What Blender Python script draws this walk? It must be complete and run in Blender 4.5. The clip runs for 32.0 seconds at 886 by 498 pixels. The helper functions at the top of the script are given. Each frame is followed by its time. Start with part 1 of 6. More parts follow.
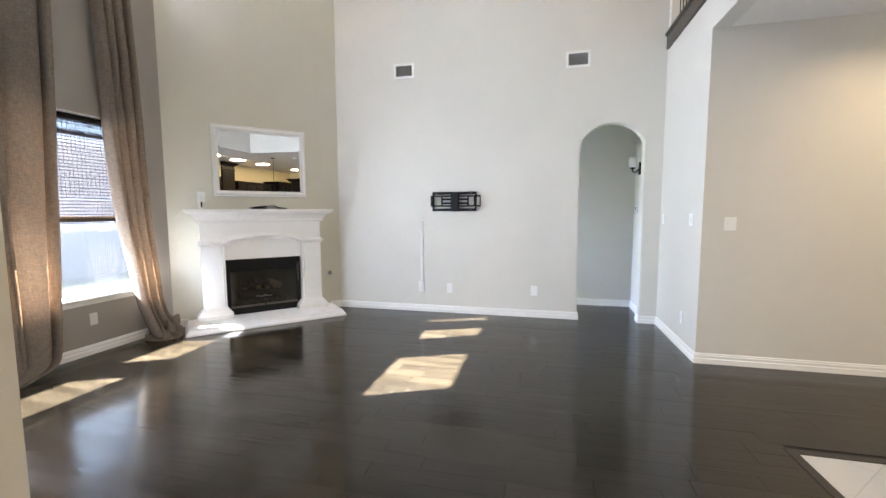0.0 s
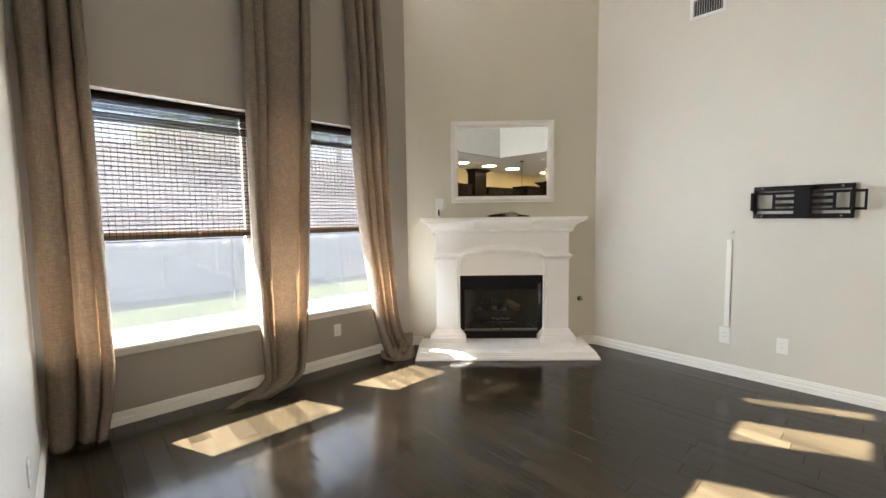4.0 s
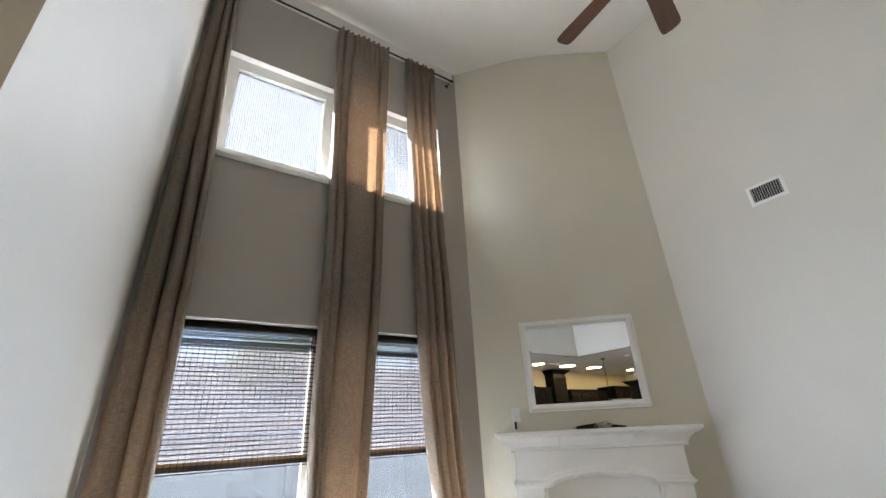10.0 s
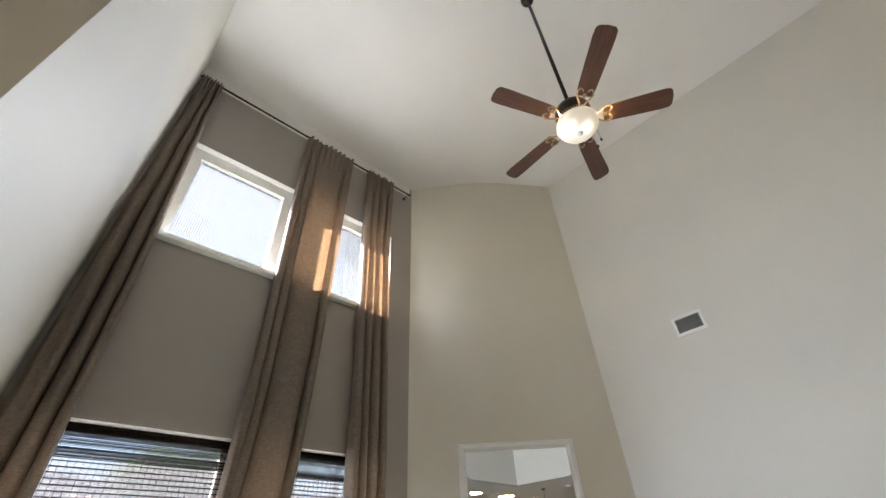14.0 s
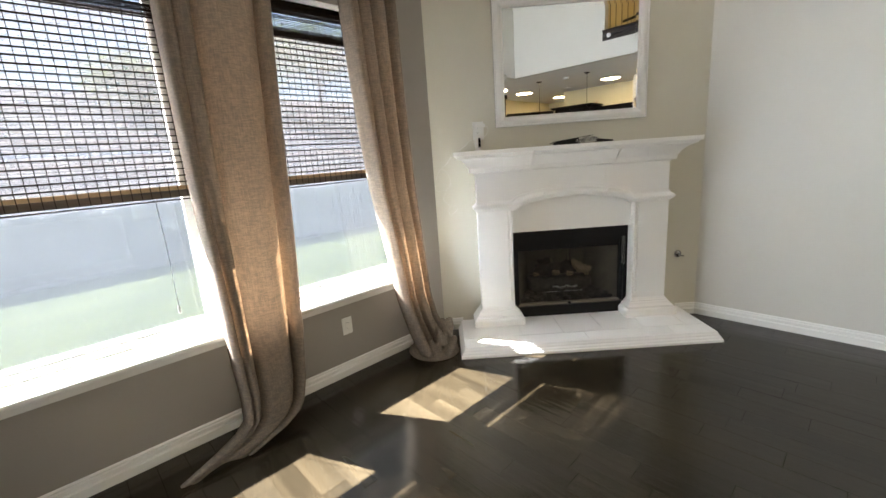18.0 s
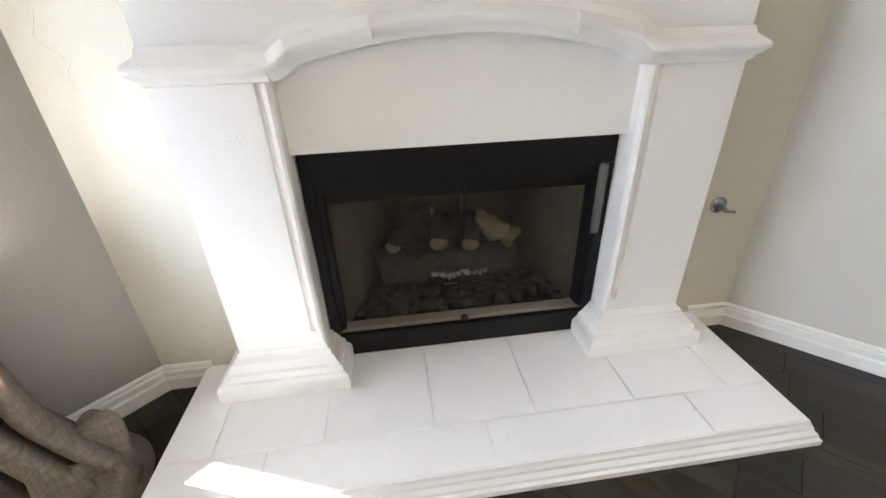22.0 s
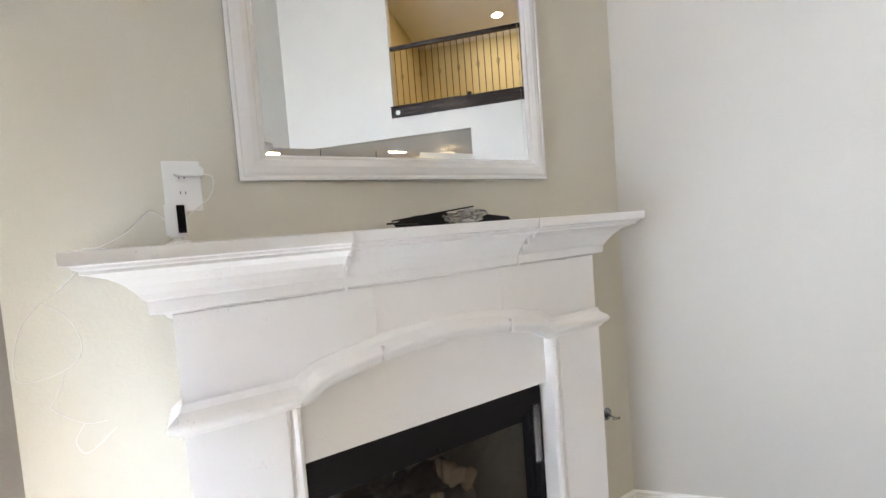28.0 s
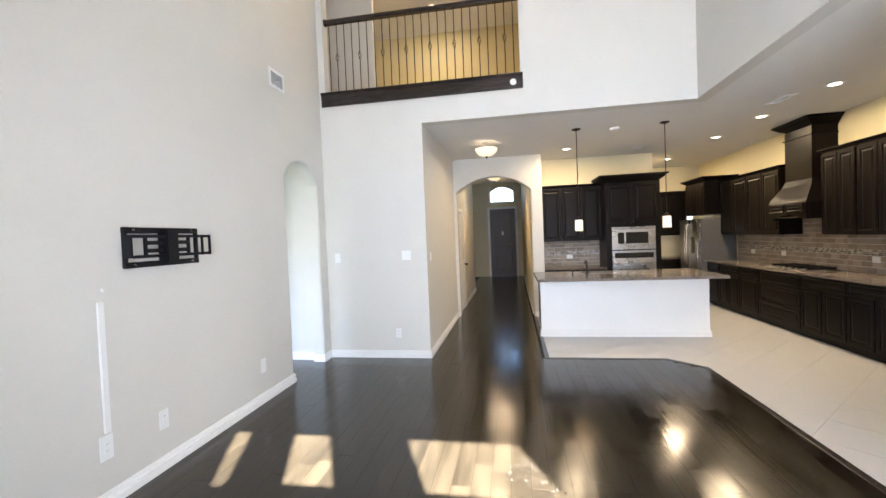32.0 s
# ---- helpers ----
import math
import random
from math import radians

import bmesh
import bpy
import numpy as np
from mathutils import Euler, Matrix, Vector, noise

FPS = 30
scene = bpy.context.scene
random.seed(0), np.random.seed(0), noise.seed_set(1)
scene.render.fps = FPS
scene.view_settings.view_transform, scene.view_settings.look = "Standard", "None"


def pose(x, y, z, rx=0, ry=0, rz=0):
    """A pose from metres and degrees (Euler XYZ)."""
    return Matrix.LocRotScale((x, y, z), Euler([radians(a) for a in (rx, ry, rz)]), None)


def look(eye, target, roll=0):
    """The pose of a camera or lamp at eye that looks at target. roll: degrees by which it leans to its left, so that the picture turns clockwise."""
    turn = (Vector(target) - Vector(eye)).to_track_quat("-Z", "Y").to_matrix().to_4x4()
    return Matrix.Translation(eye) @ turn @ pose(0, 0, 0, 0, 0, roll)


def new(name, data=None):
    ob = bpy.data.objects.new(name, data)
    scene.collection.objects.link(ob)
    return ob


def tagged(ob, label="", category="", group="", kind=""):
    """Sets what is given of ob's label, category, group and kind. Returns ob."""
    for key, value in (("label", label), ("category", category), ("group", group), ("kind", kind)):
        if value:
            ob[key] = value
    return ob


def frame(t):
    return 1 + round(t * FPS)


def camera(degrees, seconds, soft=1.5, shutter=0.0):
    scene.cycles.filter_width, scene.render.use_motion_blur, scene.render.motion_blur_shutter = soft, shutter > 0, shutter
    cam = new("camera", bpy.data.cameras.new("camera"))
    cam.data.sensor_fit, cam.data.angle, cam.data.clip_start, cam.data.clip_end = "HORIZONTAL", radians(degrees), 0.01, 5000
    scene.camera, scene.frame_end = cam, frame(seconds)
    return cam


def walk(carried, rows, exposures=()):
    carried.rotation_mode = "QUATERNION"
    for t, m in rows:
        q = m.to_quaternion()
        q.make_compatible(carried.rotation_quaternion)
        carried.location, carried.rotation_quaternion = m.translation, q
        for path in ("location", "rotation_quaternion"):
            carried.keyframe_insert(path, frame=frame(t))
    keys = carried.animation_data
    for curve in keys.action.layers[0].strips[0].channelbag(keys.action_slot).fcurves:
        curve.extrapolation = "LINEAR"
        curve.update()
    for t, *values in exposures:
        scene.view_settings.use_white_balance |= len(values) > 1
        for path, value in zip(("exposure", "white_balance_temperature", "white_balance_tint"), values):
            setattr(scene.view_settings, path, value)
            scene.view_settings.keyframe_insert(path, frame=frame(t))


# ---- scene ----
cam = camera(94.6, 32.0)
PATH = [
    (0, (0.423, 0.239, 1.472), (-0.074, 2.281, 1.280), -0.2),
    (0.5, (0.431, 0.402, 1.493), (-0.242, 2.392, 1.285), -0.4),
    (1, (0.345, 0.560, 1.516), (-0.498, 2.482, 1.301), -0.6),
    (1.5, (0.248, 0.747, 1.539), (-0.748, 2.595, 1.331), -0.6),
    (2, (0.158, 0.909, 1.535), (-0.956, 2.691, 1.345), -0.6),
    (2.5, (0.058, 1.077, 1.567), (-1.170, 2.785, 1.399), -0.6),
    (3, (-0.014, 1.230, 1.569), (-1.357, 2.852, 1.423), -0.7),
    (3.5, (-0.180, 1.364, 1.547), (-1.628, 2.893, 1.407), -0.7),
    (4, (-0.308, 1.442, 1.524), (-1.856, 2.867, 1.360), -0.7),
    (4.5, (-0.339, 1.586, 1.512), (-1.995, 2.873, 1.292), -1.1),
    (6.5, (-0.457, 1.664, 1.578), (-2.226, 2.801, 1.404), -0.8),
    (7, (-0.490, 1.673, 1.523), (-2.242, 2.849, 1.510), -0.3),
    (7.5, (-0.460, 1.704, 1.503), (-2.212, 2.869, 1.662), -0.4),
    (8, (-0.463, 1.701, 1.495), (-2.200, 2.854, 1.823), -0.7),
    (8.5, (-0.464, 1.673, 1.512), (-2.180, 2.804, 1.993), -1.2),
    (9, (-0.469, 1.642, 1.540), (-2.155, 2.748, 2.161), -1.9),
    (9.5, (-0.460, 1.610, 1.573), (-2.112, 2.696, 2.312), -2.5),
    (10, (-0.447, 1.606, 1.573), (-2.056, 2.673, 2.424), -2.8),
    (10.5, (-0.481, 1.592, 1.583), (-2.032, 2.667, 2.527), -3.4),
    (11, (-0.492, 1.598, 1.577), (-1.998, 2.679, 2.584), -3.6),
    (11.5, (-0.488, 1.612, 1.557), (-1.949, 2.696, 2.628), -3.6),
    (12, (-0.499, 1.576, 1.569), (-1.887, 2.678, 2.715), -3.6),
    (12.5, (-0.469, 1.560, 1.615), (-1.788, 2.666, 2.836), -3.4),
    (13, (-0.441, 1.556, 1.600), (-1.679, 2.648, 2.915), -3.0),
    (13.5, (-0.409, 1.576, 1.581), (-1.596, 2.658, 2.950), -2.7),
    (15.5, (-0.612, 1.618, 1.618), (-2.103, 2.978, 2.238), -2.8),
    (16, (-0.661, 1.682, 1.535), (-2.245, 3.038, 1.856), -2.4),
    (16.5, (-0.886, 1.802, 1.598), (-2.498, 3.163, 1.589), -3.3),
    (17, (-1.112, 1.923, 1.535), (-2.722, 3.270, 1.325), -3.6),
    (17.5, (-1.400, 1.992, 1.501), (-2.970, 3.354, 1.138), -4.0),
    (18, (-1.646, 2.111, 1.485), (-3.147, 3.519, 1.025), -4.1),
    (18.5, (-1.892, 2.286, 1.472), (-3.300, 3.763, 0.939), -4.0),
    (19, (-2.085, 2.468, 1.450), (-3.399, 4.013, 0.869), -3.6),
    (19.5, (-2.276, 2.722, 1.423), (-3.500, 4.322, 0.799), -3.1),
    (20, (-2.391, 2.997, 1.386), (-3.545, 4.634, 0.720), -2.6),
    (20.5, (-2.409, 3.314, 1.409), (-3.553, 4.940, 0.705), -2.3),
    (21, (-2.494, 3.582, 1.357), (-3.632, 5.179, 0.576), -2.0),
    (21.5, (-2.573, 3.879, 1.255), (-3.733, 5.410, 0.383), -1.9),
    (22, (-2.644, 4.196, 1.131), (-3.824, 5.629, 0.131), -2.0),
    (22.5, (-2.724, 4.397, 0.946), (-3.934, 5.733, -0.151), -2.6),
    (23, (-2.795, 4.529, 0.826), (-4.017, 5.789, -0.343), -3.2),
    (23.5, (-2.840, 4.611, 0.807), (-4.078, 5.834, -0.391), -3.9),
    (24, (-2.827, 4.601, 0.914), (-4.100, 5.831, -0.236), -4.4),
    (24.5, (-2.775, 4.499, 1.072), (-4.081, 5.760, -0.002), -4.6),
    (25, (-2.696, 4.353, 1.240), (-4.046, 5.671, 0.294), -4.6),
    (25.5, (-2.625, 4.211, 1.370), (-4.013, 5.605, 0.609), -4.6),
    (27.5, (-2.700, 3.888, 1.505), (-3.663, 5.761, 1.388), -3.9),
    (28, (-2.888, 3.793, 1.500), (-3.484, 5.814, 1.400), -4.4),
    (28.5, (-3.025, 3.664, 1.498), (-3.138, 5.768, 1.368), -4.8),
    (29, (-3.096, 3.556, 1.534), (-2.691, 5.616, 1.318), -4.3),
    (29.5, (-3.212, 3.547, 1.594), (-2.245, 5.403, 1.322), -2.9),
    (30, (-3.320, 3.602, 1.586), (-1.911, 5.153, 1.348), -1.9),
    (30.5, (-3.393, 3.587, 1.590), (-1.661, 4.778, 1.412), -1.9),
    (31, (-3.420, 3.470, 1.616), (-1.511, 4.355, 1.465), -2.0),
    (31.5, (-3.397, 3.440, 1.611), (-1.375, 4.034, 1.505), -2.3),
    (32, (-3.422, 3.440, 1.600), (-1.344, 3.798, 1.541), -2.3),
]
EXPOSURE = ((0, 5.25, 5900, 13), (2, 5.16, 6150, 13), (3, 5.07, 6400, 12), (4, 4.97, 6650, 10.5), (7, 4.94, 6800, 8), (8, 4.92, 6150, 9.5), (9, 4.65, 6050, 10.5), (11, 4.58, 6000, 11), (13.5, 4.58, 6200, 11), (16, 4.8, 6100, 9),
            (18, 4.81, 6300, 9), (19.5, 4.81, 6450, 8.5), (21, 5.12, 6000, 10), (23.5, 5.34, 6050, 12.5), (25, 5.23, 6250, 9.5), (27.5, 5.21, 6000, 13), (30, 5.29, 6000, 14), (32, 5.2, 6000, 14))
walk(cam, [(t, look(eye, target, roll)) for t, eye, target, roll in PATH], EXPOSURE)
# ---- light ----
SUN = Vector((0.767, 0.355, -1.0)).normalized()
world = bpy.data.worlds.new("sky")
scene.world = world
world.use_nodes = True
wn = world.node_tree.nodes
sky = wn.new("ShaderNodeTexSky")
sky.sky_type = "NISHITA"
sky.sun_disc = False
sky.sun_elevation = math.asin(-SUN.z)
sky.sun_rotation = math.atan2(-SUN.x, -SUN.y)
world.node_tree.links.new(sky.outputs[0], wn["Background"].inputs[0])
wn["Background"].inputs[1].default_value = 0.12
sun = new("sun", bpy.data.lights.new("sun", "SUN"))
sun.data.energy = 5.0
sun.data.angle = radians(0.5)
sun.data.color = (1.0, 0.975, 0.925)
sun.matrix_world = look((0, 0, 0), SUN)
WIN_LOW, WIN_HIGH = 14.0, 4.0


def window_light(name, y0, y1, z0, z1, watts, x, color):
    """Sky light that enters through one window opening."""
    data = bpy.data.lights.new(name, "AREA")
    data.shape, data.size, data.size_y = "RECTANGLE", y1 - y0, z1 - z0
    data.energy, data.color = watts, color
    ob = new(name, data)
    ob.matrix_world = look((x, (y0 + y1) / 2, (z0 + z1) / 2), (x + 1, (y0 + y1) / 2, (z0 + z1) / 2 - 0.15))
    return ob


def bulb(name, x, y, z, watts, size=0.05, color=(1.0, 0.84, 0.62)):
    data = bpy.data.lights.new(name, "POINT")
    data.energy, data.color, data.shadow_soft_size = watts, color, size
    ob = new(name, data)
    ob.location = (x, y, z)
    return ob


def downlight(name, x, y, z, watts, size=0.22, color=(1.0, 0.75, 0.43)):
    data = bpy.data.lights.new(name, "AREA")
    data.shape, data.size, data.energy, data.color = "DISK", size, watts, color
    ob = new(name, data)
    ob.location = (x, y, z)
    return ob


# ---- plan ----
XW, YN, XE, YS = -4.136, 5.989, 1.887, 1.24
ZL, ZP, ZT = 3.117, 6.36, 6.6
JX = -1.365
T = 0.15
WIN_A, WIN_B, TOP_A, TOP_B = (1.36, 2.68), (2.76, 4.11), (1.52, 2.66), (2.76, 4.065)
TW = 0.19
LOW, HIGH = (0.61, 2.475), (4.03, 5.3)
DU = Vector((0.69135, 0.72252, 0))
DN = Vector((0.72252, -0.69135, 0))
D0 = Vector((-4.136, 4.373, 0)) - DN * 0.02
FIRE = Matrix.Translation(D0 + DU * 1.118) @ Matrix((
    (DU.x, -DN.x, 0, 0), (DU.y, -DN.y, 0, 0), (0, 0, 1, 0), (0, 0, 0, 1)))
HALL_N, HALL_S = 4.575, 3.08
TILE_Y, TILE_X = 1.30, 1.93
KS, KE = -1.1, 5.35
AL, AR = 0.895, 1.675
BY0, BY1, BZ0, BZ1 = 3.28, 5.9, 3.5, 6.1
for a, b in ((WIN_A, TOP_A), (WIN_B, TOP_B)):
    window_light("window_light", *a, *LOW, WIN_LOW, XW - 0.3, (0.84, 0.91, 1.0))
    window_light("window_light", *b, *HIGH, WIN_HIGH, XW - 0.26, (1.0, 0.98, 0.97))


# ---- materials ----
class Nodes:
    """A small writer of node materials."""

    def __init__(self, name):
        self.m = bpy.data.materials.new(name)
        self.m.use_nodes = True
        self.t = self.m.node_tree
        self.b = self.t.nodes["Principled BSDF"]

    def add(self, kind, **values):
        n = self.t.nodes.new("ShaderNode" + kind)
        for k, v in values.items():
            n.inputs[k.replace("_", " ")].default_value = v
        return n

    def link(self, a, b):
        self.t.links.new(a, b)

    def coords(self, scale, own=False, shift=False):
        """Places in metres, in the world or in the thing's own axes, stretched by scale; shift moves each piece's pattern."""
        if own:
            out = self.add("TexCoord").outputs["Object"]
        else:
            out = self.add("NewGeometry").outputs["Position"]
        if shift:
            info = self.add("ObjectInfo")
            mul = self.add("Math")
            mul.operation = "MULTIPLY"
            self.link(info.outputs["Random"], mul.inputs[0])
            mul.inputs[1].default_value = 37.0
            vec = self.add("VectorMath")
            self.link(out, vec.inputs[0])
            self.link(mul.outputs[0], vec.inputs[1])
            out = vec.outputs[0]
        mp = self.add("Mapping", Scale=scale)
        self.link(out, mp.inputs["Vector"])
        return mp.outputs[0]

    def noise(self, co, scale, detail=4.0, rough=0.55, distort=0.0):
        n = self.add("TexNoise", Scale=scale, Detail=detail, Roughness=rough, Distortion=distort)
        self.link(co, n.inputs["Vector"])
        return n.outputs["Fac"]

    def ramp(self, fac, *stops):
        r = self.add("ValToRGB")
        e = r.color_ramp.elements
        while len(e) < len(stops):
            e.new(0.5)
        for k, (p, c) in zip(e, stops):
            k.position = p
            k.color = (*c, 1) if len(c) == 3 else c
        self.link(fac, r.inputs[0])
        return r.outputs[0]

    def mix(self, fac, a, b, how="MIX"):
        n = self.t.nodes.new("ShaderNodeMix")
        n.data_type, n.blend_type = "RGBA", how
        for s, v in ((n.inputs[0], fac), (n.inputs[6], a), (n.inputs[7], b)):
            if hasattr(v, "is_output"):
                self.link(v, s)
            else:
                s.default_value = v if isinstance(v, float) else (*v, 1)
        return n.outputs[2]

    def bump(self, height, strength, distance=0.002, before=None):
        n = self.add("Bump", Strength=strength, Distance=distance)
        self.link(height, n.inputs["Height"])
        if before is not None:
            self.link(before, n.inputs["Normal"])
        self.link(n.outputs[0], self.b.inputs["Normal"])
        return n.outputs[0]

    def color(self, out):
        if hasattr(out, "is_output"):
            self.link(out, self.b.inputs["Base Color"])
        else:
            self.b.inputs["Base Color"].default_value = (*out, 1)

    def set(self, **values):
        for k, v in values.items():
            self.b.inputs[k.replace("_", " ")].default_value = v
        return self

    def rough(self, fac, lo, hi):
        n = self.add("MapRange")
        n.inputs["To Min"].default_value, n.inputs["To Max"].default_value = lo, hi
        self.link(fac, n.inputs["Value"])
        self.link(n.outputs[0], self.b.inputs["Roughness"])


def shade(c, f):
    return tuple(x * f for x in c)


def painted(name, color, rough=0.55, peel=0.3, spread=0.05):
    """Rolled wall paint: faint blotches and an orange-peel texture."""
    n = Nodes(name)
    co = n.coords((1, 1, 1))
    n.color(n.mix(n.noise(co, 1.3, 3), shade(color, 1 - spread), shade(color, 1 + spread)))
    n.set(Roughness=rough)
    if peel:
        n.bump(n.mix(0.5, n.noise(co, 130, 2, 0.5), n.noise(co, 55, 2, 0.5)), peel * 1.6, 0.0022)
    return n.m


def plain(name, color, rough=0.5, metal=0.0, spread=0.08, scale=9.0, grain=0.0):
    n = Nodes(name)
    co = n.coords((1, 1, 1), own=True)
    f = n.noise(co, scale, 4)
    n.color(n.mix(f, shade(color, 1 - spread), shade(color, 1 + spread)))
    n.rough(f, max(rough - 0.06, 0.02), rough + 0.06)
    n.set(Metallic=metal)
    if grain:
        n.bump(n.noise(co, 220, 3), grain, 0.001)
    return n.m


def glowing(name, color, strength):
    n = Nodes(name)
    n.set(Emission_Strength=strength, Roughness=0.4)
    n.color(color)
    n.b.inputs["Emission Color"].default_value = (*color, 1)
    return n.m


def stained(name, light, dark, rough=0.3, axis=0, shift=False, scale=1.0, bump=0.12):
    """Wood with grain along an axis."""
    n = Nodes(name)
    s = [22.0, 22.0, 22.0]
    s[axis] = 1.6
    co = n.coords(tuple(v * scale for v in s), own=True, shift=shift)
    f = n.noise(co, 1.0, 5, 0.6, 0.7)
    n.color(n.ramp(f, (0.3, dark), (0.7, light)))
    n.rough(f, rough - 0.05, rough + 0.1)
    n.bump(f, bump, 0.001)
    return n.m


def floor_wood():
    """Dark hand-scraped hardwood, each plank its own shade."""
    n = Nodes("scraped hardwood")
    co = n.coords((1.4, 16, 16), own=True, shift=True)
    grain = n.noise(co, 1.6, 6, 0.62, 1.2)
    wide = n.noise(n.coords((0.7, 5, 5), own=True, shift=True), 1.0, 2)
    tone = n.add("ObjectInfo").outputs["Random"]
    base = n.ramp(tone, (0.0, (0.0055, 0.0039, 0.0023)), (0.5, (0.0128, 0.0093, 0.0053)), (1.0, (0.0248, 0.0185, 0.0106)))
    wood = n.mix(grain, base, (0.0140, 0.0109, 0.0066))
    wood = n.mix(n.ramp(wide, (0.45, (0, 0, 0)), (0.72, (0.62, 0.62, 0.62))), wood, (0.040, 0.0304, 0.0180))
    streak = n.noise(n.coords((2.2, 60, 60), own=True, shift=True), 1.0, 5, 0.7)
    wood = n.mix(n.ramp(streak, (0.3, (0.4, 0.4, 0.4)), (0.46, (0, 0, 0))), wood, (0.005, 0.004, 0.003))
    # pale flecks within 0.28 m of one point on the floor
    far = n.add("VectorMath")
    far.operation = "DISTANCE"
    n.link(n.add("NewGeometry").outputs["Position"], far.inputs[0])
    far.inputs[1].default_value = (-0.71, 3.31, 0.0)
    speck = n.noise(n.coords((30, 55, 1)), 1.0, 5, 0.75, 1.5)
    near = n.ramp(far.outputs["Value"], (0.1, (1, 1, 1)), (0.28, (0, 0, 0)))
    flecks = n.mix(1.0, near, n.ramp(speck, (0.60, (0, 0, 0)), (0.64, (0.9, 0.9, 0.9))), "MULTIPLY")
    wood = n.mix(flecks, wood, (0.16, 0.15, 0.13))
    n.color(wood)
    n.rough(n.mix(0.55, wide, tone), 0.09, 0.24)
    scrape = n.noise(n.coords((1.3, 24, 24), own=True, shift=True), 1.0, 2, 0.5, 0.4)
    first = n.bump(scrape, 0.25, 0.004)
    n.bump(grain, 0.1, 0.001, first)
    n.set(Specular_IOR_Level=0.45)
    return n.m


def stone_tile():
    n = Nodes("pale stone tile")
    co = n.coords((1, 1, 1), shift=True)
    f = n.noise(co, 3.5, 6, 0.6, 0.6)
    info = n.add("ObjectInfo").outputs["Random"]
    a = n.mix(f, (0.42, 0.415, 0.41), (0.51, 0.505, 0.50))
    n.color(n.mix(info, a, (0.47, 0.465, 0.46)))
    n.rough(f, 0.3, 0.5)
    n.bump(n.noise(co, 40, 3), 0.12, 0.001)
    return n.m


def cast_stone():
    """Off-white cast stone with small pits."""
    n = Nodes("white cast stone")
    co = n.coords((1, 1, 1), own=True)
    f = n.noise(co, 3.0, 4)
    base = n.mix(f, (0.83, 0.82, 0.795), (0.88, 0.872, 0.85))
    v = n.add("TexVoronoi", Scale=120.0)
    n.link(n.coords((1, 0.6, 0.8), own=True), v.inputs["Vector"])
    where = n.ramp(n.noise(co, 7.0, 4, 0.6), (0.58, (0, 0, 0)), (0.66, (1, 1, 1)))
    pit = n.ramp(v.outputs["Distance"], (0.10, (1, 1, 1)), (0.19, (0, 0, 0)))
    spots = n.mix(1.0, where, pit, "MULTIPLY")
    n.color(n.mix(n.mix(1.0, spots, (0.5, 0.5, 0.5), "MULTIPLY"), base, (0.3, 0.28, 0.25)))
    n.set(Roughness=0.38)
    first = n.bump(n.noise(co, 26, 3), 0.05, 0.0012)
    inv = n.add("Invert")
    n.link(spots, inv.inputs["Color"])
    n.bump(inv.outputs[0], 0.6, 0.0025, first)
    return n.m


def linen():
    """Woven taupe linen that lets light through."""
    n = Nodes("taupe linen")
    co = n.coords((1, 1, 1), own=True)
    slub = n.noise(n.coords((22, 22, 150), own=True), 1.0, 4, 0.75)
    warp = n.noise(n.coords((140, 140, 16), own=True), 1.0, 4, 0.75)
    weave = n.mix(0.45, slub, warp)
    col = n.ramp(weave, (0.35, (0.170, 0.143, 0.116)), (0.65, (0.208, 0.179, 0.148)))
    n.color(col)
    n.set(Roughness=0.9, Specular_IOR_Level=0.15)
    n.bump(weave, 0.2, 0.001)
    tr = n.add("BsdfTranslucent")
    n.link(n.ramp(weave, (0.45, (0.04, 0.02, 0.01)), (0.58, (0.95, 0.56, 0.29))), tr.inputs["Color"])
    mx = n.add("MixShader", Fac=0.08)
    n.link(n.b.outputs[0], mx.inputs[1])
    n.link(tr.outputs[0], mx.inputs[2])
    n.link(mx.outputs[0], n.t.nodes["Material Output"].inputs["Surface"])
    return n.m


def reed(name, a, b):
    """Bamboo reeds: each strand a little different, slightly see-through."""
    n = Nodes(name)
    isl = n.add("NewGeometry").outputs["Random Per Island"]
    f = n.noise(n.coords((3, 3, 200), own=True), 1.0, 3)
    n.color(n.mix(f, n.mix(isl, a, b), shade(b, 1.1)))
    n.set(Roughness=0.6)
    tr = n.add("BsdfTranslucent", Color=(0.33, 0.312, 0.316, 1))
    mx = n.add("MixShader", Fac=0.45)
    n.link(n.b.outputs[0], mx.inputs[1])
    n.link(tr.outputs[0], mx.inputs[2])
    n.link(mx.outputs[0], n.t.nodes["Material Output"].inputs["Surface"])
    return n.m


def glass(name, tint=(1, 1, 1), rough=0.0):
    n = Nodes(name)
    n.color(tint)
    n.set(Roughness=rough, Transmission_Weight=1.0, IOR=1.45)
    return n.m


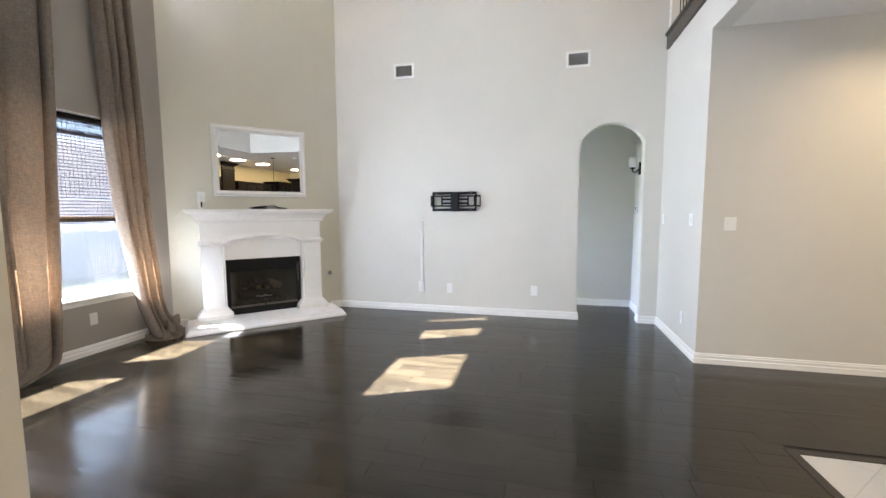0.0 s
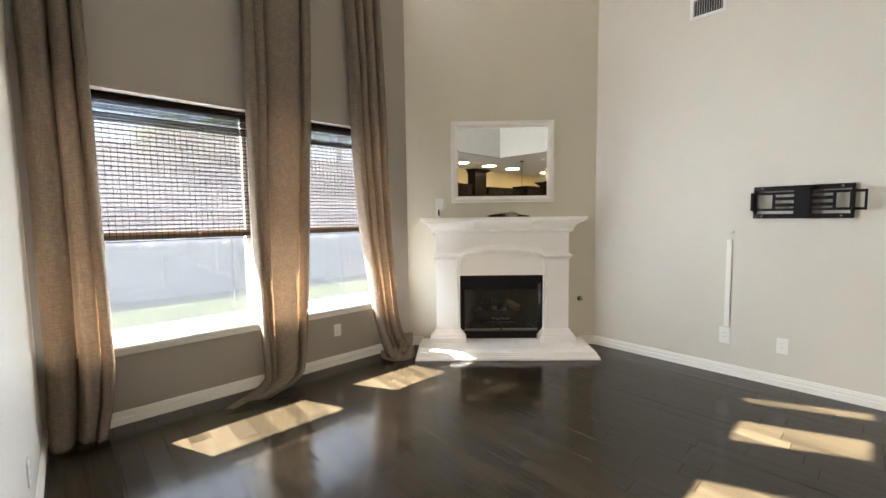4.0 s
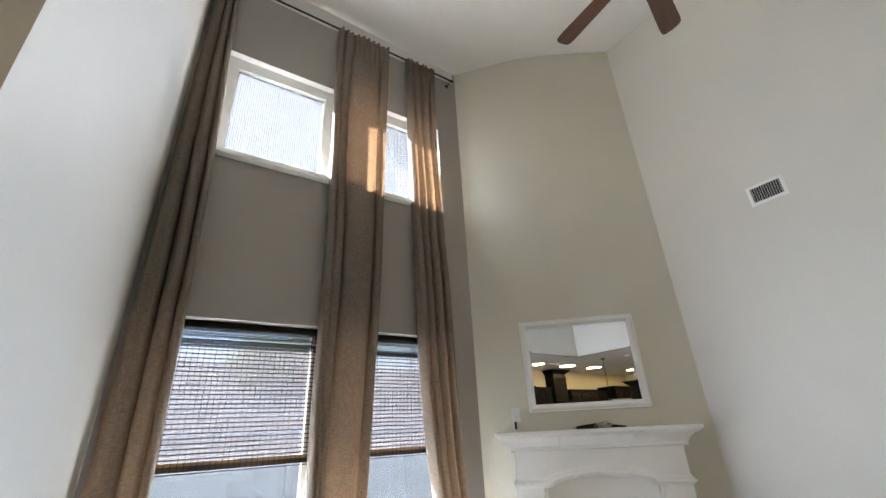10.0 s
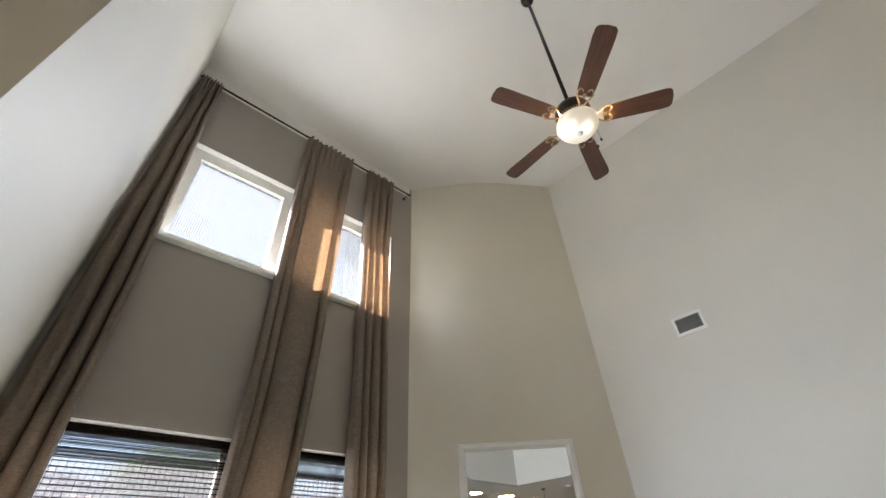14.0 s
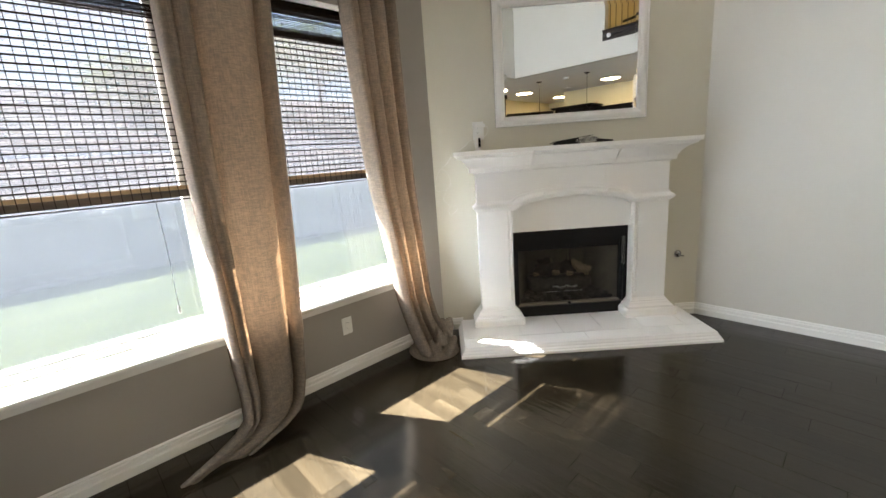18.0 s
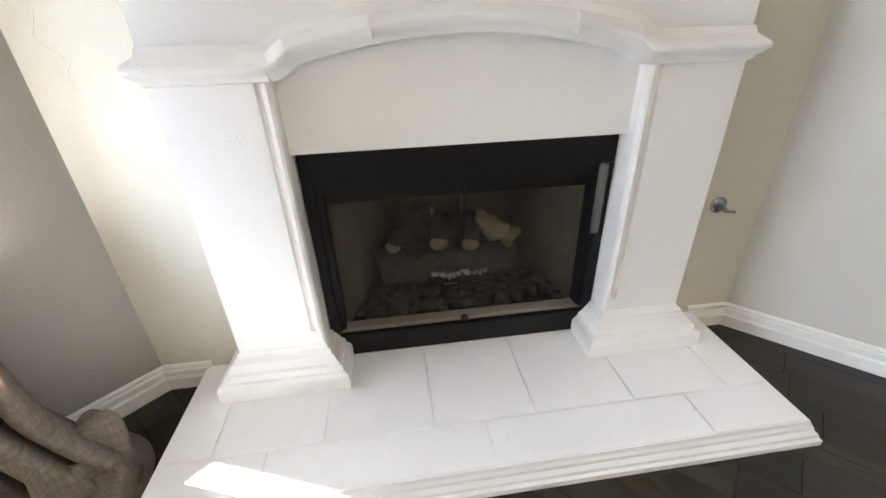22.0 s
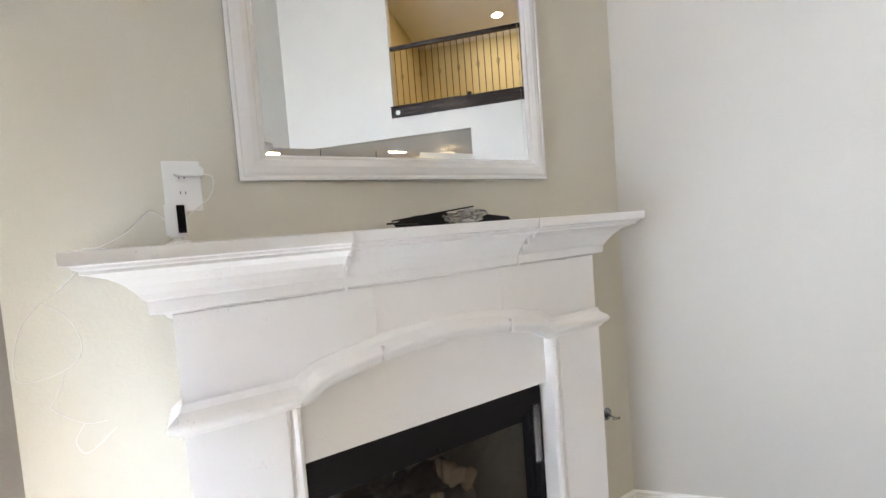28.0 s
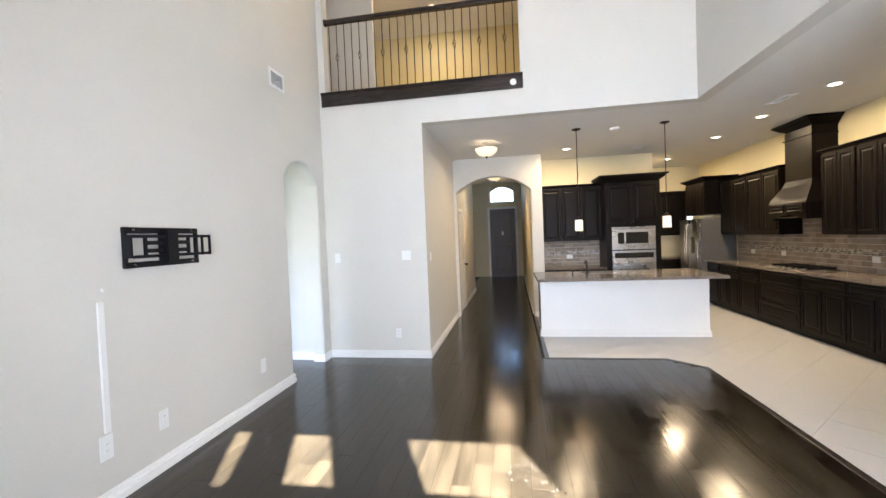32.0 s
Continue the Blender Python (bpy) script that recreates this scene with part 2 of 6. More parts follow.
def clear_pane(name, haze, dotted=False, tint=0.3):
    """Thin window glass: mostly clear, a little gloss, a pale veil for the outside's glow."""
    n = Nodes(name)
    # tint holds down the bright view; the translucent share paints the glow over it
    clear = n.add("BsdfTransparent", Color=(tint * 0.97, tint * 0.99, tint, 1))
    gloss = n.add("BsdfGlossy", Roughness=0.02)
    veil = n.add("BsdfTranslucent", Color=(0.82, 0.86, 0.92, 1))
    fr = n.add("Fresnel", IOR=1.45)
    m1 = n.add("MixShader", Fac=haze)
    if dotted:
        v = n.add("TexVoronoi", Scale=48.0, Randomness=0.0)
        n.link(n.coords((0, 1, 1)), v.inputs["Vector"])
        dots = n.add("MapRange")
        n.link(n.ramp(v.outputs["Distance"], (0.28, (1, 1, 1)), (0.36, (0, 0, 0))), dots.inputs["Value"])
        dots.inputs["To Min"].default_value, dots.inputs["To Max"].default_value = haze * 0.5, haze * 2.2
        n.link(dots.outputs[0], m1.inputs[0])
    n.link(clear.outputs[0], m1.inputs[1])
    n.link(veil.outputs[0], m1.inputs[2])
    m2 = n.add("MixShader")
    n.link(fr.outputs[0], m2.inputs[0])
    n.link(m1.outputs[0], m2.inputs[1])
    n.link(gloss.outputs[0], m2.inputs[2])
    n.link(m2.outputs[0], n.t.nodes["Material Output"].inputs["Surface"])
    return n.m


def granite():
    n = Nodes("speckled granite")
    co = n.coords((1, 1, 1), own=True)
    v = n.add("TexVoronoi", Scale=160.0)
    n.link(co, v.inputs["Vector"])
    f = n.mix(0.5, n.noise(co, 35, 5, 0.7), v.outputs["Color"])
    n.color(n.ramp(f, (0.25, (0.05, 0.04, 0.035)), (0.5, (0.16, 0.135, 0.115)), (0.75, (0.33, 0.29, 0.25))))
    n.set(Roughness=0.12)
    return n.m


def islands(name, stops, rough=0.75, scale=30.0, bump=0.4, single=False):
    """Joined pieces (stones, bricks, leaves), each island its own colour."""
    n = Nodes(name)
    g = n.add("ObjectInfo").outputs["Random"] if single else n.add("NewGeometry").outputs["Random Per Island"]
    c = n.ramp(g, *stops)
    f = n.noise(n.coords((1, 1, 1)), scale, 4)
    n.color(n.mix(n.mix(1.0, f, (0.5, 0.5, 0.5), "MULTIPLY"), c, shade(stops[0][1], 0.75)))
    n.set(Roughness=rough)
    n.bump(f, bump, 0.004)
    return n.m


def leaf_mat():
    n = Nodes("leaves")
    g = n.add("NewGeometry").outputs["Random Per Island"]
    c = n.ramp(g, (0.0, (0.06, 0.085, 0.02)), (0.5, (0.11, 0.135, 0.035)), (1.0, (0.17, 0.185, 0.055)))
    n.color(c)
    n.set(Roughness=0.6)
    tr = n.add("BsdfTranslucent", Color=(0.34, 0.42, 0.07, 1))
    mx = n.add("MixShader", Fac=0.55)
    n.link(n.b.outputs[0], mx.inputs[1])
    n.link(tr.outputs[0], mx.inputs[2])
    n.link(mx.outputs[0], n.t.nodes["Material Output"].inputs["Surface"])
    return n.m


def lawn_mat():
    n = Nodes("lawn")
    co = n.coords((1, 1, 1))
    f = n.mix(0.5, n.noise(co, 0.9, 4), n.noise(co, 24, 5, 0.7))
    n.color(n.ramp(f, (0.34, (0.065, 0.085, 0.02)), (0.5, (0.12, 0.145, 0.037)), (0.66, (0.19, 0.205, 0.066))))
    n.set(Roughness=0.9)
    n.bump(n.noise(co, 60, 3), 0.6, 0.02)
    return n.m


def brush_mat():
    """Dry winter brush: mauve-grey twigs with tan and dull green patches."""
    n = Nodes("dry brush")
    co = n.coords((1, 1, 1))
    f = n.mix(0.55, n.noise(co, 0.5, 5, 0.6), n.noise(co, 7, 5, 0.7))
    n.color(n.ramp(f, (0.36, (0.20, 0.165, 0.175)), (0.5, (0.31, 0.265, 0.28)), (0.64, (0.40, 0.35, 0.35))))
    n.set(Roughness=0.95)
    n.bump(n.noise(co, 9, 5, 0.7), 0.9, 0.12)
    return n.m


M_WALL = painted("greige wall paint", (0.605, 0.588, 0.535))
# the greige paint again, yellowed to carry warm lamp and bounce light
M_WALL_WARM = painted("warm-lit wall paint", (0.61, 0.588, 0.50))
M_CREAM = painted("cream wall paint", (0.66, 0.585, 0.375))
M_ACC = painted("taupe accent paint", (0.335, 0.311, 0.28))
M_CEIL = painted("ceiling paint", (0.72, 0.71, 0.68), 0.7, 0.25)
M_WHITE = painted("white trim paint", (0.8, 0.795, 0.77), 0.32, 0.0, 0.03)
M_GLOSSW = painted("white lacquer", (0.8, 0.8, 0.79), 0.12, 0.0, 0.02)
M_STONEW = cast_stone()
M_GROUT = plain("pale grout", (0.52, 0.5, 0.46), 0.9)
M_TGROUT = plain("tile grout", (0.47, 0.455, 0.43), 0.9)
M_FLOOR = floor_wood()
M_SUB = plain("dark floor joint", (0.008, 0.006, 0.005), 0.8)
M_TILE = stone_tile()
M_CURT = linen()
M_REED = reed("bamboo reeds", (0.30, 0.245, 0.20), (0.42, 0.36, 0.30))
M_SLAT = plain("dark bamboo slats", (0.016, 0.0098, 0.006), 0.7, 0.0, 0.4, 30)
M_SLAT.node_tree.nodes["Principled BSDF"].inputs["Specular IOR Level"].default_value = 0.06
M_HEM = stained("dark bamboo hem", (0.10, 0.066, 0.038), (0.02, 0.012, 0.0075), 0.6, 1)
M_TAN = plain("tan bamboo", (0.30, 0.19, 0.085), 0.6, 0.0, 0.3, 40)
M_BLACK = plain("black powder coat", (0.006, 0.006, 0.0075), 0.5, 0.0, 0.25, 14)
M_BLACK.node_tree.nodes["Principled BSDF"].inputs["Specular IOR Level"].default_value = 0.25
M_IRON = plain("oil-rubbed bronze", (0.018, 0.014, 0.012), 0.38, 0.6)
M_WIRE = plain("dark screen wire", (0.008, 0.0077, 0.0075), 0.6, 0.0)
M_BRICK = plain("sooty firebrick panel", (0.22, 0.195, 0.16), 0.85, 0.0, 0.25, 6, 0.3)
M_LOG = plain("ceramic log bark", (0.085, 0.075, 0.065), 0.9, 0.0, 0.85, 34, 1.0)
M_CUT = plain("pale log end", (0.36, 0.29, 0.20), 0.85, 0.0, 0.3, 30, 0.5)
M_LAVA = islands("lava rock", ((0.0, (0.05, 0.046, 0.042)), (1.0, (0.16, 0.15, 0.136))), 0.9, 60, 0.8)
M_EMBER = plain("silvery ember wool", (0.55, 0.54, 0.52), 0.6, 0.3, 0.5, 90, 0.8)
M_CHROME = plain("chrome", (0.75, 0.75, 0.76), 0.15, 1.0, 0.03)
M_BRASS = plain("antique brass", (0.40, 0.29, 0.16), 0.38, 0.7, 0.2, 40)
M_NICKEL = plain("dull dark chrome", (0.32, 0.32, 0.33), 0.22, 1.0, 0.1)
M_STEEL = plain("brushed stainless steel", (0.55, 0.54, 0.52), 0.28, 1.0, 0.05, 3)
M_FRSIDE = plain("dark grey appliance side", (0.10, 0.097, 0.092), 0.45)
M_GLASSBK = plain("black appliance glass", (0.01, 0.01, 0.011), 0.06)
M_MIRROR = Nodes("mirror silver").set(Roughness=0.0, Metallic=1.0)
M_MIRROR.color((0.87, 0.885, 0.885))
M_MIRROR = M_MIRROR.m
M_PLATE = plain("white plastic plate", (0.78, 0.78, 0.76), 0.35, 0.0, 0.02)
M_SLOT = plain("dark slot", (0.02, 0.02, 0.02), 0.6)
M_CAB = stained("espresso cabinet wood", (0.0065, 0.0046, 0.0038), (0.004, 0.003, 0.0026), 0.3, 2, False, 1.0, 0.04)
M_CAB.node_tree.nodes["Principled BSDF"].inputs["Specular IOR Level"].default_value = 0.12
M_TRIMW = stained("dark balcony wood", (0.024, 0.017, 0.014), (0.011, 0.008, 0.007), 0.22, 1)
M_DOORW = stained("walnut stained door", (0.07, 0.037, 0.019), (0.036, 0.019, 0.011), 0.35, 2)
M_BLADE = stained("walnut fan blade", (0.13, 0.06, 0.035), (0.065, 0.03, 0.018), 0.35, 0)
M_GRAN = granite()
M_SPLASH = islands("tumbled stone brick", ((0.0, (0.20, 0.155, 0.115)), (0.5, (0.29, 0.235, 0.18)), (1.0, (0.38, 0.32, 0.25))), 0.6, 40, 0.3, True)
M_MOSAIC = islands("glass mosaic", ((0.0, (0.10, 0.08, 0.06)), (0.5, (0.35, 0.3, 0.25)), (1.0, (0.6, 0.58, 0.54))), 0.2, 40, 0.1)
M_SHADE = glowing("lit frosted glass", (1.0, 0.80, 0.52), 0.024)
M_CAN = glowing("lit recessed lamp", (1.0, 0.82, 0.55), 0.4)
M_FANGL = Nodes("lit alabaster bowl")
M_FANGL.color((0.8, 0.74, 0.62))
hot = []
for at in ((0.05, 0.0, -0.185), (-0.03, -0.075, -0.17)):
    d = M_FANGL.add("VectorMath")
    d.operation = "DISTANCE"
    M_FANGL.link(M_FANGL.add("TexCoord").outputs["Object"], d.inputs[0])
    d.inputs[1].default_value = at
    hot.append(M_FANGL.ramp(d.outputs["Value"], (0.0, (0.1, 0.1, 0.1)), (0.03, (0.06, 0.06, 0.06)), (0.075, (0.017, 0.017, 0.017))))
M_FANGL.link(M_FANGL.mix(1.0, hot[0], hot[1], "LIGHTEN"), M_FANGL.b.inputs["Emission Strength"])
M_FANGL.b.inputs["Emission Color"].default_value = (1.0, 0.85, 0.62, 1)
M_FANGL = M_FANGL.set(Roughness=0.35).m
M_OPAL = plain("unlit opal glass", (0.8, 0.8, 0.78), 0.25, 0.0, 0.02)
M_PANE = clear_pane("view-dimming window glass", 0.0072, False, 0.23)
M_DAY = clear_pane("clear window glass", 0.03, False, 0.4)
M_FROST = clear_pane("patterned privacy film", 0.027, True, 0.1)
M_LAWN = lawn_mat()
M_GSTONE = islands("limestone rubble", ((0.0, (0.17, 0.16, 0.147)), (0.5, (0.31, 0.292, 0.27)), (1.0, (0.46, 0.432, 0.395))), 0.9, 12, 0.5)
M_GSTONES = islands("limestone rubble piece", ((0.0, (0.17, 0.16, 0.147)), (0.5, (0.31, 0.292, 0.27)), (1.0, (0.46, 0.432, 0.395))), 0.9, 12, 0.5, True)
M_MORTAR = plain("wall mortar", (0.28, 0.265, 0.245), 0.95)
M_BRUSH = brush_mat()
M_LEAF = leaf_mat()
M_BARK = plain("bark", (0.09, 0.07, 0.055), 0.9, 0.0, 0.4, 12, 0.8)
M_BAG = Nodes("clear plastic bag").set(Roughness=0.15, Transmission_Weight=0.85, IOR=1.3).m
# the yellow of the loft's warm lamps is put into this colour
M_ROOM = painted("loft paint with lamp yellow", (0.60, 0.50, 0.27))


# ---- mesh helpers ----
def box(bm, x0, x1, y0, y1, z0, z1, m=None):
    v = [bm.verts.new(Vector((x, y, z)) if m is None else m @ Vector((x, y, z))) for x in (x0, x1) for y in (y0, y1) for z in (z0, z1)]
    for f in ((0, 1, 3, 2), (4, 6, 7, 5), (0, 4, 5, 1), (2, 3, 7, 6), (0, 2, 6, 4), (1, 5, 7, 3)):
        bm.faces.new([v[i] for i in f])
    return v


def slab(bm, pts, a0, a1, place):
    """A prism over the outline pts; place(p, q, a) gives the corner for the outline's two numbers and the depth a."""
    lo = [bm.verts.new(place(p, q, a0)) for p, q in pts]
    hi = [bm.verts.new(place(p, q, a1)) for p, q in pts]
    bm.faces.new(lo)
    bm.faces.new(hi)
    n = len(pts)
    for i in range(n):
        bm.faces.new((lo[i], lo[(i + 1) % n], hi[(i + 1) % n], hi[i]))


def flat(p, q, a):
    return Vector((p, q, a))


def upright_y(p, q, a):
    return Vector((p, a, q))


def upright_x(p, q, a):
    return Vector((a, p, q))


def finish(bm, bevel=0.0, segments=2):
    bmesh.ops.recalc_face_normals(bm, faces=bm.faces)
    if bevel:
        edges = [e for e in bm.edges if len(e.link_faces) == 2 and e.calc_face_angle(0) > 0.5]
        bmesh.ops.bevel(bm, geom=edges, offset=bevel, segments=segments, affect="EDGES", clamp_overlap=True)


def mesh(name, bm, material, bevel=0.0, smooth=False):
    finish(bm, bevel)
    me = bpy.data.meshes.new(name)
    bm.to_mesh(me)
    bm.free()
    me.materials.append(material)
    if smooth:
        me.polygons.foreach_set("use_smooth", [True] * len(me.polygons))
    return me


def part(name, bm, material, parent=None, label="", smooth=False, bevel=0.0, at=None):
    """Links a bmesh as one mesh object under a thing or a part."""
    ob = new(name, mesh(name, bm, material, bevel, smooth))
    if parent is not None:
        ob.parent = parent
    if at is not None:
        ob.matrix_basis = at
    if label:
        ob["label"] = label
    return ob


def thing(name, m, label, category, group="", kind=""):
    ob = new(name)
    ob.empty_display_size = 0.1
    ob.matrix_basis = m
    return tagged(ob, label, category, group, kind)


def boxes(*rows):
    bm = bmesh.new()
    for r in rows:
        box(bm, *r)
    return bm


def structure(name, bm, material, label, category, bevel=0.0):
    return tagged(part(name, bm, material, bevel=bevel), label, category, kind="structure")


def sweep(bm, path, profile, place=flat, closed=False):
    """A moulding: the profile's (offset, height) pairs carried along a path of two numbers, mitred; offset grows to the path's right."""
    n = len(path)
    rings = []
    for i, p in enumerate(path):
        p = Vector(p)
        a = Vector(path[i - 1]) if (i or closed) else None
        b = Vector(path[(i + 1) % n]) if (i < n - 1 or closed) else None
        d1 = (p - a).normalized() if a is not None else (b - p).normalized()
        d2 = (b - p).normalized() if b is not None else d1
        n1, n2 = Vector((d1.y, -d1.x)), Vector((d2.y, -d2.x))
        m = (n1 + n2) / max(1 + n1.dot(n2), 0.25)
        rings.append([bm.verts.new(place(p.x + m.x * o, p.y + m.y * o, h)) for o, h in profile])
    k = len(profile)
    for i in range(n if closed else n - 1):
        r, s = rings[i], rings[(i + 1) % n]
        for j in range(k - 1):
            bm.faces.new((r[j], s[j], s[j + 1], r[j + 1]))
    if not closed:
        bm.faces.new(rings[0])
        bm.faces.new(rings[-1])


def lathe(bm, profile, n=24, m=None, cap=True):
    """A turned body round z from (radius, height) pairs."""
    m = m or Matrix.Identity(4)
    rings = []
    for r, z in profile:
        rings.append([bm.verts.new(m @ Vector((r * math.cos(2 * math.pi * i / n), r * math.sin(2 * math.pi * i / n), z))) for i in range(n)])
    for a, b in zip(rings, rings[1:]):
        for i in range(n):
            bm.faces.new((a[i], a[(i + 1) % n], b[(i + 1) % n], b[i]))
    if cap:
        bm.faces.new(rings[0])
        bm.faces.new(rings[-1])


def tube(bm, points, radius, n=8):
    """A round bar along points; radius may be a function of the step 0..1."""
    pts = [Vector(p) for p in points]
    rings = []
    side = None
    for i, p in enumerate(pts):
        d = (pts[min(i + 1, len(pts) - 1)] - pts[max(i - 1, 0)]).normalized()
        ref = side if side is not None else (Vector((0, 0, 1)) if abs(d.z) < 0.9 else Vector((1, 0, 0)))
        u = d.cross(ref).cross(d).normalized() if side is not None else d.cross(ref).normalized()
        side = u
        v = d.cross(u)
        r = radius(i / max(len(pts) - 1, 1)) if callable(radius) else radius
        rings.append([bm.verts.new(p + u * (r * math.cos(2 * math.pi * k / n)) + v * (r * math.sin(2 * math.pi * k / n))) for k in range(n)])
    for a, b in zip(rings, rings[1:]):
        for k in range(n):
            bm.faces.new((a[k], a[(k + 1) % n], b[(k + 1) % n], b[k]))
    bm.faces.new(rings[0])
    bm.faces.new(rings[-1])


def ball(bm, c, r, m=None, n=2, rough=0.0, seed=0.0, stretch=(1, 1, 1)):
    geo = bmesh.ops.create_icosphere(bm, subdivisions=n, radius=1.0)
    for v in geo["verts"]:
        k = 1 + rough * noise.noise(v.co * 1.7 + Vector((seed * 3.1, seed * 1.7, seed)))
        v.co = Vector(c) + Vector((v.co.x * stretch[0], v.co.y * stretch[1], v.co.z * stretch[2])) * (r * k)
    if m is not None:
        for v in geo["verts"]:
            v.co = m @ v.co


def arch(a0, a1, spring, top, n=18):
    """The points of a segmental arch from (a0, 0) up and over to (a1, 0)."""
    c, half, rise = (a0 + a1) / 2, (a1 - a0) / 2, top - spring
    r = (half * half + rise * rise) / (2 * rise)
    w = math.asin(min(half / r, 1.0))
    pts = [(c + r * math.sin(-w + 2 * w * i / n), top - r + r * math.cos(-w + 2 * w * i / n)) for i in range(n + 1)]
    return [(a0, 0.0)] + pts + [(a1, 0.0)]


# ---- large structure ----
bm = bmesh.new()
ys = [YS, WIN_A[0], WIN_A[1], WIN_B[0], WIN_B[1], YN + T]
yh = ys[:4] + [TOP_B[1], YN + T]
zs = [0, LOW[0], LOW[1], HIGH[0], HIGH[1], ZT]
for i in range(5):
    for j in range(5):
        if i in (1, 3) and j in (1, 3):
            continue
        yy = yh if j == 3 else ys
        box(bm, XW - (TW if j < 2 else T), XW, yy[i], yy[i + 1], zs[j], zs[j + 1])
box(bm, XW - T, XW - 0.001, WIN_A[0], TOP_A[0], HIGH[0], HIGH[1])
box(bm, XW - T, XW - 0.001, TOP_A[1], WIN_A[1], HIGH[0], HIGH[1])
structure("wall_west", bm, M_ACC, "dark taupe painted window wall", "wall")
bm = bmesh.new()
slab(bm, [(-1.3, 0), (-0.44, 0), (-0.44, 0.78), (0.44, 0.78), (0.44, 0), (1.3, 0), (1.3, ZT), (-1.3, ZT)], 0, 0.12, lambda p, q, a: FIRE @ Vector((p, a, q)))
structure("wall_fireplace", bm, M_WALL_WARM, "wall set across the corner behind the fireplace, warm light in its paint", "wall")
bm = bmesh.new()
slab(bm, [(-2.8, 0)] + arch(AL, AR, 2.355, 2.605) + [(XE + T, 0), (XE + T, ZT), (-2.8, ZT)], YN, YN + T, upright_y)
structure("wall_north", bm, M_WALL, "light greige painted tall wall with an arched passage", "wall", 0.012)
structure("wall_east", boxes(
    (XE, XE + T, HALL_N, YN, 0, ZL),
    (XE, XE + T, YS, BY0, ZL, ZT), (XE, XE + T, BY0, YN, ZL, BZ0), (XE, XE + T, BY1, YN, BZ0, ZT), (XE, XE + T, BY0, BY1, BZ1, ZT)),
    M_WALL, "light painted wall under the upstairs balcony opening", "wall")
structure("wall_south", boxes((XW - T, JX, YS - T, YS, 0, ZT), (JX, XE + T, YS - T, YS, ZL, ZT)), M_WALL, "light painted wall with the wide opening to the kitchen", "wall")
structure("wall_nook", boxes((JX - T, JX, KS, YS - T, 0, ZL)), M_WALL, "plain painted wall of the breakfast corner", "wall")
structure("subfloor", boxes((XW - T, JX, YS - T, TILE_Y, -0.12, -0.006), (XW - T, 1.9, TILE_Y, YN + 1.3, -0.12, -0.006), (1.9, 14, HALL_S, 6.6, -0.12, -0.006)), M_SUB, "dark joints under the hardwood floor", "floor")
structure("tile_bed", boxes((JX - T, TILE_X, KS - T, TILE_Y, -0.12, -0.004), (TILE_X, 8, KS - T, HALL_S, -0.12, -0.004)), M_TGROUT, "pale grout under the kitchen tiles", "floor")
bm = bmesh.new()
rings = []
for k in range(9):
    s = k / 8 * math.pi / 2
    w, r = 1.1 * k / 8 - 0.01, 0.05 + 1.0 * k / 8
    ring = []
    for cx, cy, a0 in ((XE - w - r, YN - w - r, 0), (XW + w + r, YN - w - r, 90), (XW + w + r, YS + w + r, 180), (XE - w - r, YS + w + r, 270)):
        for q in range(7):
            x, y = cx + r * math.cos(radians(a0 + 15 * q)), cy + r * math.sin(radians(a0 + 15 * q))
            low = ZP + 0.2 * max(0, 1 - (x - XW) / 1.3) - 0.13 * max(0, 1 - (YN - y) / 1.3)
            ring.append(bm.verts.new((x, y, low + (ZT - low) * math.sin(s))))
    rings.append(ring)
for r, s in zip(rings, rings[1:]):
    for k in range(28):
        bm.faces.new((r[k], r[(k + 1) % 28], s[(k + 1) % 28], s[k])).smooth = True
bm.faces.new(rings[-1]).smooth = True
box(bm, XW - T, XE + T, YS - T, YN + T, ZT + 0.01, ZT + 0.12)
structure("ceiling", bm, M_CEIL, "white two-storey ceiling with sloped edges", "ceiling")
structure("trim_window_wall", boxes((XW + 0.0005, XW + 0.005, YS + 0.002, 4.36, 6.27, 6.58)), M_CEIL, "white painted band above the curtain rod", "wall")
bm = bmesh.new()
slab(bm, [(JX - T, KS - T), (8, KS - T), (8, 2.8), (4.9, 2.8), (4.9, HALL_N), (XE + T, HALL_N), (XE + T, YS - T), (JX - T, YS - T)], ZL, ZL + 0.1, flat)
structure("ceiling_kitchen", bm, M_CEIL, "cream flat kitchen ceiling", "ceiling")
structure("wall_kitchen_south", boxes((JX - T, 7.8, KS - T, KS, 0, ZL)), M_CREAM, "warm cream kitchen wall", "wall")
structure("wall_kitchen_east", boxes((KE, KE + T, 0.66, 2.87, 0, ZL), (KE + T, 7.6, 0.66, 0.8, 0, ZL)), M_CREAM, "warm cream kitchen wall behind the ovens", "wall")
structure("wall_alcove", boxes((7.6, 7.75, KS, -1.02, 0, ZL), (7.6, 7.75, -0.64, 0.8, 0, ZL), (7.6, 7.75, -1.02, -0.64, 0, 1.5), (7.6, 7.75, -1.02, -0.64, 2.2, ZL)), M_CREAM, "cream wall with a small kitchen window", "wall")
structure("wall_hall_north", boxes((XE + T, 4.98, HALL_N, HALL_N + 0.12, 0, ZL), (4.98, 5.86, HALL_N, HALL_N + 0.12, 2.14, ZL), (5.86, 8.6, HALL_N, HALL_N + 0.12, 0, ZL)), M_WALL, "light painted hall wall", "wall")
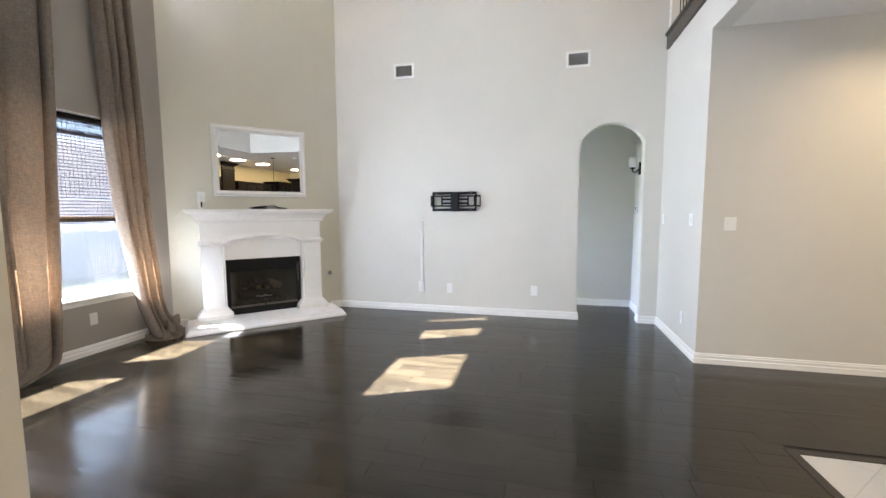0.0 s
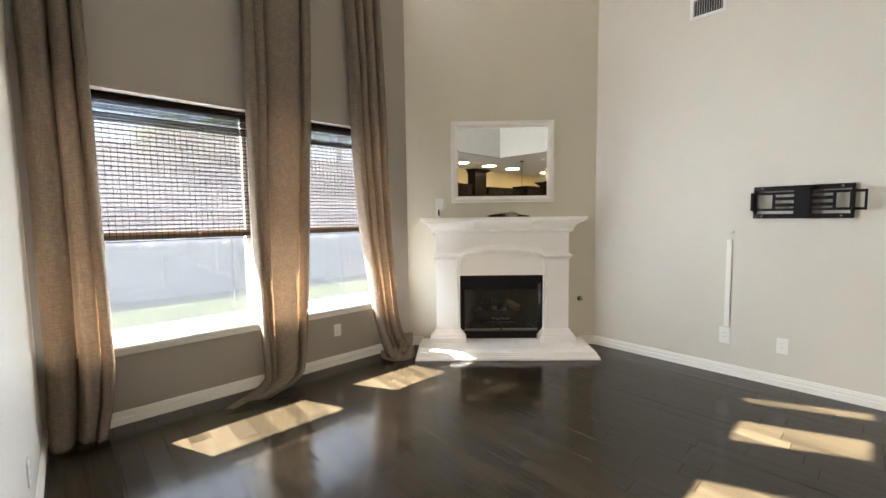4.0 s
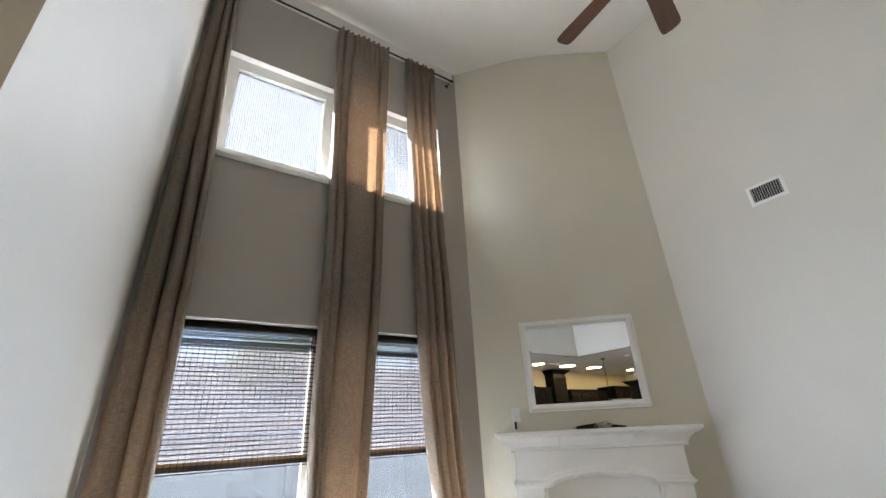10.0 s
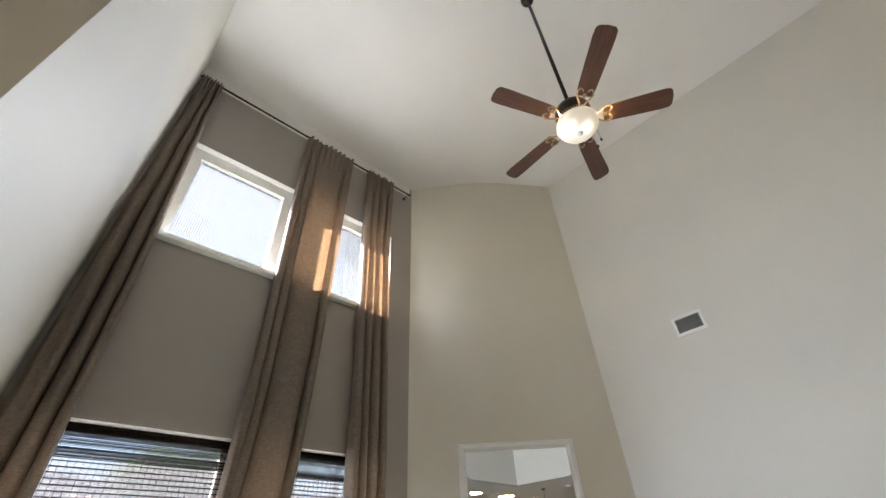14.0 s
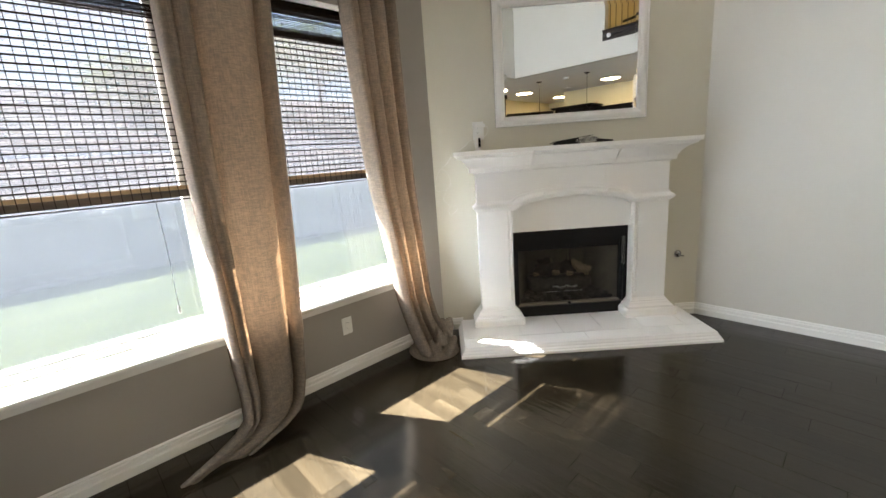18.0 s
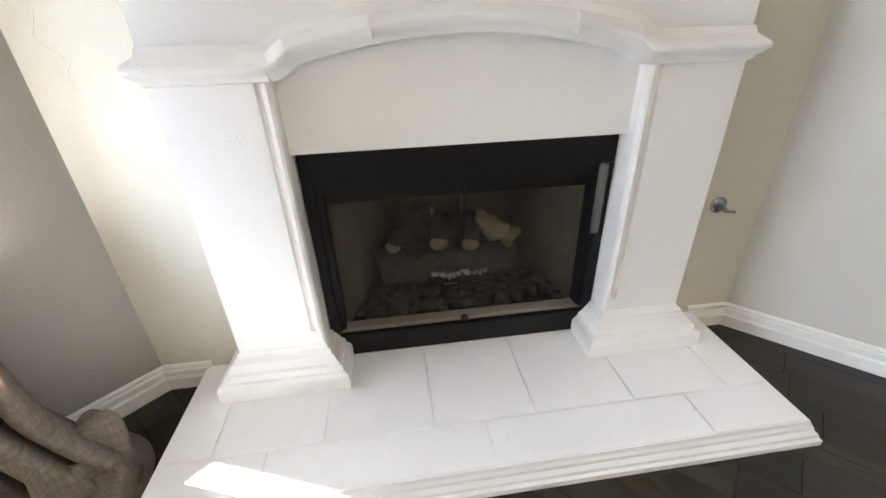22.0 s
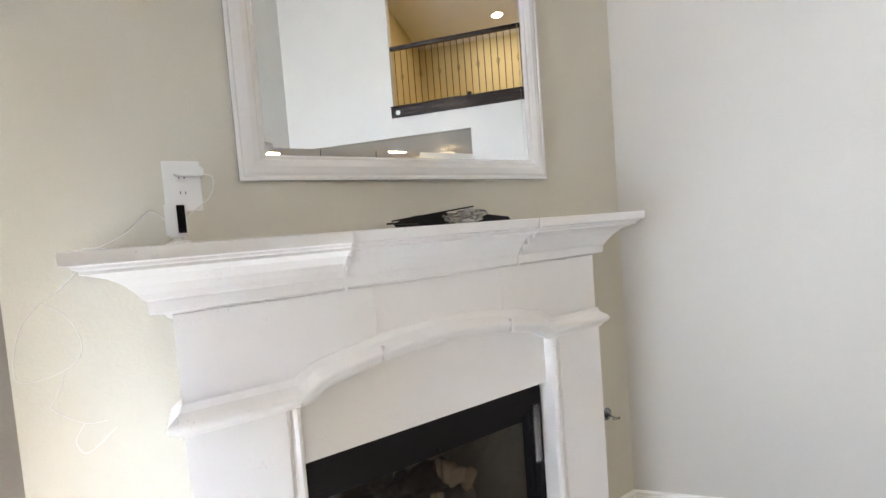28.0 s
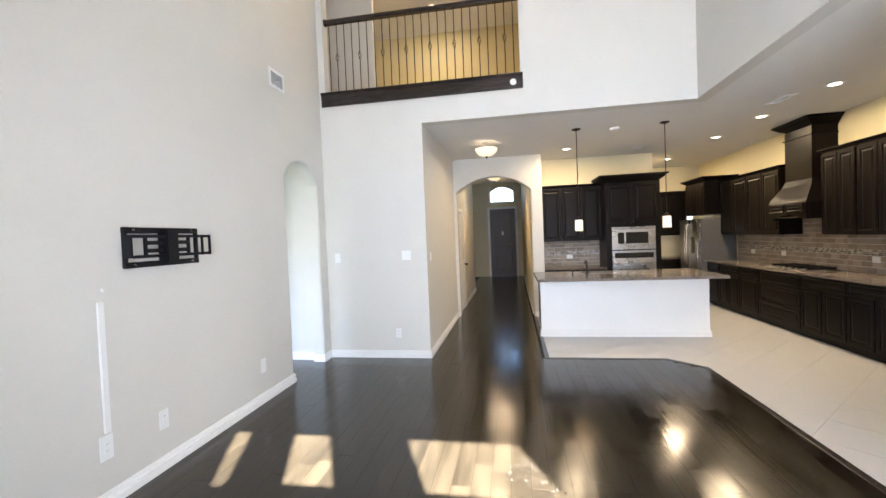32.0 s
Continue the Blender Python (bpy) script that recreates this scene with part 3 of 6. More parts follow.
structure("wall_closet", boxes((4.9, 5.95, HALL_N + 0.75, HALL_N + 0.85, 0, ZL), (4.86, 4.96, HALL_N + 0.12, HALL_N + 0.85, 0, ZL), (5.88, 5.98, HALL_N + 0.12, HALL_N + 0.85, 0, ZL)), M_CREAM, "plain closet wall", "wall")
structure("wall_hall_south", boxes((4.9, 12.66, 2.87, HALL_S, 0, 3.9)), M_CREAM, "cream hall wall", "wall")
bm = bmesh.new()
slab(bm, [(2.86, 0), (3.07, 0)] + arch(3.07, 4.52, 2.47, 2.76)[1:] + [(HALL_N, 0), (HALL_N, ZL), (2.86, ZL)], 4.65, 4.9, upright_x)
structure("wall_hall_arch", bm, M_WALL, "cream wall with a wide arched hall opening", "wall", 0.012)
structure("ceiling_hall", boxes((4.9, 8.6, 2.8, HALL_N + 0.9, ZL, ZL + 0.1), (8.6, 12.8, 2.8, 6.6, 3.9, 4.0), (8.55, 8.6, 2.8, 6.6, ZL, 4.0)), M_CEIL, "cream hall and entry ceiling", "ceiling")
structure("wall_entry", boxes(
    (12.66, 12.8, 2.8, 3.33, 0, 3.9), (12.66, 12.8, 4.31, 6.6, 0, 3.9), (12.66, 12.8, 3.33, 4.31, 2.62, 2.86), (12.66, 12.8, 3.33, 4.31, 3.5, 3.9),
    (8.6, 12.66, 5.3, 5.4, 0, 3.9), (8.5, 8.6, HALL_N + 0.12, 5.4, 0, 3.9)), M_CREAM, "cream entry wall round the front door", "wall")
# west end, out of view, stays open below 2.1 m for the added lamp
structure("wall_passage", boxes(
    (-0.6, XE + T, 6.95, 7.05, 0, 2.8), (1.76, XE + T, YN + T, 6.95, 0, 2.8), (-0.7, -0.6, YN + T, 7.05, 2.1, 2.8)), M_WALL, "greige passage wall beyond the arch", "wall")
structure("ceiling_passage", boxes((-0.7, XE + T, YN + T, 7.05, 2.8, 2.9)), M_CEIL, "white passage ceiling", "ceiling")
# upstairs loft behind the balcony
# lamp yellow sits in these surfaces' colour; wall_loft_side keeps the plain paint
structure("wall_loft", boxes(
    (6.0, 6.1, 2.6, 8.0, 3.3, 6.4), (XE + T, 6.0, 2.6, 2.7, 3.3, 6.4), (XE + T, 6.0, 7.9, 8.0, 3.3, 6.4), (XE, XE + T, YN + T, 7.9, 3.3, 6.4)), M_ROOM, "loft wall with the lamp's yellow in its paint", "wall")
structure("wall_loft_side", boxes((3.6, 3.7, 5.75, 7.9, 3.42, 6.3)), M_WALL, "plain grey loft wall", "wall")
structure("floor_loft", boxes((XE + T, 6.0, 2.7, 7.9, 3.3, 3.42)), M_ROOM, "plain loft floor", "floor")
structure("ceiling_loft", boxes((XE + T, 6.1, 2.6, 8.0, 6.3, 6.4)), M_CEIL, "cream loft ceiling", "ceiling")

# baseboards
BASE = [(0, 0), (0.020, 0), (0.020, 0.048), (0.009, 0.053), (0.009, 0.064), (0.017, 0.069), (0.0165, 0.080), (0.010, 0.085), (0.0125, 0.094), (0.006, 0.101), (0, 0.101)]


def baseboard(*paths):
    bm = bmesh.new()
    for p in paths:
        sweep(bm, p, BASE)
    structure("baseboard", bm, M_WHITE, "white moulded baseboard along the wall", "baseboard")


def fire_xy(u, out=0.0):
    p = FIRE @ Vector((u, -out, 0))
    return (p.x, p.y)


tw = (XW - D0.x) / DU.x - 1.118
tn = (YN - D0.y) / DU.y - 1.118
baseboard([(JX, YS - T), (JX, YS), (XW, YS), (XW, 4.353), fire_xy(tw), fire_xy(-0.93)])
baseboard([fire_xy(0.93), fire_xy(tn), (AL, YN), (AL, YN + T)])
baseboard([(AR, YN + T), (AR, YN), (XE, YN), (XE, HALL_N), (4.65, HALL_N)])
baseboard([(-0.6, 6.95), (1.76, 6.95), (1.76, YN + T)])
baseboard([(4.65, 3.07), (4.65, 2.86)], [(4.9, HALL_N), (4.93, HALL_N)], [(5.92, HALL_N), (8.6, HALL_N)], [(12.66, 4.4), (12.66, 5.3), (8.6, 5.3)], [(12.6, HALL_S), (4.9, HALL_S)])


# ---- windows ----
def window(name, y, z, low):
    """A white window in its opening: frame bars, glass, and below a sill with its apron."""
    w = thing(name, pose(0, 0, 0), "white framed window with a painted sill" if low else "white framed upper window with patterned privacy film", "window", kind="structure")
    deep = TW if low else T
    x0, x1 = (XW - deep + 0.03, XW - deep + 0.085) if low else (XW - deep + 0.01, XW - deep + 0.075)
    f, ft, fb_ = (0.045, 0.04, 0.05) if low else (0.105, 0.13, 0.085)
    fr_ = 0.035 if name == "window_4" else f
    for n, r in (("side_bar", (y[0], y[0] + f, z[0], z[1])), ("side_bar", (y[1] - fr_, y[1], z[0], z[1])),
                 ("top_bar", (y[0] + f, y[1] - fr_, z[1] - ft, z[1])), ("bottom_bar", (y[0] + f, y[1] - fr_, z[0], z[0] + fb_))):
        bar = part(n, boxes((x0, x1, *r)), M_WHITE, w, bevel=0.004)
        if not low and n != "bottom_bar":
            lip = 0.03
            a, b, c, d = r
            if n == "top_bar":
                c, d = c - 0.012, c - 0.0005
            elif a == y[0]:
                a, b, c, d = b + 0.0005, b + 0.012, c + fb_, d - ft
            else:
                a, b, c, d = a - 0.012, a - 0.0005, c + fb_, d - ft
            part("glazing_bead", boxes((x0 + 0.008, x1 - lip, a, b, c, d)), M_WHITE, bar)
    g = part("pane", boxes((x0 + 0.02, x0 + 0.026, y[0] + f, y[1] - fr_, z[0] + fb_, z[1] - ft)), M_PANE if low else M_FROST, w)
    g.visible_shadow = False
    if low:
        part("meeting_rail", boxes((x0 + 0.006, x1 - 0.02, y[0] + f, y[1] - f, z[0] + fb_ + 0.0005, z[0] + fb_ + 0.028)), M_WHITE, w, bevel=0.004)
        bm = bmesh.new()
        slab(bm, [(x1, z[0] - 0.001), (XW + 0.0015, z[0] - 0.001), (XW + 0.0015, z[0] - 0.085), (XW + 0.02, z[0] - 0.085), (XW + 0.02, z[0] - 0.035), (XW + 0.092, z[0] - 0.028), (XW + 0.1, z[0] - 0.016), (XW + 0.1, z[0] - 0.001), (XW + 0.088, z[0] + 0.012), (x1, z[0] + 0.012)],
             y[0], y[1], lambda p, q, a: Vector((p, a, q)))
        part("sill", bm, M_WHITE, w)
        for s in ((y[0] - 0.05, y[0] - 0.0005), (y[1] + 0.0005, y[1] + 0.05)):
            part("sill_horn", boxes((XW + 0.0015, XW + 0.098, *s, z[0] - 0.028, z[0] + 0.011)), M_WHITE, w, bevel=0.006)
    for n, r in (("jamb", (y[0], y[0] + 0.004)), ("jamb", (y[1] - 0.004, y[1]))):
        part(n, boxes((x1, XW - 0.001, *r, z[0] + 0.013, z[1])), M_WHITE, w)
    part("head", boxes((x1, XW - 0.001, y[0] + 0.004, y[1] - 0.004, z[1] - 0.004, z[1])), M_WHITE, w)
    if not low:
        part("ledge", boxes((x1, XW - 0.0005, y[0] + 0.004, y[1] - 0.004, z[0], z[0] + 0.012)), M_WHITE, w)
        part("stool", boxes((XW + 0.0005, XW + 0.085, y[0] - 0.03, y[1] + (0.03 if name == "window_3" else -0.07), z[0] - 0.045, z[0] + 0.002)), M_WHITE, w, bevel=0.006)
    return w


window("window_1", WIN_A, LOW, True)
window("window_2", WIN_B, LOW, True)
window("window_3", TOP_A, HIGH, False)
window("window_4", TOP_B, HIGH, False)


def blind(y0, y1, z0, z1):
    """A woven bamboo roman shade: dark slats, thin reeds, threads, an open-woven valance and a bound hem."""
    b = thing("bamboo_shade", pose(XW - 0.095, 0, 0), "brown woven bamboo roman shade half lowered over the window", "window shade", "bamboo shades")
    rng = random.Random(int(y0 * 100))
    bm = bmesh.new()
    holes = [(rng.uniform(y0, y1), rng.uniform(z0 + 0.2, z1 - 0.2), rng.uniform(0.008, 0.018)) for _ in range(60)]
    z = z0 + 0.065
    while z < z1 - 0.16:
        h = rng.uniform(0.0014, 0.0029)
        d = rng.uniform(-0.0008, 0.0008)
        cuts = [y0] + [v for a, c, w in sorted(holes) if abs(c - z) < 0.007 for v in (a - w / 2, a + w / 2)] + [y1]
        if not 0.240 < z - z0 < 0.256:
            for a, c in zip(cuts[::2], cuts[1::2]):
                if c > a:
                    box(bm, d - 0.0012, d + 0.0012, a, c, z - h / 2, z + h / 2)
        z += rng.uniform(0.0042, 0.0062)
    tagged(part("reeds", bm, M_REED, b), kind="stuff")
    me = mesh("slat", boxes((-0.0035, 0.0035, y0, y1, -0.0032, 0.0032)), M_SLAT)
    z = z0 + 0.092
    while z < z1 - 0.15:
        s = new("slat", me)
        s.parent, s.location = b, (0, 0, z)
        z += 0.034
    bm = bmesh.new()
    y = y0 + 0.025
    while y < y1:
        box(bm, 0.0037, 0.0054, y - 0.0017, y + 0.0017, z0 + 0.012, z1 - 0.15)
        box(bm, 0.0222, 0.0242, y - 0.0016, y + 0.0016, z1 - 0.19, z1)
        y += 0.041
    tagged(part("threads", bm, M_SLAT, b), kind="stuff")
    part("hem_band", boxes((-0.004, 0.0035, y0, y1, z0 + 0.05, z0 + 0.072)), M_TAN, b, "pale tan bamboo band")
    part("hem", boxes((-0.006, 0.0034, y0, y1, z0 + 0.012, z0 + 0.0495)), M_HEM, b, bevel=0.002)
    part("hem_edge", boxes((-0.005, 0.0034, y0, y1, z0 - 0.004, z0 + 0.003)), M_SLAT, b)
    bm = bmesh.new()
    z = z1 - 0.19
    while z < z1:
        k = (z1 - z) / 0.19
        h = rng.uniform(0.003, 0.007)
        box(bm, 0.017, 0.022, y0, y1, z, min(z + h, z1))
        open_ = 0.0065 if 0.32 < k < 0.72 else 0.003
        z += h + rng.uniform(0.0006, open_)
    tagged(part("valance", bm, M_SLAT, b), kind="stuff")
    part("headrail", boxes((-0.03, 0.016, y0, y1, z1 - 0.03, z1 + 0.025)), M_SLAT, b)
    return b


blind(WIN_A[0] + 0.006, WIN_A[1] - 0.005, 1.365, LOW[1] - 0.032)
blind(WIN_B[0] + 0.006, WIN_B[1] - 0.006, 1.365, LOW[1] - 0.032)
cord = thing("blind_cord", pose(XW - 0.065, 2.505, 0), "thin grey pull cord hanging from the shade", "cord")
bm = bmesh.new()
tube(bm, [(0, 0, 1.385), (0.002, 0.004, 1.1), (0, 0, 0.80)], 0.0016, 6)
part("string", bm, M_FRSIDE, cord)
bm = bmesh.new()
lathe(bm, [(0.003, 0.80), (0.006, 0.79), (0.008, 0.765), (0.006, 0.755)], 10)
part("tassel", bm, M_FRSIDE, cord, smooth=True)


# ---- curtains ----
def lerp_table(rows, z):
    for (za, *a), (zb, *b) in zip(rows, rows[1:]):
        if z >= zb:
            k = (za - z) / (za - zb) if za != zb else 0
            k = min(max(k, 0), 1)
            return [p + (q - p) * k for p, q in zip(a, b)]
    return rows[-1][1:]


def curtain(rows, cuts, seed, label, lean=None):
    """One cloth panel gathered on the rod. rows: height, y from, y to, depth of the folds, distance from the wall; cuts: where the folds meet."""
    folds = len(cuts) - 1
    c = thing("curtain", pose(XW, 0, 0), label, "curtain", "full-height curtains")
    rng = random.Random(seed)
    big = [rng.uniform(0.8, 1.15) for _ in range(folds)]
    nu, nz = 132, 150
    bm = bmesh.new()
    grid = []
    ztop, zbot = rows[0][0], rows[-1][0]
    for j in range(nz + 1):
        s = j / nz
        z = ztop + (zbot - ztop) * s
        y0, y1, amp, off = lerp_table(rows, z)
        top = max(0, 1 - (ztop - z) / 0.45)
        row = []
        for i in range(nu + 1):
            u = i / nu
            wob = u + 0.02 * math.sin(z * 1.3 + seed) * math.sin(math.pi * u)
            n = max(q for q in range(folds) if wob >= cuts[q])
            k = min(max((wob - cuts[n]) / (cuts[n + 1] - cuts[n]), 0), 1)
            bulge = math.sin(math.pi * k) ** 0.62
            f = (2.1 * bulge - 1.15) * big[n] * (1 - 0.35 * top)
            f += 0.14 * math.sin(2 * math.pi * (2 * k + 0.3 * z + n * 0.37)) * (0.4 + 0.6 * math.sin(z * 0.8 + n))
            f += 0.75 * top * (2 * abs(math.sin(math.pi * u * folds * 2.5)) - 1)
            x = off + 1.15 * amp * f + 0.014 * noise.noise(Vector((u * 3 + seed, z * 0.8, 0)))
            lap = 0.1 / folds * math.sin(2 * math.pi * k) * (1 - top)
            y = y0 + (y1 - y0) * (u - lap) + 0.008 * noise.noise(Vector((u * 2, z * 0.8, seed)))
            p = Vector((x, y, z))
            if lean:
                p = lean(p, u, z)
            row.append(bm.verts.new(p))
        grid.append(row)
    for a, b in zip(grid, grid[1:]):
        for i in range(nu):
            bm.faces.new((a[i], a[i + 1], b[i + 1], b[i]))
    body = part("panel", bm, M_CURT, c, smooth=True)
    mod = body.modifiers.new("cloth", "SOLIDIFY")
    mod.thickness = 0.0025
    mod.use_rim_only = True
    y0, y1 = rows[0][1:3]
    bm = bmesh.new()
    rings = []
    for i in range(nu + 1):
        u = i / nu
        y = y0 + (y1 - y0) * u
        pl = 0.008 * (2 * abs(math.sin(math.pi * u * folds * 2.5)) - 1)
        rings.append([bm.verts.new((0.1 + (0.021 + pl) * math.cos(w), y, ROD_Z + (0.024 + pl) * math.sin(w))) for w in [math.pi * (-0.35 + 1.5 * q / 9) for q in range(10)]])
    for a, b in zip(rings, rings[1:]):
        for q in range(9):
            bm.faces.new((a[q], a[q + 1], b[q + 1], b[q]))
    part("rod_pocket", bm, M_CURT, c, smooth=True)
    return c


ROD_Z = 6.2


def puddle(spread):
    """The hem: the cloth's lowest part softens and folds on the floor."""
    def f(p, u, z):
        if z < 0.5:
            k = (0.5 - z) / 0.49
            p.x += 0.02 * k ** 1.8 + spread * k ** 2 * math.sin(u * 7 + 1.5)
            if z < 0.1:
                q = (0.1 - z) / 0.09
                p.z = max(p.z, 0.008) + 0.022 * q * (0.5 + 0.5 * math.sin(u * 11 + 2))
        p.x = max(p.x, 0.026)
        return p
    return f


curtain([(6.2, 1.26, 1.49, 0.03, 0.125), (5.6, 1.27, 1.50, 0.045, 0.11), (4.5, 1.275, 1.56, 0.055, 0.11), (3.0, 1.28, 1.615, 0.065, 0.12), (1.3, 1.28, 1.635, 0.07, 0.13), (0.5, 1.275, 1.64, 0.07, 0.14), (0.25, 1.27, 1.62, 0.06, 0.16), (0.012, 1.27, 1.57, 0.045, 0.17)],
        (0, 0.46, 0.8, 1), 3, "taupe linen full-height curtain beside the corner", puddle(0.015))
curtain([(6.2, 2.60, 3.28, 0.03, 0.125), (5.6, 2.605, 3.26, 0.035, 0.11), (5.0, 2.61, 3.25, 0.04, 0.11), (3.4, 2.635, 3.215, 0.045, 0.12), (2.4, 2.635, 3.18, 0.05, 0.13), (1.3, 2.635, 3.12, 0.055, 0.14), (0.5, 2.655, 3.07, 0.05, 0.16), (0.25, 2.66, 3.03, 0.045, 0.19), (0.12, 2.645, 2.98, 0.04, 0.22), (0.07, 2.55, 2.92, 0.032, 0.25), (0.035, 2.42, 2.80, 0.02, 0.28), (0.008, 2.29, 2.66, 0.01, 0.31)],
        (0, 0.12, 0.27, 0.86, 1), 7, "taupe linen curtain between the windows, hem trailing on the floor", puddle(0.012))
right = curtain([(6.2, 3.53, 3.97, 0.03, 0.125), (5.6, 3.55, 3.97, 0.035, 0.11), (5.0, 3.56, 3.955, 0.04, 0.11), (3.6, 3.61, 4.0, 0.05, 0.12), (2.4, 3.66, 4.055, 0.055, 0.12), (1.3, 3.725, 4.07, 0.055, 0.13), (0.5, 3.815, 4.085, 0.05, 0.18), (0.3, 3.845, 4.1, 0.05, 0.22), (0.2, 3.855, 4.15, 0.05, 0.25), (0.1, 3.87, 4.2, 0.045, 0.27), (0.03, 3.885, 4.22, 0.035, 0.28)],
        (0, 0.24, 0.46, 0.76, 1), 11, "taupe linen curtain with its hem bunched by the hearth", puddle(0.025))


def bunch(parent, x, y, rx, ry, h, seed):
    """Cloth gathered in loops on the floor."""
    bm = bmesh.new()
    grid = []
    nu, nv = 96, 22
    for j in range(nv + 1):
        v = j / nv
        row = []
        for i in range(nu):
            a = 2 * math.pi * i / nu
            w = noise.noise(Vector((math.cos(a) * 2.6, math.sin(a) * 2.6, v * 2.2 + seed)))
            fine = noise.noise(Vector((math.cos(a) * 6.5, math.sin(a) * 6.5, v * 5 + seed)))
            fold = math.sin(3 * a + 5.0 * v + seed + 1.6 * w)
            r = 0.2 + 0.95 * v ** 0.8 + (0.2 * fold + 0.4 * w + 0.05 * fine) * math.sin(math.pi * min(v + 0.1, 1))
            z = h * math.cos(v * math.pi / 2) * (1 + 0.9 * w + 0.45 * fold + 0.1 * fine)
            row.append(bm.verts.new((x + rx * r * math.cos(a), y + ry * r * math.sin(a), max(z, 0.0) + 0.004)))
        grid.append(row)
    for a, b in zip(grid, grid[1:]):
        for i in range(nu):
            bm.faces.new((a[i], a[(i + 1) % nu], b[(i + 1) % nu], b[i]))
    part("gathered_hem", bm, M_CURT, parent, smooth=True)


bunch(right, 0.215, 4.07, 0.18, 0.165, 0.145, 2.0)
rod = thing("curtain_rod", pose(XW, 0, ROD_Z), "dark bronze curtain rod on wall brackets", "curtain rod")
bm = bmesh.new()
tube(bm, [(0.1, 1.265, 0), (0.1, 4.27, 0)], 0.0125, 12)
part("pole", bm, M_IRON, rod, smooth=True)
for y in (1.275, 2.87, 4.25):
    bm = bmesh.new()
    lathe(bm, [(0.028, 0), (0.028, 0.006), (0.012, 0.012), (0.009, 0.03)], 14, pose(0, y, -0.03, 0, 90, 0))
    tube(bm, [(0.01, y, -0.03), (0.07, y, -0.03), (0.1, y, -0.012)], 0.007, 8)
    part("bracket", bm, M_IRON, rod, smooth=True)
for y, s in ((1.28, -1), (4.27, 1)):
    bm = bmesh.new()
    ball(bm, (0.1, y + s * 0.012, 0), 0.022)
    part("finial", bm, M_IRON, rod, smooth=True)


# ---- fireplace ----
fp = thing("fireplace", FIRE, "white cast stone fireplace with a moulded mantel and raised hearth", "fireplace")
HT = 0.075
bm = boxes((-0.945, 0.945, -0.545, 0.0, 0, HT - 0.003))
sweep(bm, [(0.945, 0), (0.945, -0.545), (-0.945, -0.545), (-0.945, 0)],
      [(-0.032, 0.0), (-0.032, 0.02), (-0.024, 0.026), (-0.022, 0.036), (-0.012, 0.046), (-0.010, 0.056), (-0.004, 0.064), (0.0, HT), (0.012, HT)])
hearth = part("hearth", bm, M_STONEW, fp)
rng = random.Random(5)
back = [-0.943, -0.80, -0.484, -0.161, 0.157, 0.48, 0.80, 0.943]
front = [-0.943, -0.643, -0.005, 0.643, 0.943]
for cuts, y0, y1 in ((back, -0.391, -0.003), (front, -0.543, -0.396)):
    for a, b in zip(cuts, cuts[1:]):
        g = 0.002
        dz = rng.uniform(-0.0003, 0.0003)
        part("hearth_tile", boxes((a + g, b - g, y0, y1, HT - 0.012, HT + 0.002 + dz)), M_STONEW, hearth, bevel=0.0022)


TORUS = [(0, 1.03), (0.008, 1.033), (0.012, 1.042)] + [(0.014 + 0.02 * math.sin(math.pi * k / 8), 1.045 + 0.045 * k / 8) for k in range(9)] + [(0.006, 1.096), (0, 1.115)]


def pilaster(s):
    """One side of the surround; s is 1 or -1."""
    p = [(0.765, 0), (0.765, -0.12), (0.527, -0.12), (0.522, -0.110), (0.515, -0.110), (0.509, -0.121), (0.499, -0.125), (0.491, -0.120), (0.487, -0.108), (0.487, 0)]
    bm = bmesh.new()
    slab(bm, [(s * x, y) for x, y in p], 0.272, 1.03, flat)
    slab(bm, [(s * x, y) for x, y in ((0.765, 0), (0.765, -0.12), (0.494, -0.12), (0.487, -0.112), (0.487, 0))], HT + 0.003, 0.2718, flat)
    col = part("pilaster", bm, M_STONEW, fp)
    path = [(0.765, 0), (0.765, -0.12), (0.492, -0.12), (0.492, -0.034)]
    prof = [(0, 0.222), (0.004, 0.218), (0.009, 0.207), (0.018, 0.202), (0.019, 0.193), (0.027, 0.188), (0.032, 0.178), (0.042, 0.166), (0.052, 0.160), (0.054, 0.150), (0.056, 0.142), (0.066, 0.138), (0.071, 0.131), (0.073, 0.122), (0.073, HT + 0.002), (0, HT + 0.002)]
    bm = bmesh.new()
    if s > 0:
        sweep(bm, path, [(-o, z) for o, z in prof])
    else:
        sweep(bm, [(-x, y) for x, y in path], prof)
    part("plinth", bm, M_STONEW, col, bevel=0.0)
    tor = TORUS
    path = [(0.765, 0), (0.765, -0.12), (0.486, -0.12)]
    bm = bmesh.new()
    if s > 0:
        sweep(bm, path, [(-o, z) for o, z in tor])
    else:
        sweep(bm, [(-x, y) for x, y in path], tor)
    part("capital", bm, M_STONEW, col)


pilaster(1)
pilaster(-1)
curve = [(-0.487, 1.0675), (-0.475, 1.069), (-0.462, 1.075), (-0.448, 1.086)] + [(-0.43 + 0.86 * k / 20, 1.10 + 0.057 * math.sin(math.pi * k / 20) ** 0.9) for k in range(21)] + [(0.448, 1.086), (0.462, 1.075), (0.475, 1.069), (0.487, 1.0675)]
bm = bmesh.new()
slab(bm, [(-0.765, 1.04)] + [(-0.487, 1.04)] + curve + [(0.487, 1.04), (0.765, 1.04), (0.765, 1.34), (-0.765, 1.34)], -0.108, -0.002, upright_y)
frieze = part("frieze", bm, M_STONEW, fp)
bm = bmesh.new()
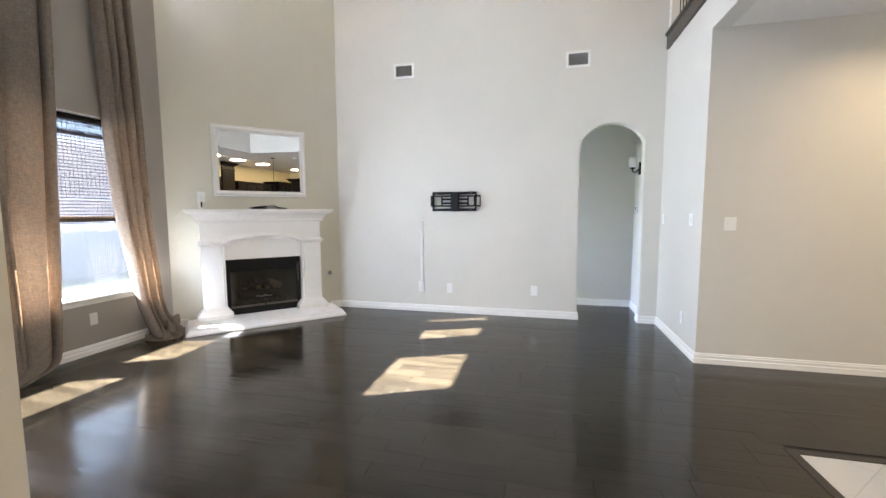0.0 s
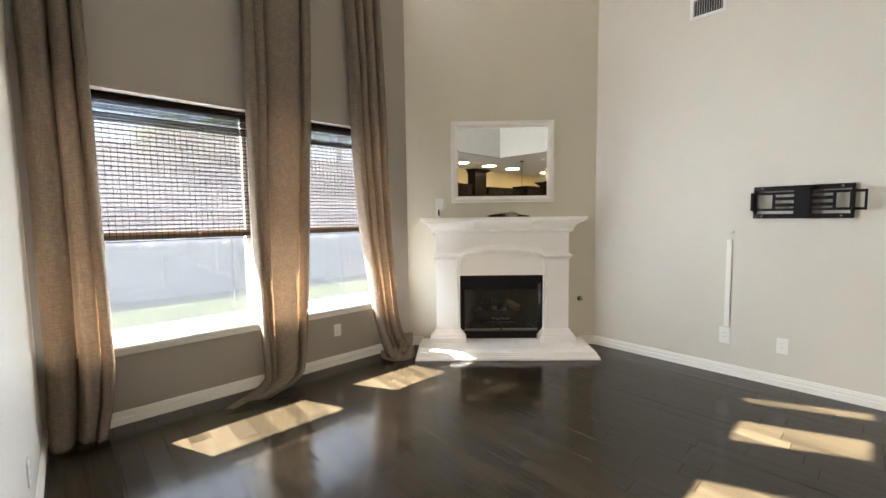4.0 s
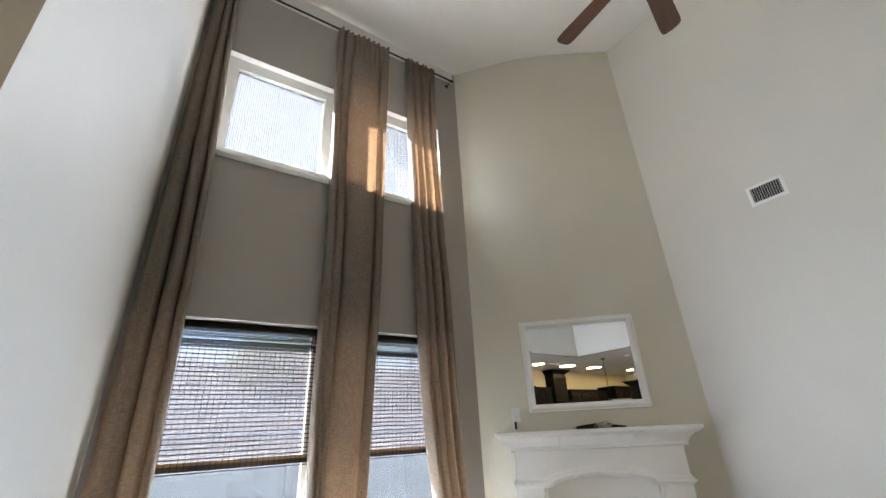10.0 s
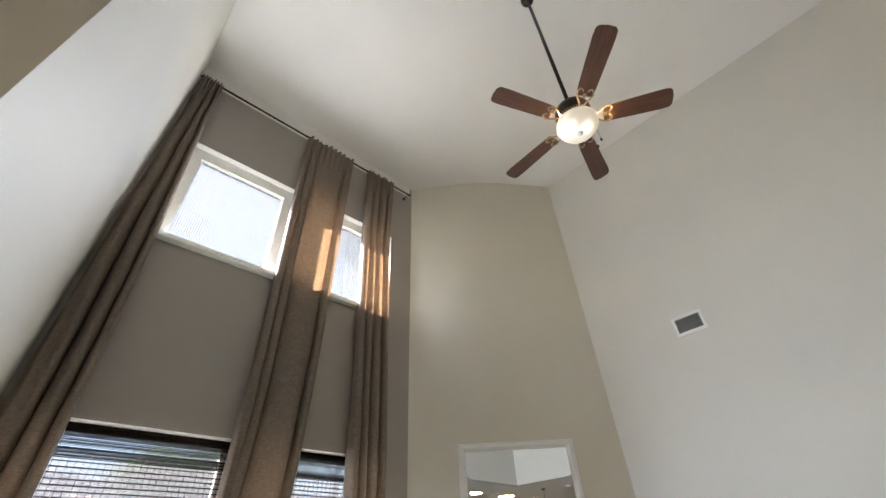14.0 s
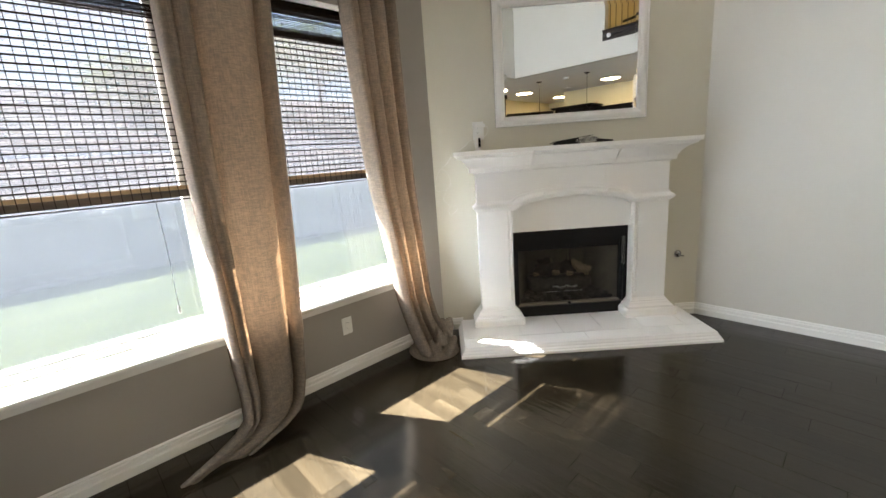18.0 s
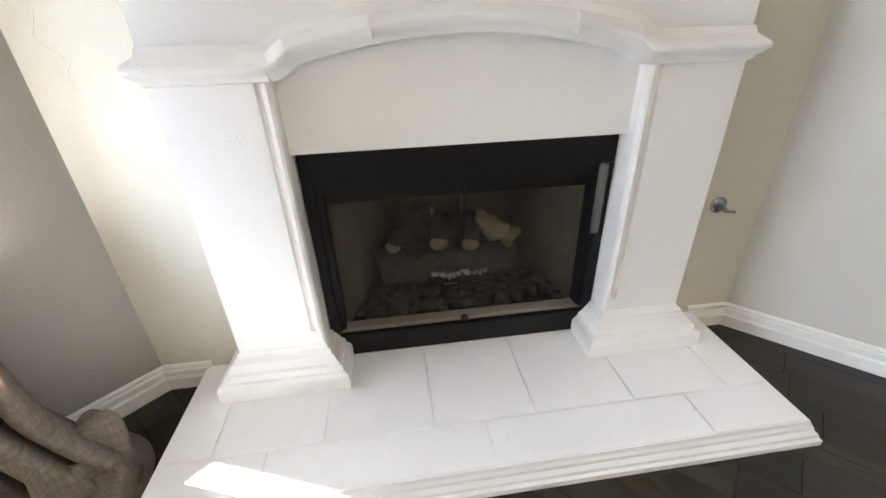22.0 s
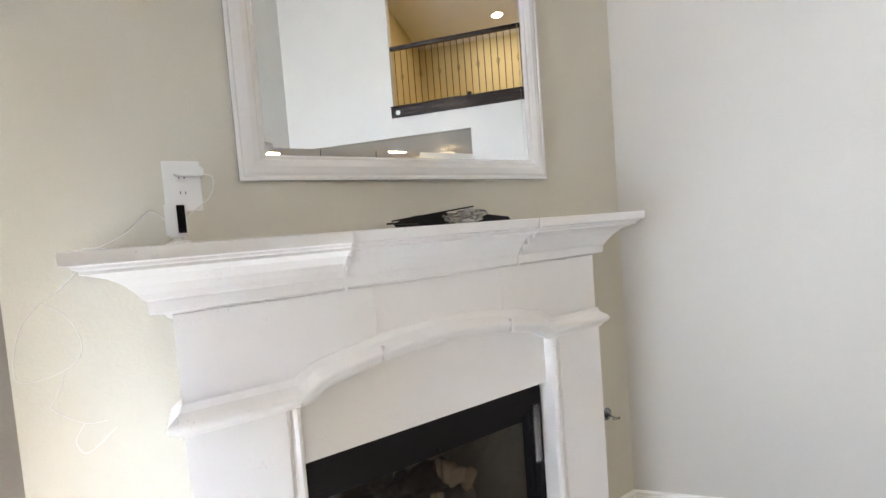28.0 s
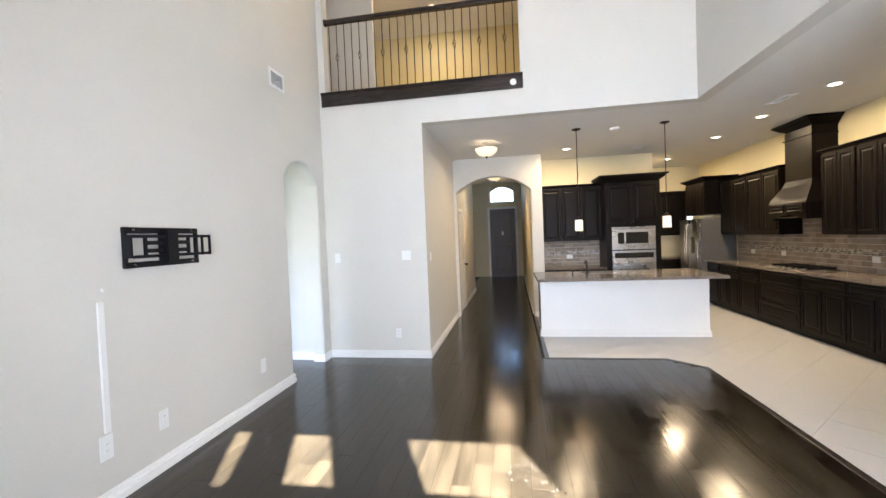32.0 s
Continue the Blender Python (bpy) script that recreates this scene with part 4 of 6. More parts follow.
sweep(bm, curve, [(-0.05, 0.10)] + [(1.0675 - z, 0.12 + o) for o, z in TORUS[::-1]] + [(0.0375, 0.06)], lambda p, q, a: Vector((p, -a, q)))
part("arched_moulding", bm, M_STONEW, frieze)
for u in (-0.237, 0.262):
    k = 1.10 + 0.057 * math.sin(math.pi * (u + 0.43) / 0.86)
    part("seam", boxes((u - 0.004, u + 0.004, -0.111, -0.10, k, 1.335)), M_STONEW, frieze, bevel=0.001)
    part("seam", boxes((u - 0.004, u + 0.004, -0.157, -0.14, k - 0.024, k + 0.024)), M_STONEW, frieze, bevel=0.001)
bm = boxes((-0.49, 0.49, -0.072, -0.002, 0.84, 1.2))
part("lintel_panel", bm, M_STONEW, fp)
MANT = [(0, 1.325), (0.010, 1.332), (0.016, 1.343), (0.04, 1.348), (0.044, 1.352), (0.046, 1.382), (0.052, 1.388), (0.06, 1.402), (0.076, 1.424), (0.102, 1.447), (0.13, 1.459), (0.142, 1.463), (0.142, 1.470), (0.150, 1.474), (0.152, 1.480), (0.166, 1.484), (0.168, 1.512), (0.165, 1.515)]


bm = bmesh.new()
sweep(bm, [(0.765, 0), (0.765, -0.085), (-0.765, -0.085), (-0.765, 0)], [(-o, z) for o, z in MANT] + [(0.05, 1.515), (0.05, 1.325)])
box(bm, -0.72, 0.72, -0.062, -0.001, 1.33, 1.5148)
shelf = part("mantel_shelf", bm, M_STONEW, fp)
for u, lean in ((-0.33, 0.0), (0.335, 0.05)):
    bm = bmesh.new()
    pts = [(0.085 + o, z) for o, z in MANT]
    prev = None
    for (o, z), (o2, z2) in zip(pts, pts[1:]):
        box(bm, u - 0.0045 + lean * (z - 1.42), u + 0.0045 + lean * (z - 1.42), -max(o, o2) - 0.002, -min(o, o2) + 0.004, z - 0.0005, z2 + 0.0005)
    part("seam", bm, M_STONEW, shelf)

# firebox
fb = part("firebox", boxes((-0.484, 0.484, -0.034, 0.0, 0.745, 0.838)), M_BLACK, fp, "black metal firebox front", bevel=0.002)
for s in ((-0.484, -0.455), (0.455, 0.484)):
    part("side_rail", boxes((*s, -0.034, 0.0, HT + 0.004, 0.7445)), M_BLACK, fb, bevel=0.002)
part("lower_panel", boxes((-0.4545, 0.4545, -0.034, 0.0, HT + 0.004, 0.168)), M_BLACK, fb, bevel=0.002)
for s in ((-0.455, -0.432), (0.432, 0.455)):
    part("inner_rail", boxes((*s, -0.012, 0.045, 0.168, 0.6995)), M_BLACK, fb, bevel=0.002)
part("inner_frame", boxes((-0.455, 0.455, -0.012, 0.02, 0.70, 0.7448)), M_BLACK, fb, bevel=0.002)
bm = bmesh.new()
slab(bm, [(-0.455, 0.168), (0.455, 0.168), (0.44, 0.184), (-0.44, 0.184)], -0.012, 0.03, lambda p, q, a: Vector((p, a, q)))
part("ash_lip", bm, M_BRICK, fb, "pale dusty metal lip")
bm = bmesh.new()
slab(bm, [(-0.47, 0.0), (0.47, 0.0), (0.47, 0.02), (0.44, 0.02), (0.26, 0.42), (-0.26, 0.42), (-0.44, 0.02), (-0.47, 0.02)], 0.10, 0.16, flat)
part("hearth_floor", bm, M_BLACK, fb)
for s in (-1, 1):
    bm = bmesh.new()
    slab(bm, [(s * 0.435, 0.03), (s * 0.455, 0.03), (s * 0.285, 0.43), (s * 0.265, 0.43)], 0.16, 0.80, flat)
    part("side_panel", bm, M_BRICK, fb, "grey-brown refractory panel")
part("back_panel", boxes((-0.29, 0.29, 0.42, 0.44, 0.16, 0.80)), M_BRICK, fb)
bm = bmesh.new()
slab(bm, [(0.02, 0.655), (0.035, 0.655), (0.30, 0.73), (0.43, 0.78), (0.43, 0.80), (0.02, 0.80)], -0.45, 0.45, lambda p, q, a: Vector((a, p, q)))
part("smoke_hood", bm, M_BLACK, fb)
# chain screen, drawn to both sides, of thin crossing wires
for s in (-1, 1):
    bm = bmesh.new()
    w0, w1, z0, z1, pitch, r = (0.004, 0.432, 0.185, 0.70, 0.0085, 0.0006)
    n = int((w1 - w0 + z1 - z0) / pitch)
    for k in range(n):
        for d in (1, -1):
            a = w0 - (z1 - z0) + k * pitch
            t0, t1 = max(0, w0 - a), min(z1 - z0, w1 - a)
            if t1 - t0 < 0.004:
                continue
            pts = []
            for t in (t0, t1):
                x = a + t
                z = z0 + t if d > 0 else z1 - t
                pts.append(Vector((s * x, 0.030 + 0.006 * math.sin(x * 60), z)))
            dv = (pts[1] - pts[0]).normalized()
            side = Vector((dv.z, 0, -dv.x)) * r
            dep = Vector((0, r, 0))
            q = [bm.verts.new(pts[e] + c) for e in (0, 1) for c in (side, dep, -side, -dep)]
            for i in range(4):
                bm.faces.new((q[i], q[(i + 1) % 4], q[4 + (i + 1) % 4], q[4 + i]))
    scr = part("mesh_screen", bm, M_WIRE, fb, "fine black wire mesh screen")
    bm = bmesh.new()
    pts = [(s * 0.012 + 0.0045 * math.cos(k * 0.9), 0.012 + 0.0045 * math.sin(k * 0.9), 0.61 - 0.0013 * k) for k in range(60)]
    tube(bm, pts, 0.0013, 5)
    tube(bm, [(s * 0.012, 0.012, 0.72), (s * 0.012, 0.012, 0.61)], 0.0016, 6)
    part("spring_pull", bm, M_WIRE, scr)
bm = bmesh.new()
lathe(bm, [(0.014, 0), (0.014, 0.012), (0.010, 0.016)], 14, pose(0.0, -0.02, 0.176))
part("latch", bm, M_BLACK, fb)
bm = boxes((0.432, 0.462, -0.046, -0.036, 0.50, 0.742))
part("protective_strip", bm, M_BAG, fb, "clear plastic strip taped on the frame", bevel=0.003)
# gas logs, rocks and burner
logs = thing("gas_log_set", FIRE @ pose(0, 0.2, 0.16), "dark ceramic gas logs with pale ends on lava rock", "gas logs")
for nm, a, b, r, cut in (("log", (-0.295, 0.02, 0.135), (0.25, 0.03, 0.12), 0.066, False), ("log", (-0.20, 0.10, 0.23), (0.17, 0.10, 0.25), 0.045, False),
                         ("log", (-0.03, 0.12, 0.27), (-0.064, -0.03, 0.245), 0.034, True), ("log", (0.09, 0.12, 0.27), (0.058, -0.03, 0.232), 0.033, True),
                         ("log", (-0.16, 0.10, 0.27), (-0.241, -0.02, 0.238), 0.027, True), ("log", (-0.19, 0.07, 0.31), (-0.09, 0.10, 0.325), 0.024, True),
                         ("pale_log", (0.105, 0.03, 0.30), (0.235, -0.03, 0.235), 0.037, False)):
    bm = bmesh.new()
    A, B = Vector(a), Vector(b)
    pts = [A.lerp(B, k / 60) + Vector((0, 0, 0.006 * math.sin(k * 0.35))) for k in range(61)]
    tube(bm, pts, lambda t, r=r: r * (1 + 0.12 * math.sin(t * 9 + r * 300)), 28)
    for v in bm.verts:
        v.co += v.co.normalized() * (0.016 * noise.noise(v.co * 24) + 0.005 * noise.noise(v.co * 75) + 0.012 * noise.noise(Vector((v.co.x * 16, v.co.y * 80, v.co.z * 80))))
    lg = part(nm, bm, M_CUT if nm == "pale_log" else M_LOG, logs, smooth=True)
    if cut:
        bm = bmesh.new()
        ball(bm, B, r * 0.95, None, 2, 0.35, r * 90, (1.15, 0.5, 0.9))
        part("cut_end", bm, M_CUT, lg, "pale broken log end", smooth=True)
bm = bmesh.new()
rng = random.Random(9)
for k in range(420):
    y = rng.uniform(-0.15, 0.14)
    x = rng.uniform(-0.40, 0.40) * (1 - 0.6 * (y + 0.15))
    ball(bm, (x, y, 0.012 + rng.uniform(0, 0.028) + 0.03 * max(0, 0.1 - abs(x)) ), rng.uniform(0.013, 0.022), None, 2, 0.28, k * 0.37, (1, 1, 0.8))
tagged(part("lava_rock_bed", bm, M_LAVA, logs, "dark lava pebbles"), kind="stuff")
bm = bmesh.new()
rng = random.Random(4)
for k in range(150):
    x = rng.uniform(-0.1, 0.12)
    ball(bm, (x, -0.048 + rng.uniform(-0.01, 0.008), 0.108 + 0.008 * math.sin(x * 60) + rng.uniform(-0.006, 0.009)), rng.uniform(0.003, 0.006), None, 1, 0.6, k)
tagged(part("ember_wool", bm, M_EMBER, logs, "silvery ember wool"), kind="stuff")
part("grate_bar", boxes((-0.17, 0.17, -0.078, -0.066, 0.074, 0.082)), M_CHROME, logs)

# gas key in the wall
key = thing("gas_key", FIRE @ pose(0.928, 0, 0.546), "chrome gas valve key in the wall", "gas valve")
bm = bmesh.new()
lathe(bm, [(0.031, 0), (0.031, 0.003), (0.022, 0.009), (0.010, 0.012)], 24, pose(0, 0, 0, 90, 0, 0))
part("rosette", bm, M_NICKEL, key, smooth=True)
bm = bmesh.new()
tube(bm, [(0, -0.008, 0), (0.004, -0.05, -0.004)], 0.0045, 8)
tube(bm, [(-0.016, -0.05, -0.002), (0.024, -0.052, -0.008)], 0.0055, 8)
part("handle", bm, M_NICKEL, key, smooth=True)

# ---- mirror ----
mi = thing("mirror", FIRE, "large white framed wall mirror over the mantel", "mirror")
U0, U1, V0, V1 = -0.578, 0.607, 1.683, 2.615
bm = bmesh.new()
sweep(bm, [(U0, V0), (U1, V0), (U1, V1), (U0, V1)],
      [(0, 0.002), (0, 0.026), (-0.004, 0.030), (-0.010, 0.030), (-0.014, 0.026), (-0.024, 0.030), (-0.042, 0.032), (-0.058, 0.026), (-0.064, 0.020), (-0.070, 0.021), (-0.076, 0.016), (-0.079, 0.008), (-0.079, 0.002)],
      lambda p, q, a: Vector((p, -a, q)), True)
part("frame", bm, M_GLOSSW, mi)
i = 0.077
part("glass", boxes((U0 + i, U1 - i, -0.010, -0.004, V0 + i, V1 - i)), M_MIRROR, mi)
bm = bmesh.new()
sweep(bm, [(U0 + i, V0 + i), (U1 - i, V0 + i), (U1 - i, V1 - i), (U0 + i, V1 - i)], [(0, 0.0103), (-0.022, 0.0107), (-0.022, 0.0102)], lambda p, q, a: Vector((p, -a, q)), True)
part("bevelled_edge", bm, M_MIRROR, mi)


# ---- wall plates ----
def wall_at(m, x, z):
    return m @ pose(x, 0, z)


NORTH = Matrix.Translation((0, YN, 0))
EASTM = Matrix.Translation((XE, 0, 0)) @ pose(0, 0, 0, 0, 0, -90)
WESTM = Matrix.Translation((XW, 0, 0)) @ pose(0, 0, 0, 0, 0, 90)
SOUTHM = Matrix.Translation((0, YS, 0)) @ pose(0, 0, 0, 0, 0, 180)
HALLM = Matrix.Translation((0, HALL_N, 0))


def plate(m, w=0.078, h=0.125, label="white duplex outlet plate on the wall", kind="outlet"):
    """A cover plate; its face looks along -y of m."""
    o = thing("wall_" + kind, m, label, kind, "wall plates")
    part("cover", boxes((-w / 2, w / 2, -0.007, -0.001, -h / 2, h / 2)), M_PLATE, o, bevel=0.0025)
    if kind == "outlet":
        for dz in (-0.021, 0.021):
            bm = bmesh.new()
            slab(bm, [(0.0165 * math.cos(k * math.pi / 8), dz + max(-0.0125, min(0.0125, 0.0165 * math.sin(k * math.pi / 8)))) for k in range(16)], -0.0095, -0.0072, upright_y)
            r = part("receptacle", bm, M_PLATE, o)
            for dx, hh in ((-0.006, 0.0045), (0.006, 0.0035)):
                part("slot", boxes((dx - 0.001, dx + 0.001, -0.0101, -0.0096, dz - hh + 0.002, dz + hh + 0.002)), M_SLOT, r)
    elif kind == "switch":
        n = max(1, round((w - 0.03) / 0.046))
        for k in range(n):
            x = (k - (n - 1) / 2) * 0.046
            part("rocker", boxes((x - 0.016, x + 0.016, -0.011, -0.0072, -0.033, 0.033)), M_PLATE, o, bevel=0.0015)
    return o


plate(wall_at(NORTH, -1.304, 0.374), 0.088, 0.155, "white oversized outlet plate under the cable raceway")
plate(wall_at(NORTH, -0.878, 0.363), 0.08, 0.14)
plate(wall_at(NORTH, 0.324, 0.374), 0.09, 0.14, "white blank cover plate low on the wall", "cover")
plate(wall_at(WESTM, 3.457, 0.366))
plate(wall_at(SOUTHM, 2.975, 0.357), 0.078, 0.125, "white outlet plate beside a curtain")
plate(wall_at(EASTM, -5.83, 1.375), 0.078, 0.125, "white single light switch near the corner", "switch")
plate(wall_at(EASTM, -4.855, 1.383), 0.124, 0.125, "white double light switch on the wall", "switch")
plate(wall_at(EASTM, -5.005, 0.337), 0.078, 0.125, "white outlet plate with a plug-in light low on the wall")
plate(wall_at(HALLM, 2.12, 1.35), 0.1, 0.125, "white light switch on the hall wall", "switch")
rc = thing("cable_raceway", NORTH, "white cable raceway strip on the wall", "raceway")
part("channel", boxes((-1.315, -1.272, -0.016, -0.001, 0.462, 1.283)), M_PLATE, rc, bevel=0.004)
bm = bmesh.new()
ball(bm, (-1.272, -0.006, 1.354), 0.013, None, 2, 0, 0, (1, 0.6, 1))
pg = thing("wall_plug", pose(0, YN, 0), "small white wall cap over the raceway", "cap")
part("cap", bm, M_PLATE, pg, smooth=True)


def vent(m, w, h, label, slats=12):
    """A louvred register; its face looks along -y of m."""
    o = thing("air_vent", m, label, "air vent", "wall vents")
    part("backing", boxes((-w / 2 + 0.02, w / 2 - 0.02, -0.004, -0.001, -h / 2 + 0.02, h / 2 - 0.02)), M_SLOT, o)
    bm = bmesh.new()
    sweep(bm, [(-w / 2, -h / 2), (w / 2, -h / 2), (w / 2, h / 2), (-w / 2, h / 2)], [(0, 0.001), (0, 0.006), (-0.02, 0.012), (-0.03, 0.010), (-0.03, 0.001)], lambda p, q, a: Vector((p, -a, q)), True)
    part("frame", bm, M_PLATE, o)
    me = mesh("slat", boxes((-0.001, 0.001, -0.009, -0.0045, -h / 2 + 0.03, h / 2 - 0.03)), M_PLATE)
    for k in range(slats):
        s = new("slat", me)
        s.parent, s.location = o, (-w / 2 + 0.03 + (w - 0.06) * (k + 0.5) / slats, 0, 0)
    return o


vent(wall_at(NORTH, -1.542, 3.473), 0.30, 0.205, "white louvred air vent high on the wall")
vent(wall_at(NORTH, 0.834, 3.431), 0.30, 0.205, "white louvred air vent above the arch")

# ---- tv bracket ----
tv = thing("tv_bracket", pose(0, YN, 0), "black folding television wall bracket", "tv bracket")
for z in (1.497, 1.733):
    part("wall_rail", boxes((-1.125, -0.485, -0.03, -0.001, z - 0.02, z + 0.02)), M_BLACK, tv, bevel=0.003)
for x in (-1.112, -0.496):
    part("upright", boxes((x - 0.012, x + 0.012, -0.028, -0.002, 1.517, 1.713)), M_BLACK, tv, bevel=0.002)
for x in (-0.98, -0.60):
    part("arm_post", boxes((x - 0.01, x + 0.01, -0.05, -0.03, 1.55, 1.70)), M_BLACK, tv, bevel=0.002)
for z in (1.59, 1.645):
    for x0, x1 in ((-0.97, -0.84), (-0.74, -0.61)):
        part("short_arm", boxes((x0, x1, -0.055, -0.028, z - 0.014, z + 0.014)), M_BLACK, tv, bevel=0.002)
part("pivot_column", boxes((-0.845, -0.735, -0.085, -0.001, 1.50, 1.745)), M_BLACK, tv, bevel=0.008)
for z in (1.552, 1.69):
    part("arm", boxes((-1.10, -0.425, -0.074, -0.056, z - 0.011, z + 0.011)), M_BLACK, tv, bevel=0.002)
for x in (-0.505, -0.424):
    part("end_post", boxes((x - 0.008, x + 0.008, -0.09, -0.0745, 1.54, 1.70)), M_BLACK, tv, bevel=0.002)
part("side_bracket", boxes((-1.135, -1.12, -0.09, -0.032, 1.545, 1.70)), M_BLACK, tv, bevel=0.002)
for x in (-1.06, -0.56):
    for z in (1.497, 1.733):
        bm = bmesh.new()
        lathe(bm, [(0.010, 0.030), (0.010, 0.035), (0.005, 0.037)], 6, pose(x, 0, z, 90, 0, 0))
        part("bolt", bm, M_CHROME, tv)

# ---- on the mantel ----
cm = thing("security_camera", FIRE @ pose(-0.735, -0.10, 1.515), "small white indoor camera on the mantel shelf", "camera device")
bm = bmesh.new()
lathe(bm, [(0.028, 0), (0.028, 0.006), (0.012, 0.010), (0.010, 0.02)], 20)
part("foot", bm, M_PLATE, cm, smooth=True)
part("body", boxes((-0.023, 0.023, -0.022, 0.022, 0.016, 0.103)), M_PLATE, cm, bevel=0.006)
part("lens_panel", boxes((0.003, 0.0205, -0.0245, -0.0222, 0.026, 0.095)), M_GLASSBK, cm, "glossy black lens panel")
om = plate(FIRE @ pose(-0.718, 0, 1.672), 0.088, 0.136, "white outlet plate above the mantel")
ad = thing("power_adapter", FIRE @ pose(-0.705, -0.010, 1.708), "white plug-in power adapter in the outlet", "power adapter")
part("body", boxes((-0.03, 0.04, -0.032, 0.0, -0.012, 0.012)), M_PLATE, ad, bevel=0.004)
cd = thing("white_cable", FIRE, "thin white charging cable looping over the mantel", "cable")
bm = bmesh.new()


def soft(points, steps=8):
    """A smooth line through points."""
    p = [Vector(v) for v in points]
    p = [p[0]] + p + [p[-1]]
    out = []
    for a, b, c, d in zip(p, p[1:], p[2:], p[3:]):
        for k in range(steps):
            t = k / steps
            out.append(0.5 * ((2 * b) + (c - a) * t + (2 * a - 5 * b + 4 * c - d) * t * t + (3 * b - a - 3 * c + d) * t ** 3))
    return out + [p[-1]]


tube(bm, soft([(-0.672, -0.03, 1.70), (-0.645, -0.04, 1.69), (-0.655, -0.03, 1.64), (-0.70, -0.02, 1.60), (-0.74, -0.07, 1.55)]), 0.0015, 6)
tube(bm, soft([(-0.755, -0.09, 1.57), (-0.79, -0.08, 1.60), (-0.84, -0.06, 1.555), (-0.90, -0.05, 1.522), (-0.938, -0.03, 1.518), (-0.955, -0.01, 1.47), (-1.0, -0.006, 1.42)]), 0.0014, 6)
part("lead", bm, M_PLATE, cd)
bm = bmesh.new()
tube(bm, soft([(-0.985, -0.004, 1.43), (-1.035, -0.004, 1.395), (-1.075, -0.004, 1.33), (-1.085, -0.004, 1.225), (-1.01, -0.004, 1.225), (-0.965, -0.004, 1.27), (-0.98, -0.004, 1.35), (-1.03, -0.004, 1.40)]), 0.0011, 6)
tube(bm, soft([(-1.0, -0.004, 1.225), (-1.02, -0.004, 1.17), (-1.03, -0.004, 1.14), (-0.975, -0.004, 1.09), (-0.93, -0.004, 1.085)]), 0.0011, 6)
tube(bm, soft([(-0.975, -0.004, 1.09), (-0.995, -0.004, 1.05), (-0.98, -0.004, 1.015), (-0.95, -0.004, 1.03), (-0.915, -0.004, 1.062)]), 0.0011, 6)
part("hanging_loop", bm, M_CEIL, cd)
bk = thing("bracket_parts", FIRE @ pose(0.10, -0.12, 1.516), "flat black metal bracket parts on the mantel", "bracket parts")
part("flat_bar", boxes((-0.055, 0.055, -0.016, 0.016, 0.0, 0.005)), M_BLACK, bk, at=pose(-0.23, -0.02, 0.010, 0, 2, 6), bevel=0.001)
bm = bmesh.new()
slab(bm, [(-0.25, 0.004), (-0.255, 0.016), (-0.18, 0.036), (-0.06, 0.042), (-0.045, 0.034), (-0.05, 0.004)], 0.004, 0.009, upright_y)
slab(bm, [(-0.25, 0.001), (-0.25, 0.006), (-0.05, 0.006), (-0.05, 0.001)], -0.035, 0.009, upright_y)
part("folded_plate", bm, M_BLACK, bk, bevel=0.0008)
part("angled_bar", boxes((-0.155, 0.155, -0.014, 0.014, 0.0, 0.005)), M_BLACK, bk, at=pose(-0.10, 0.012, 0.038, 0, -6.5, 0), bevel=0.001)
bm = bmesh.new()
slab(bm, [(0.05, 0.002), (0.065, 0.016), (0.095, 0.029), (0.205, 0.014), (0.213, 0.004), (0.21, 0.002)], -0.004, 0.002, upright_y)
part("short_plate", bm, M_BLACK, bk, bevel=0.0008)
bag = thing("plastic_bag", FIRE @ pose(0.095, -0.15, 1.523), "small clear plastic bag of screws", "plastic bag")
bm = bmesh.new()
ball(bm, (0, 0, 0.016), 0.055, None, 4, 0.9, 3.3, (1.35, 0.5, 0.36))
part("film", bm, M_BAG, bag)
for k in range(5):
    bm = bmesh.new()
    tube(bm, [(-0.03 + 0.013 * k, -0.01, 0.008), (-0.02 + 0.013 * k, 0.012, 0.014)], 0.003, 6)
    part("screw", bm, M_FRSIDE, bag)


# ---- ceiling fan ----
FX, FY, FZ = -1.10, 3.68, 4.335
fan = thing("ceiling_fan", pose(FX, FY, FZ), "bronze ceiling fan with five walnut blades and a lit bowl", "ceiling fan")
bm = bmesh.new()
lathe(bm, [(0.01, ZT - FZ - 0.075), (0.045, ZT - FZ - 0.07), (0.068, ZT - FZ - 0.035), (0.072, ZT - FZ - 0.001)], 24)
part("canopy", bm, M_IRON, fan, smooth=True)
bm = bmesh.new()
tube(bm, [(0, 0, 0.12), (0, 0, ZT - FZ - 0.06)], 0.016, 14)
part("downrod", bm, M_IRON, fan, smooth=True)
bm = bmesh.new()
lathe(bm, [(0.02, 0.17), (0.05, 0.15), (0.10, 0.125), (0.135, 0.085), (0.14, 0.04), (0.125, 0.0), (0.10, -0.03), (0.10, -0.06), (0.05, -0.065)], 32)
motor = part("motor", bm, M_IRON, fan, smooth=True)
me = mesh("vent_rib", boxes((0.118, 0.134, -0.003, 0.003, -0.02, 0.02)), M_BRASS)
for k in range(36):
    o = new("vent_rib", me)
    o.parent = motor
    o.matrix_basis = pose(0, 0, -0.028, 0, 0, k * 10) @ pose(-0.008, 0, 0)
bm = bmesh.new()
lathe(bm, [(0.145, -0.075), (0.158, -0.085), (0.155, -0.115), (0.135, -0.15), (0.095, -0.178), (0.04, -0.192), (0.004, -0.195)], 32)
part("light_bowl", bm, M_FANGL, fan, "lit alabaster glass bowl", smooth=True)
bm = bmesh.new()
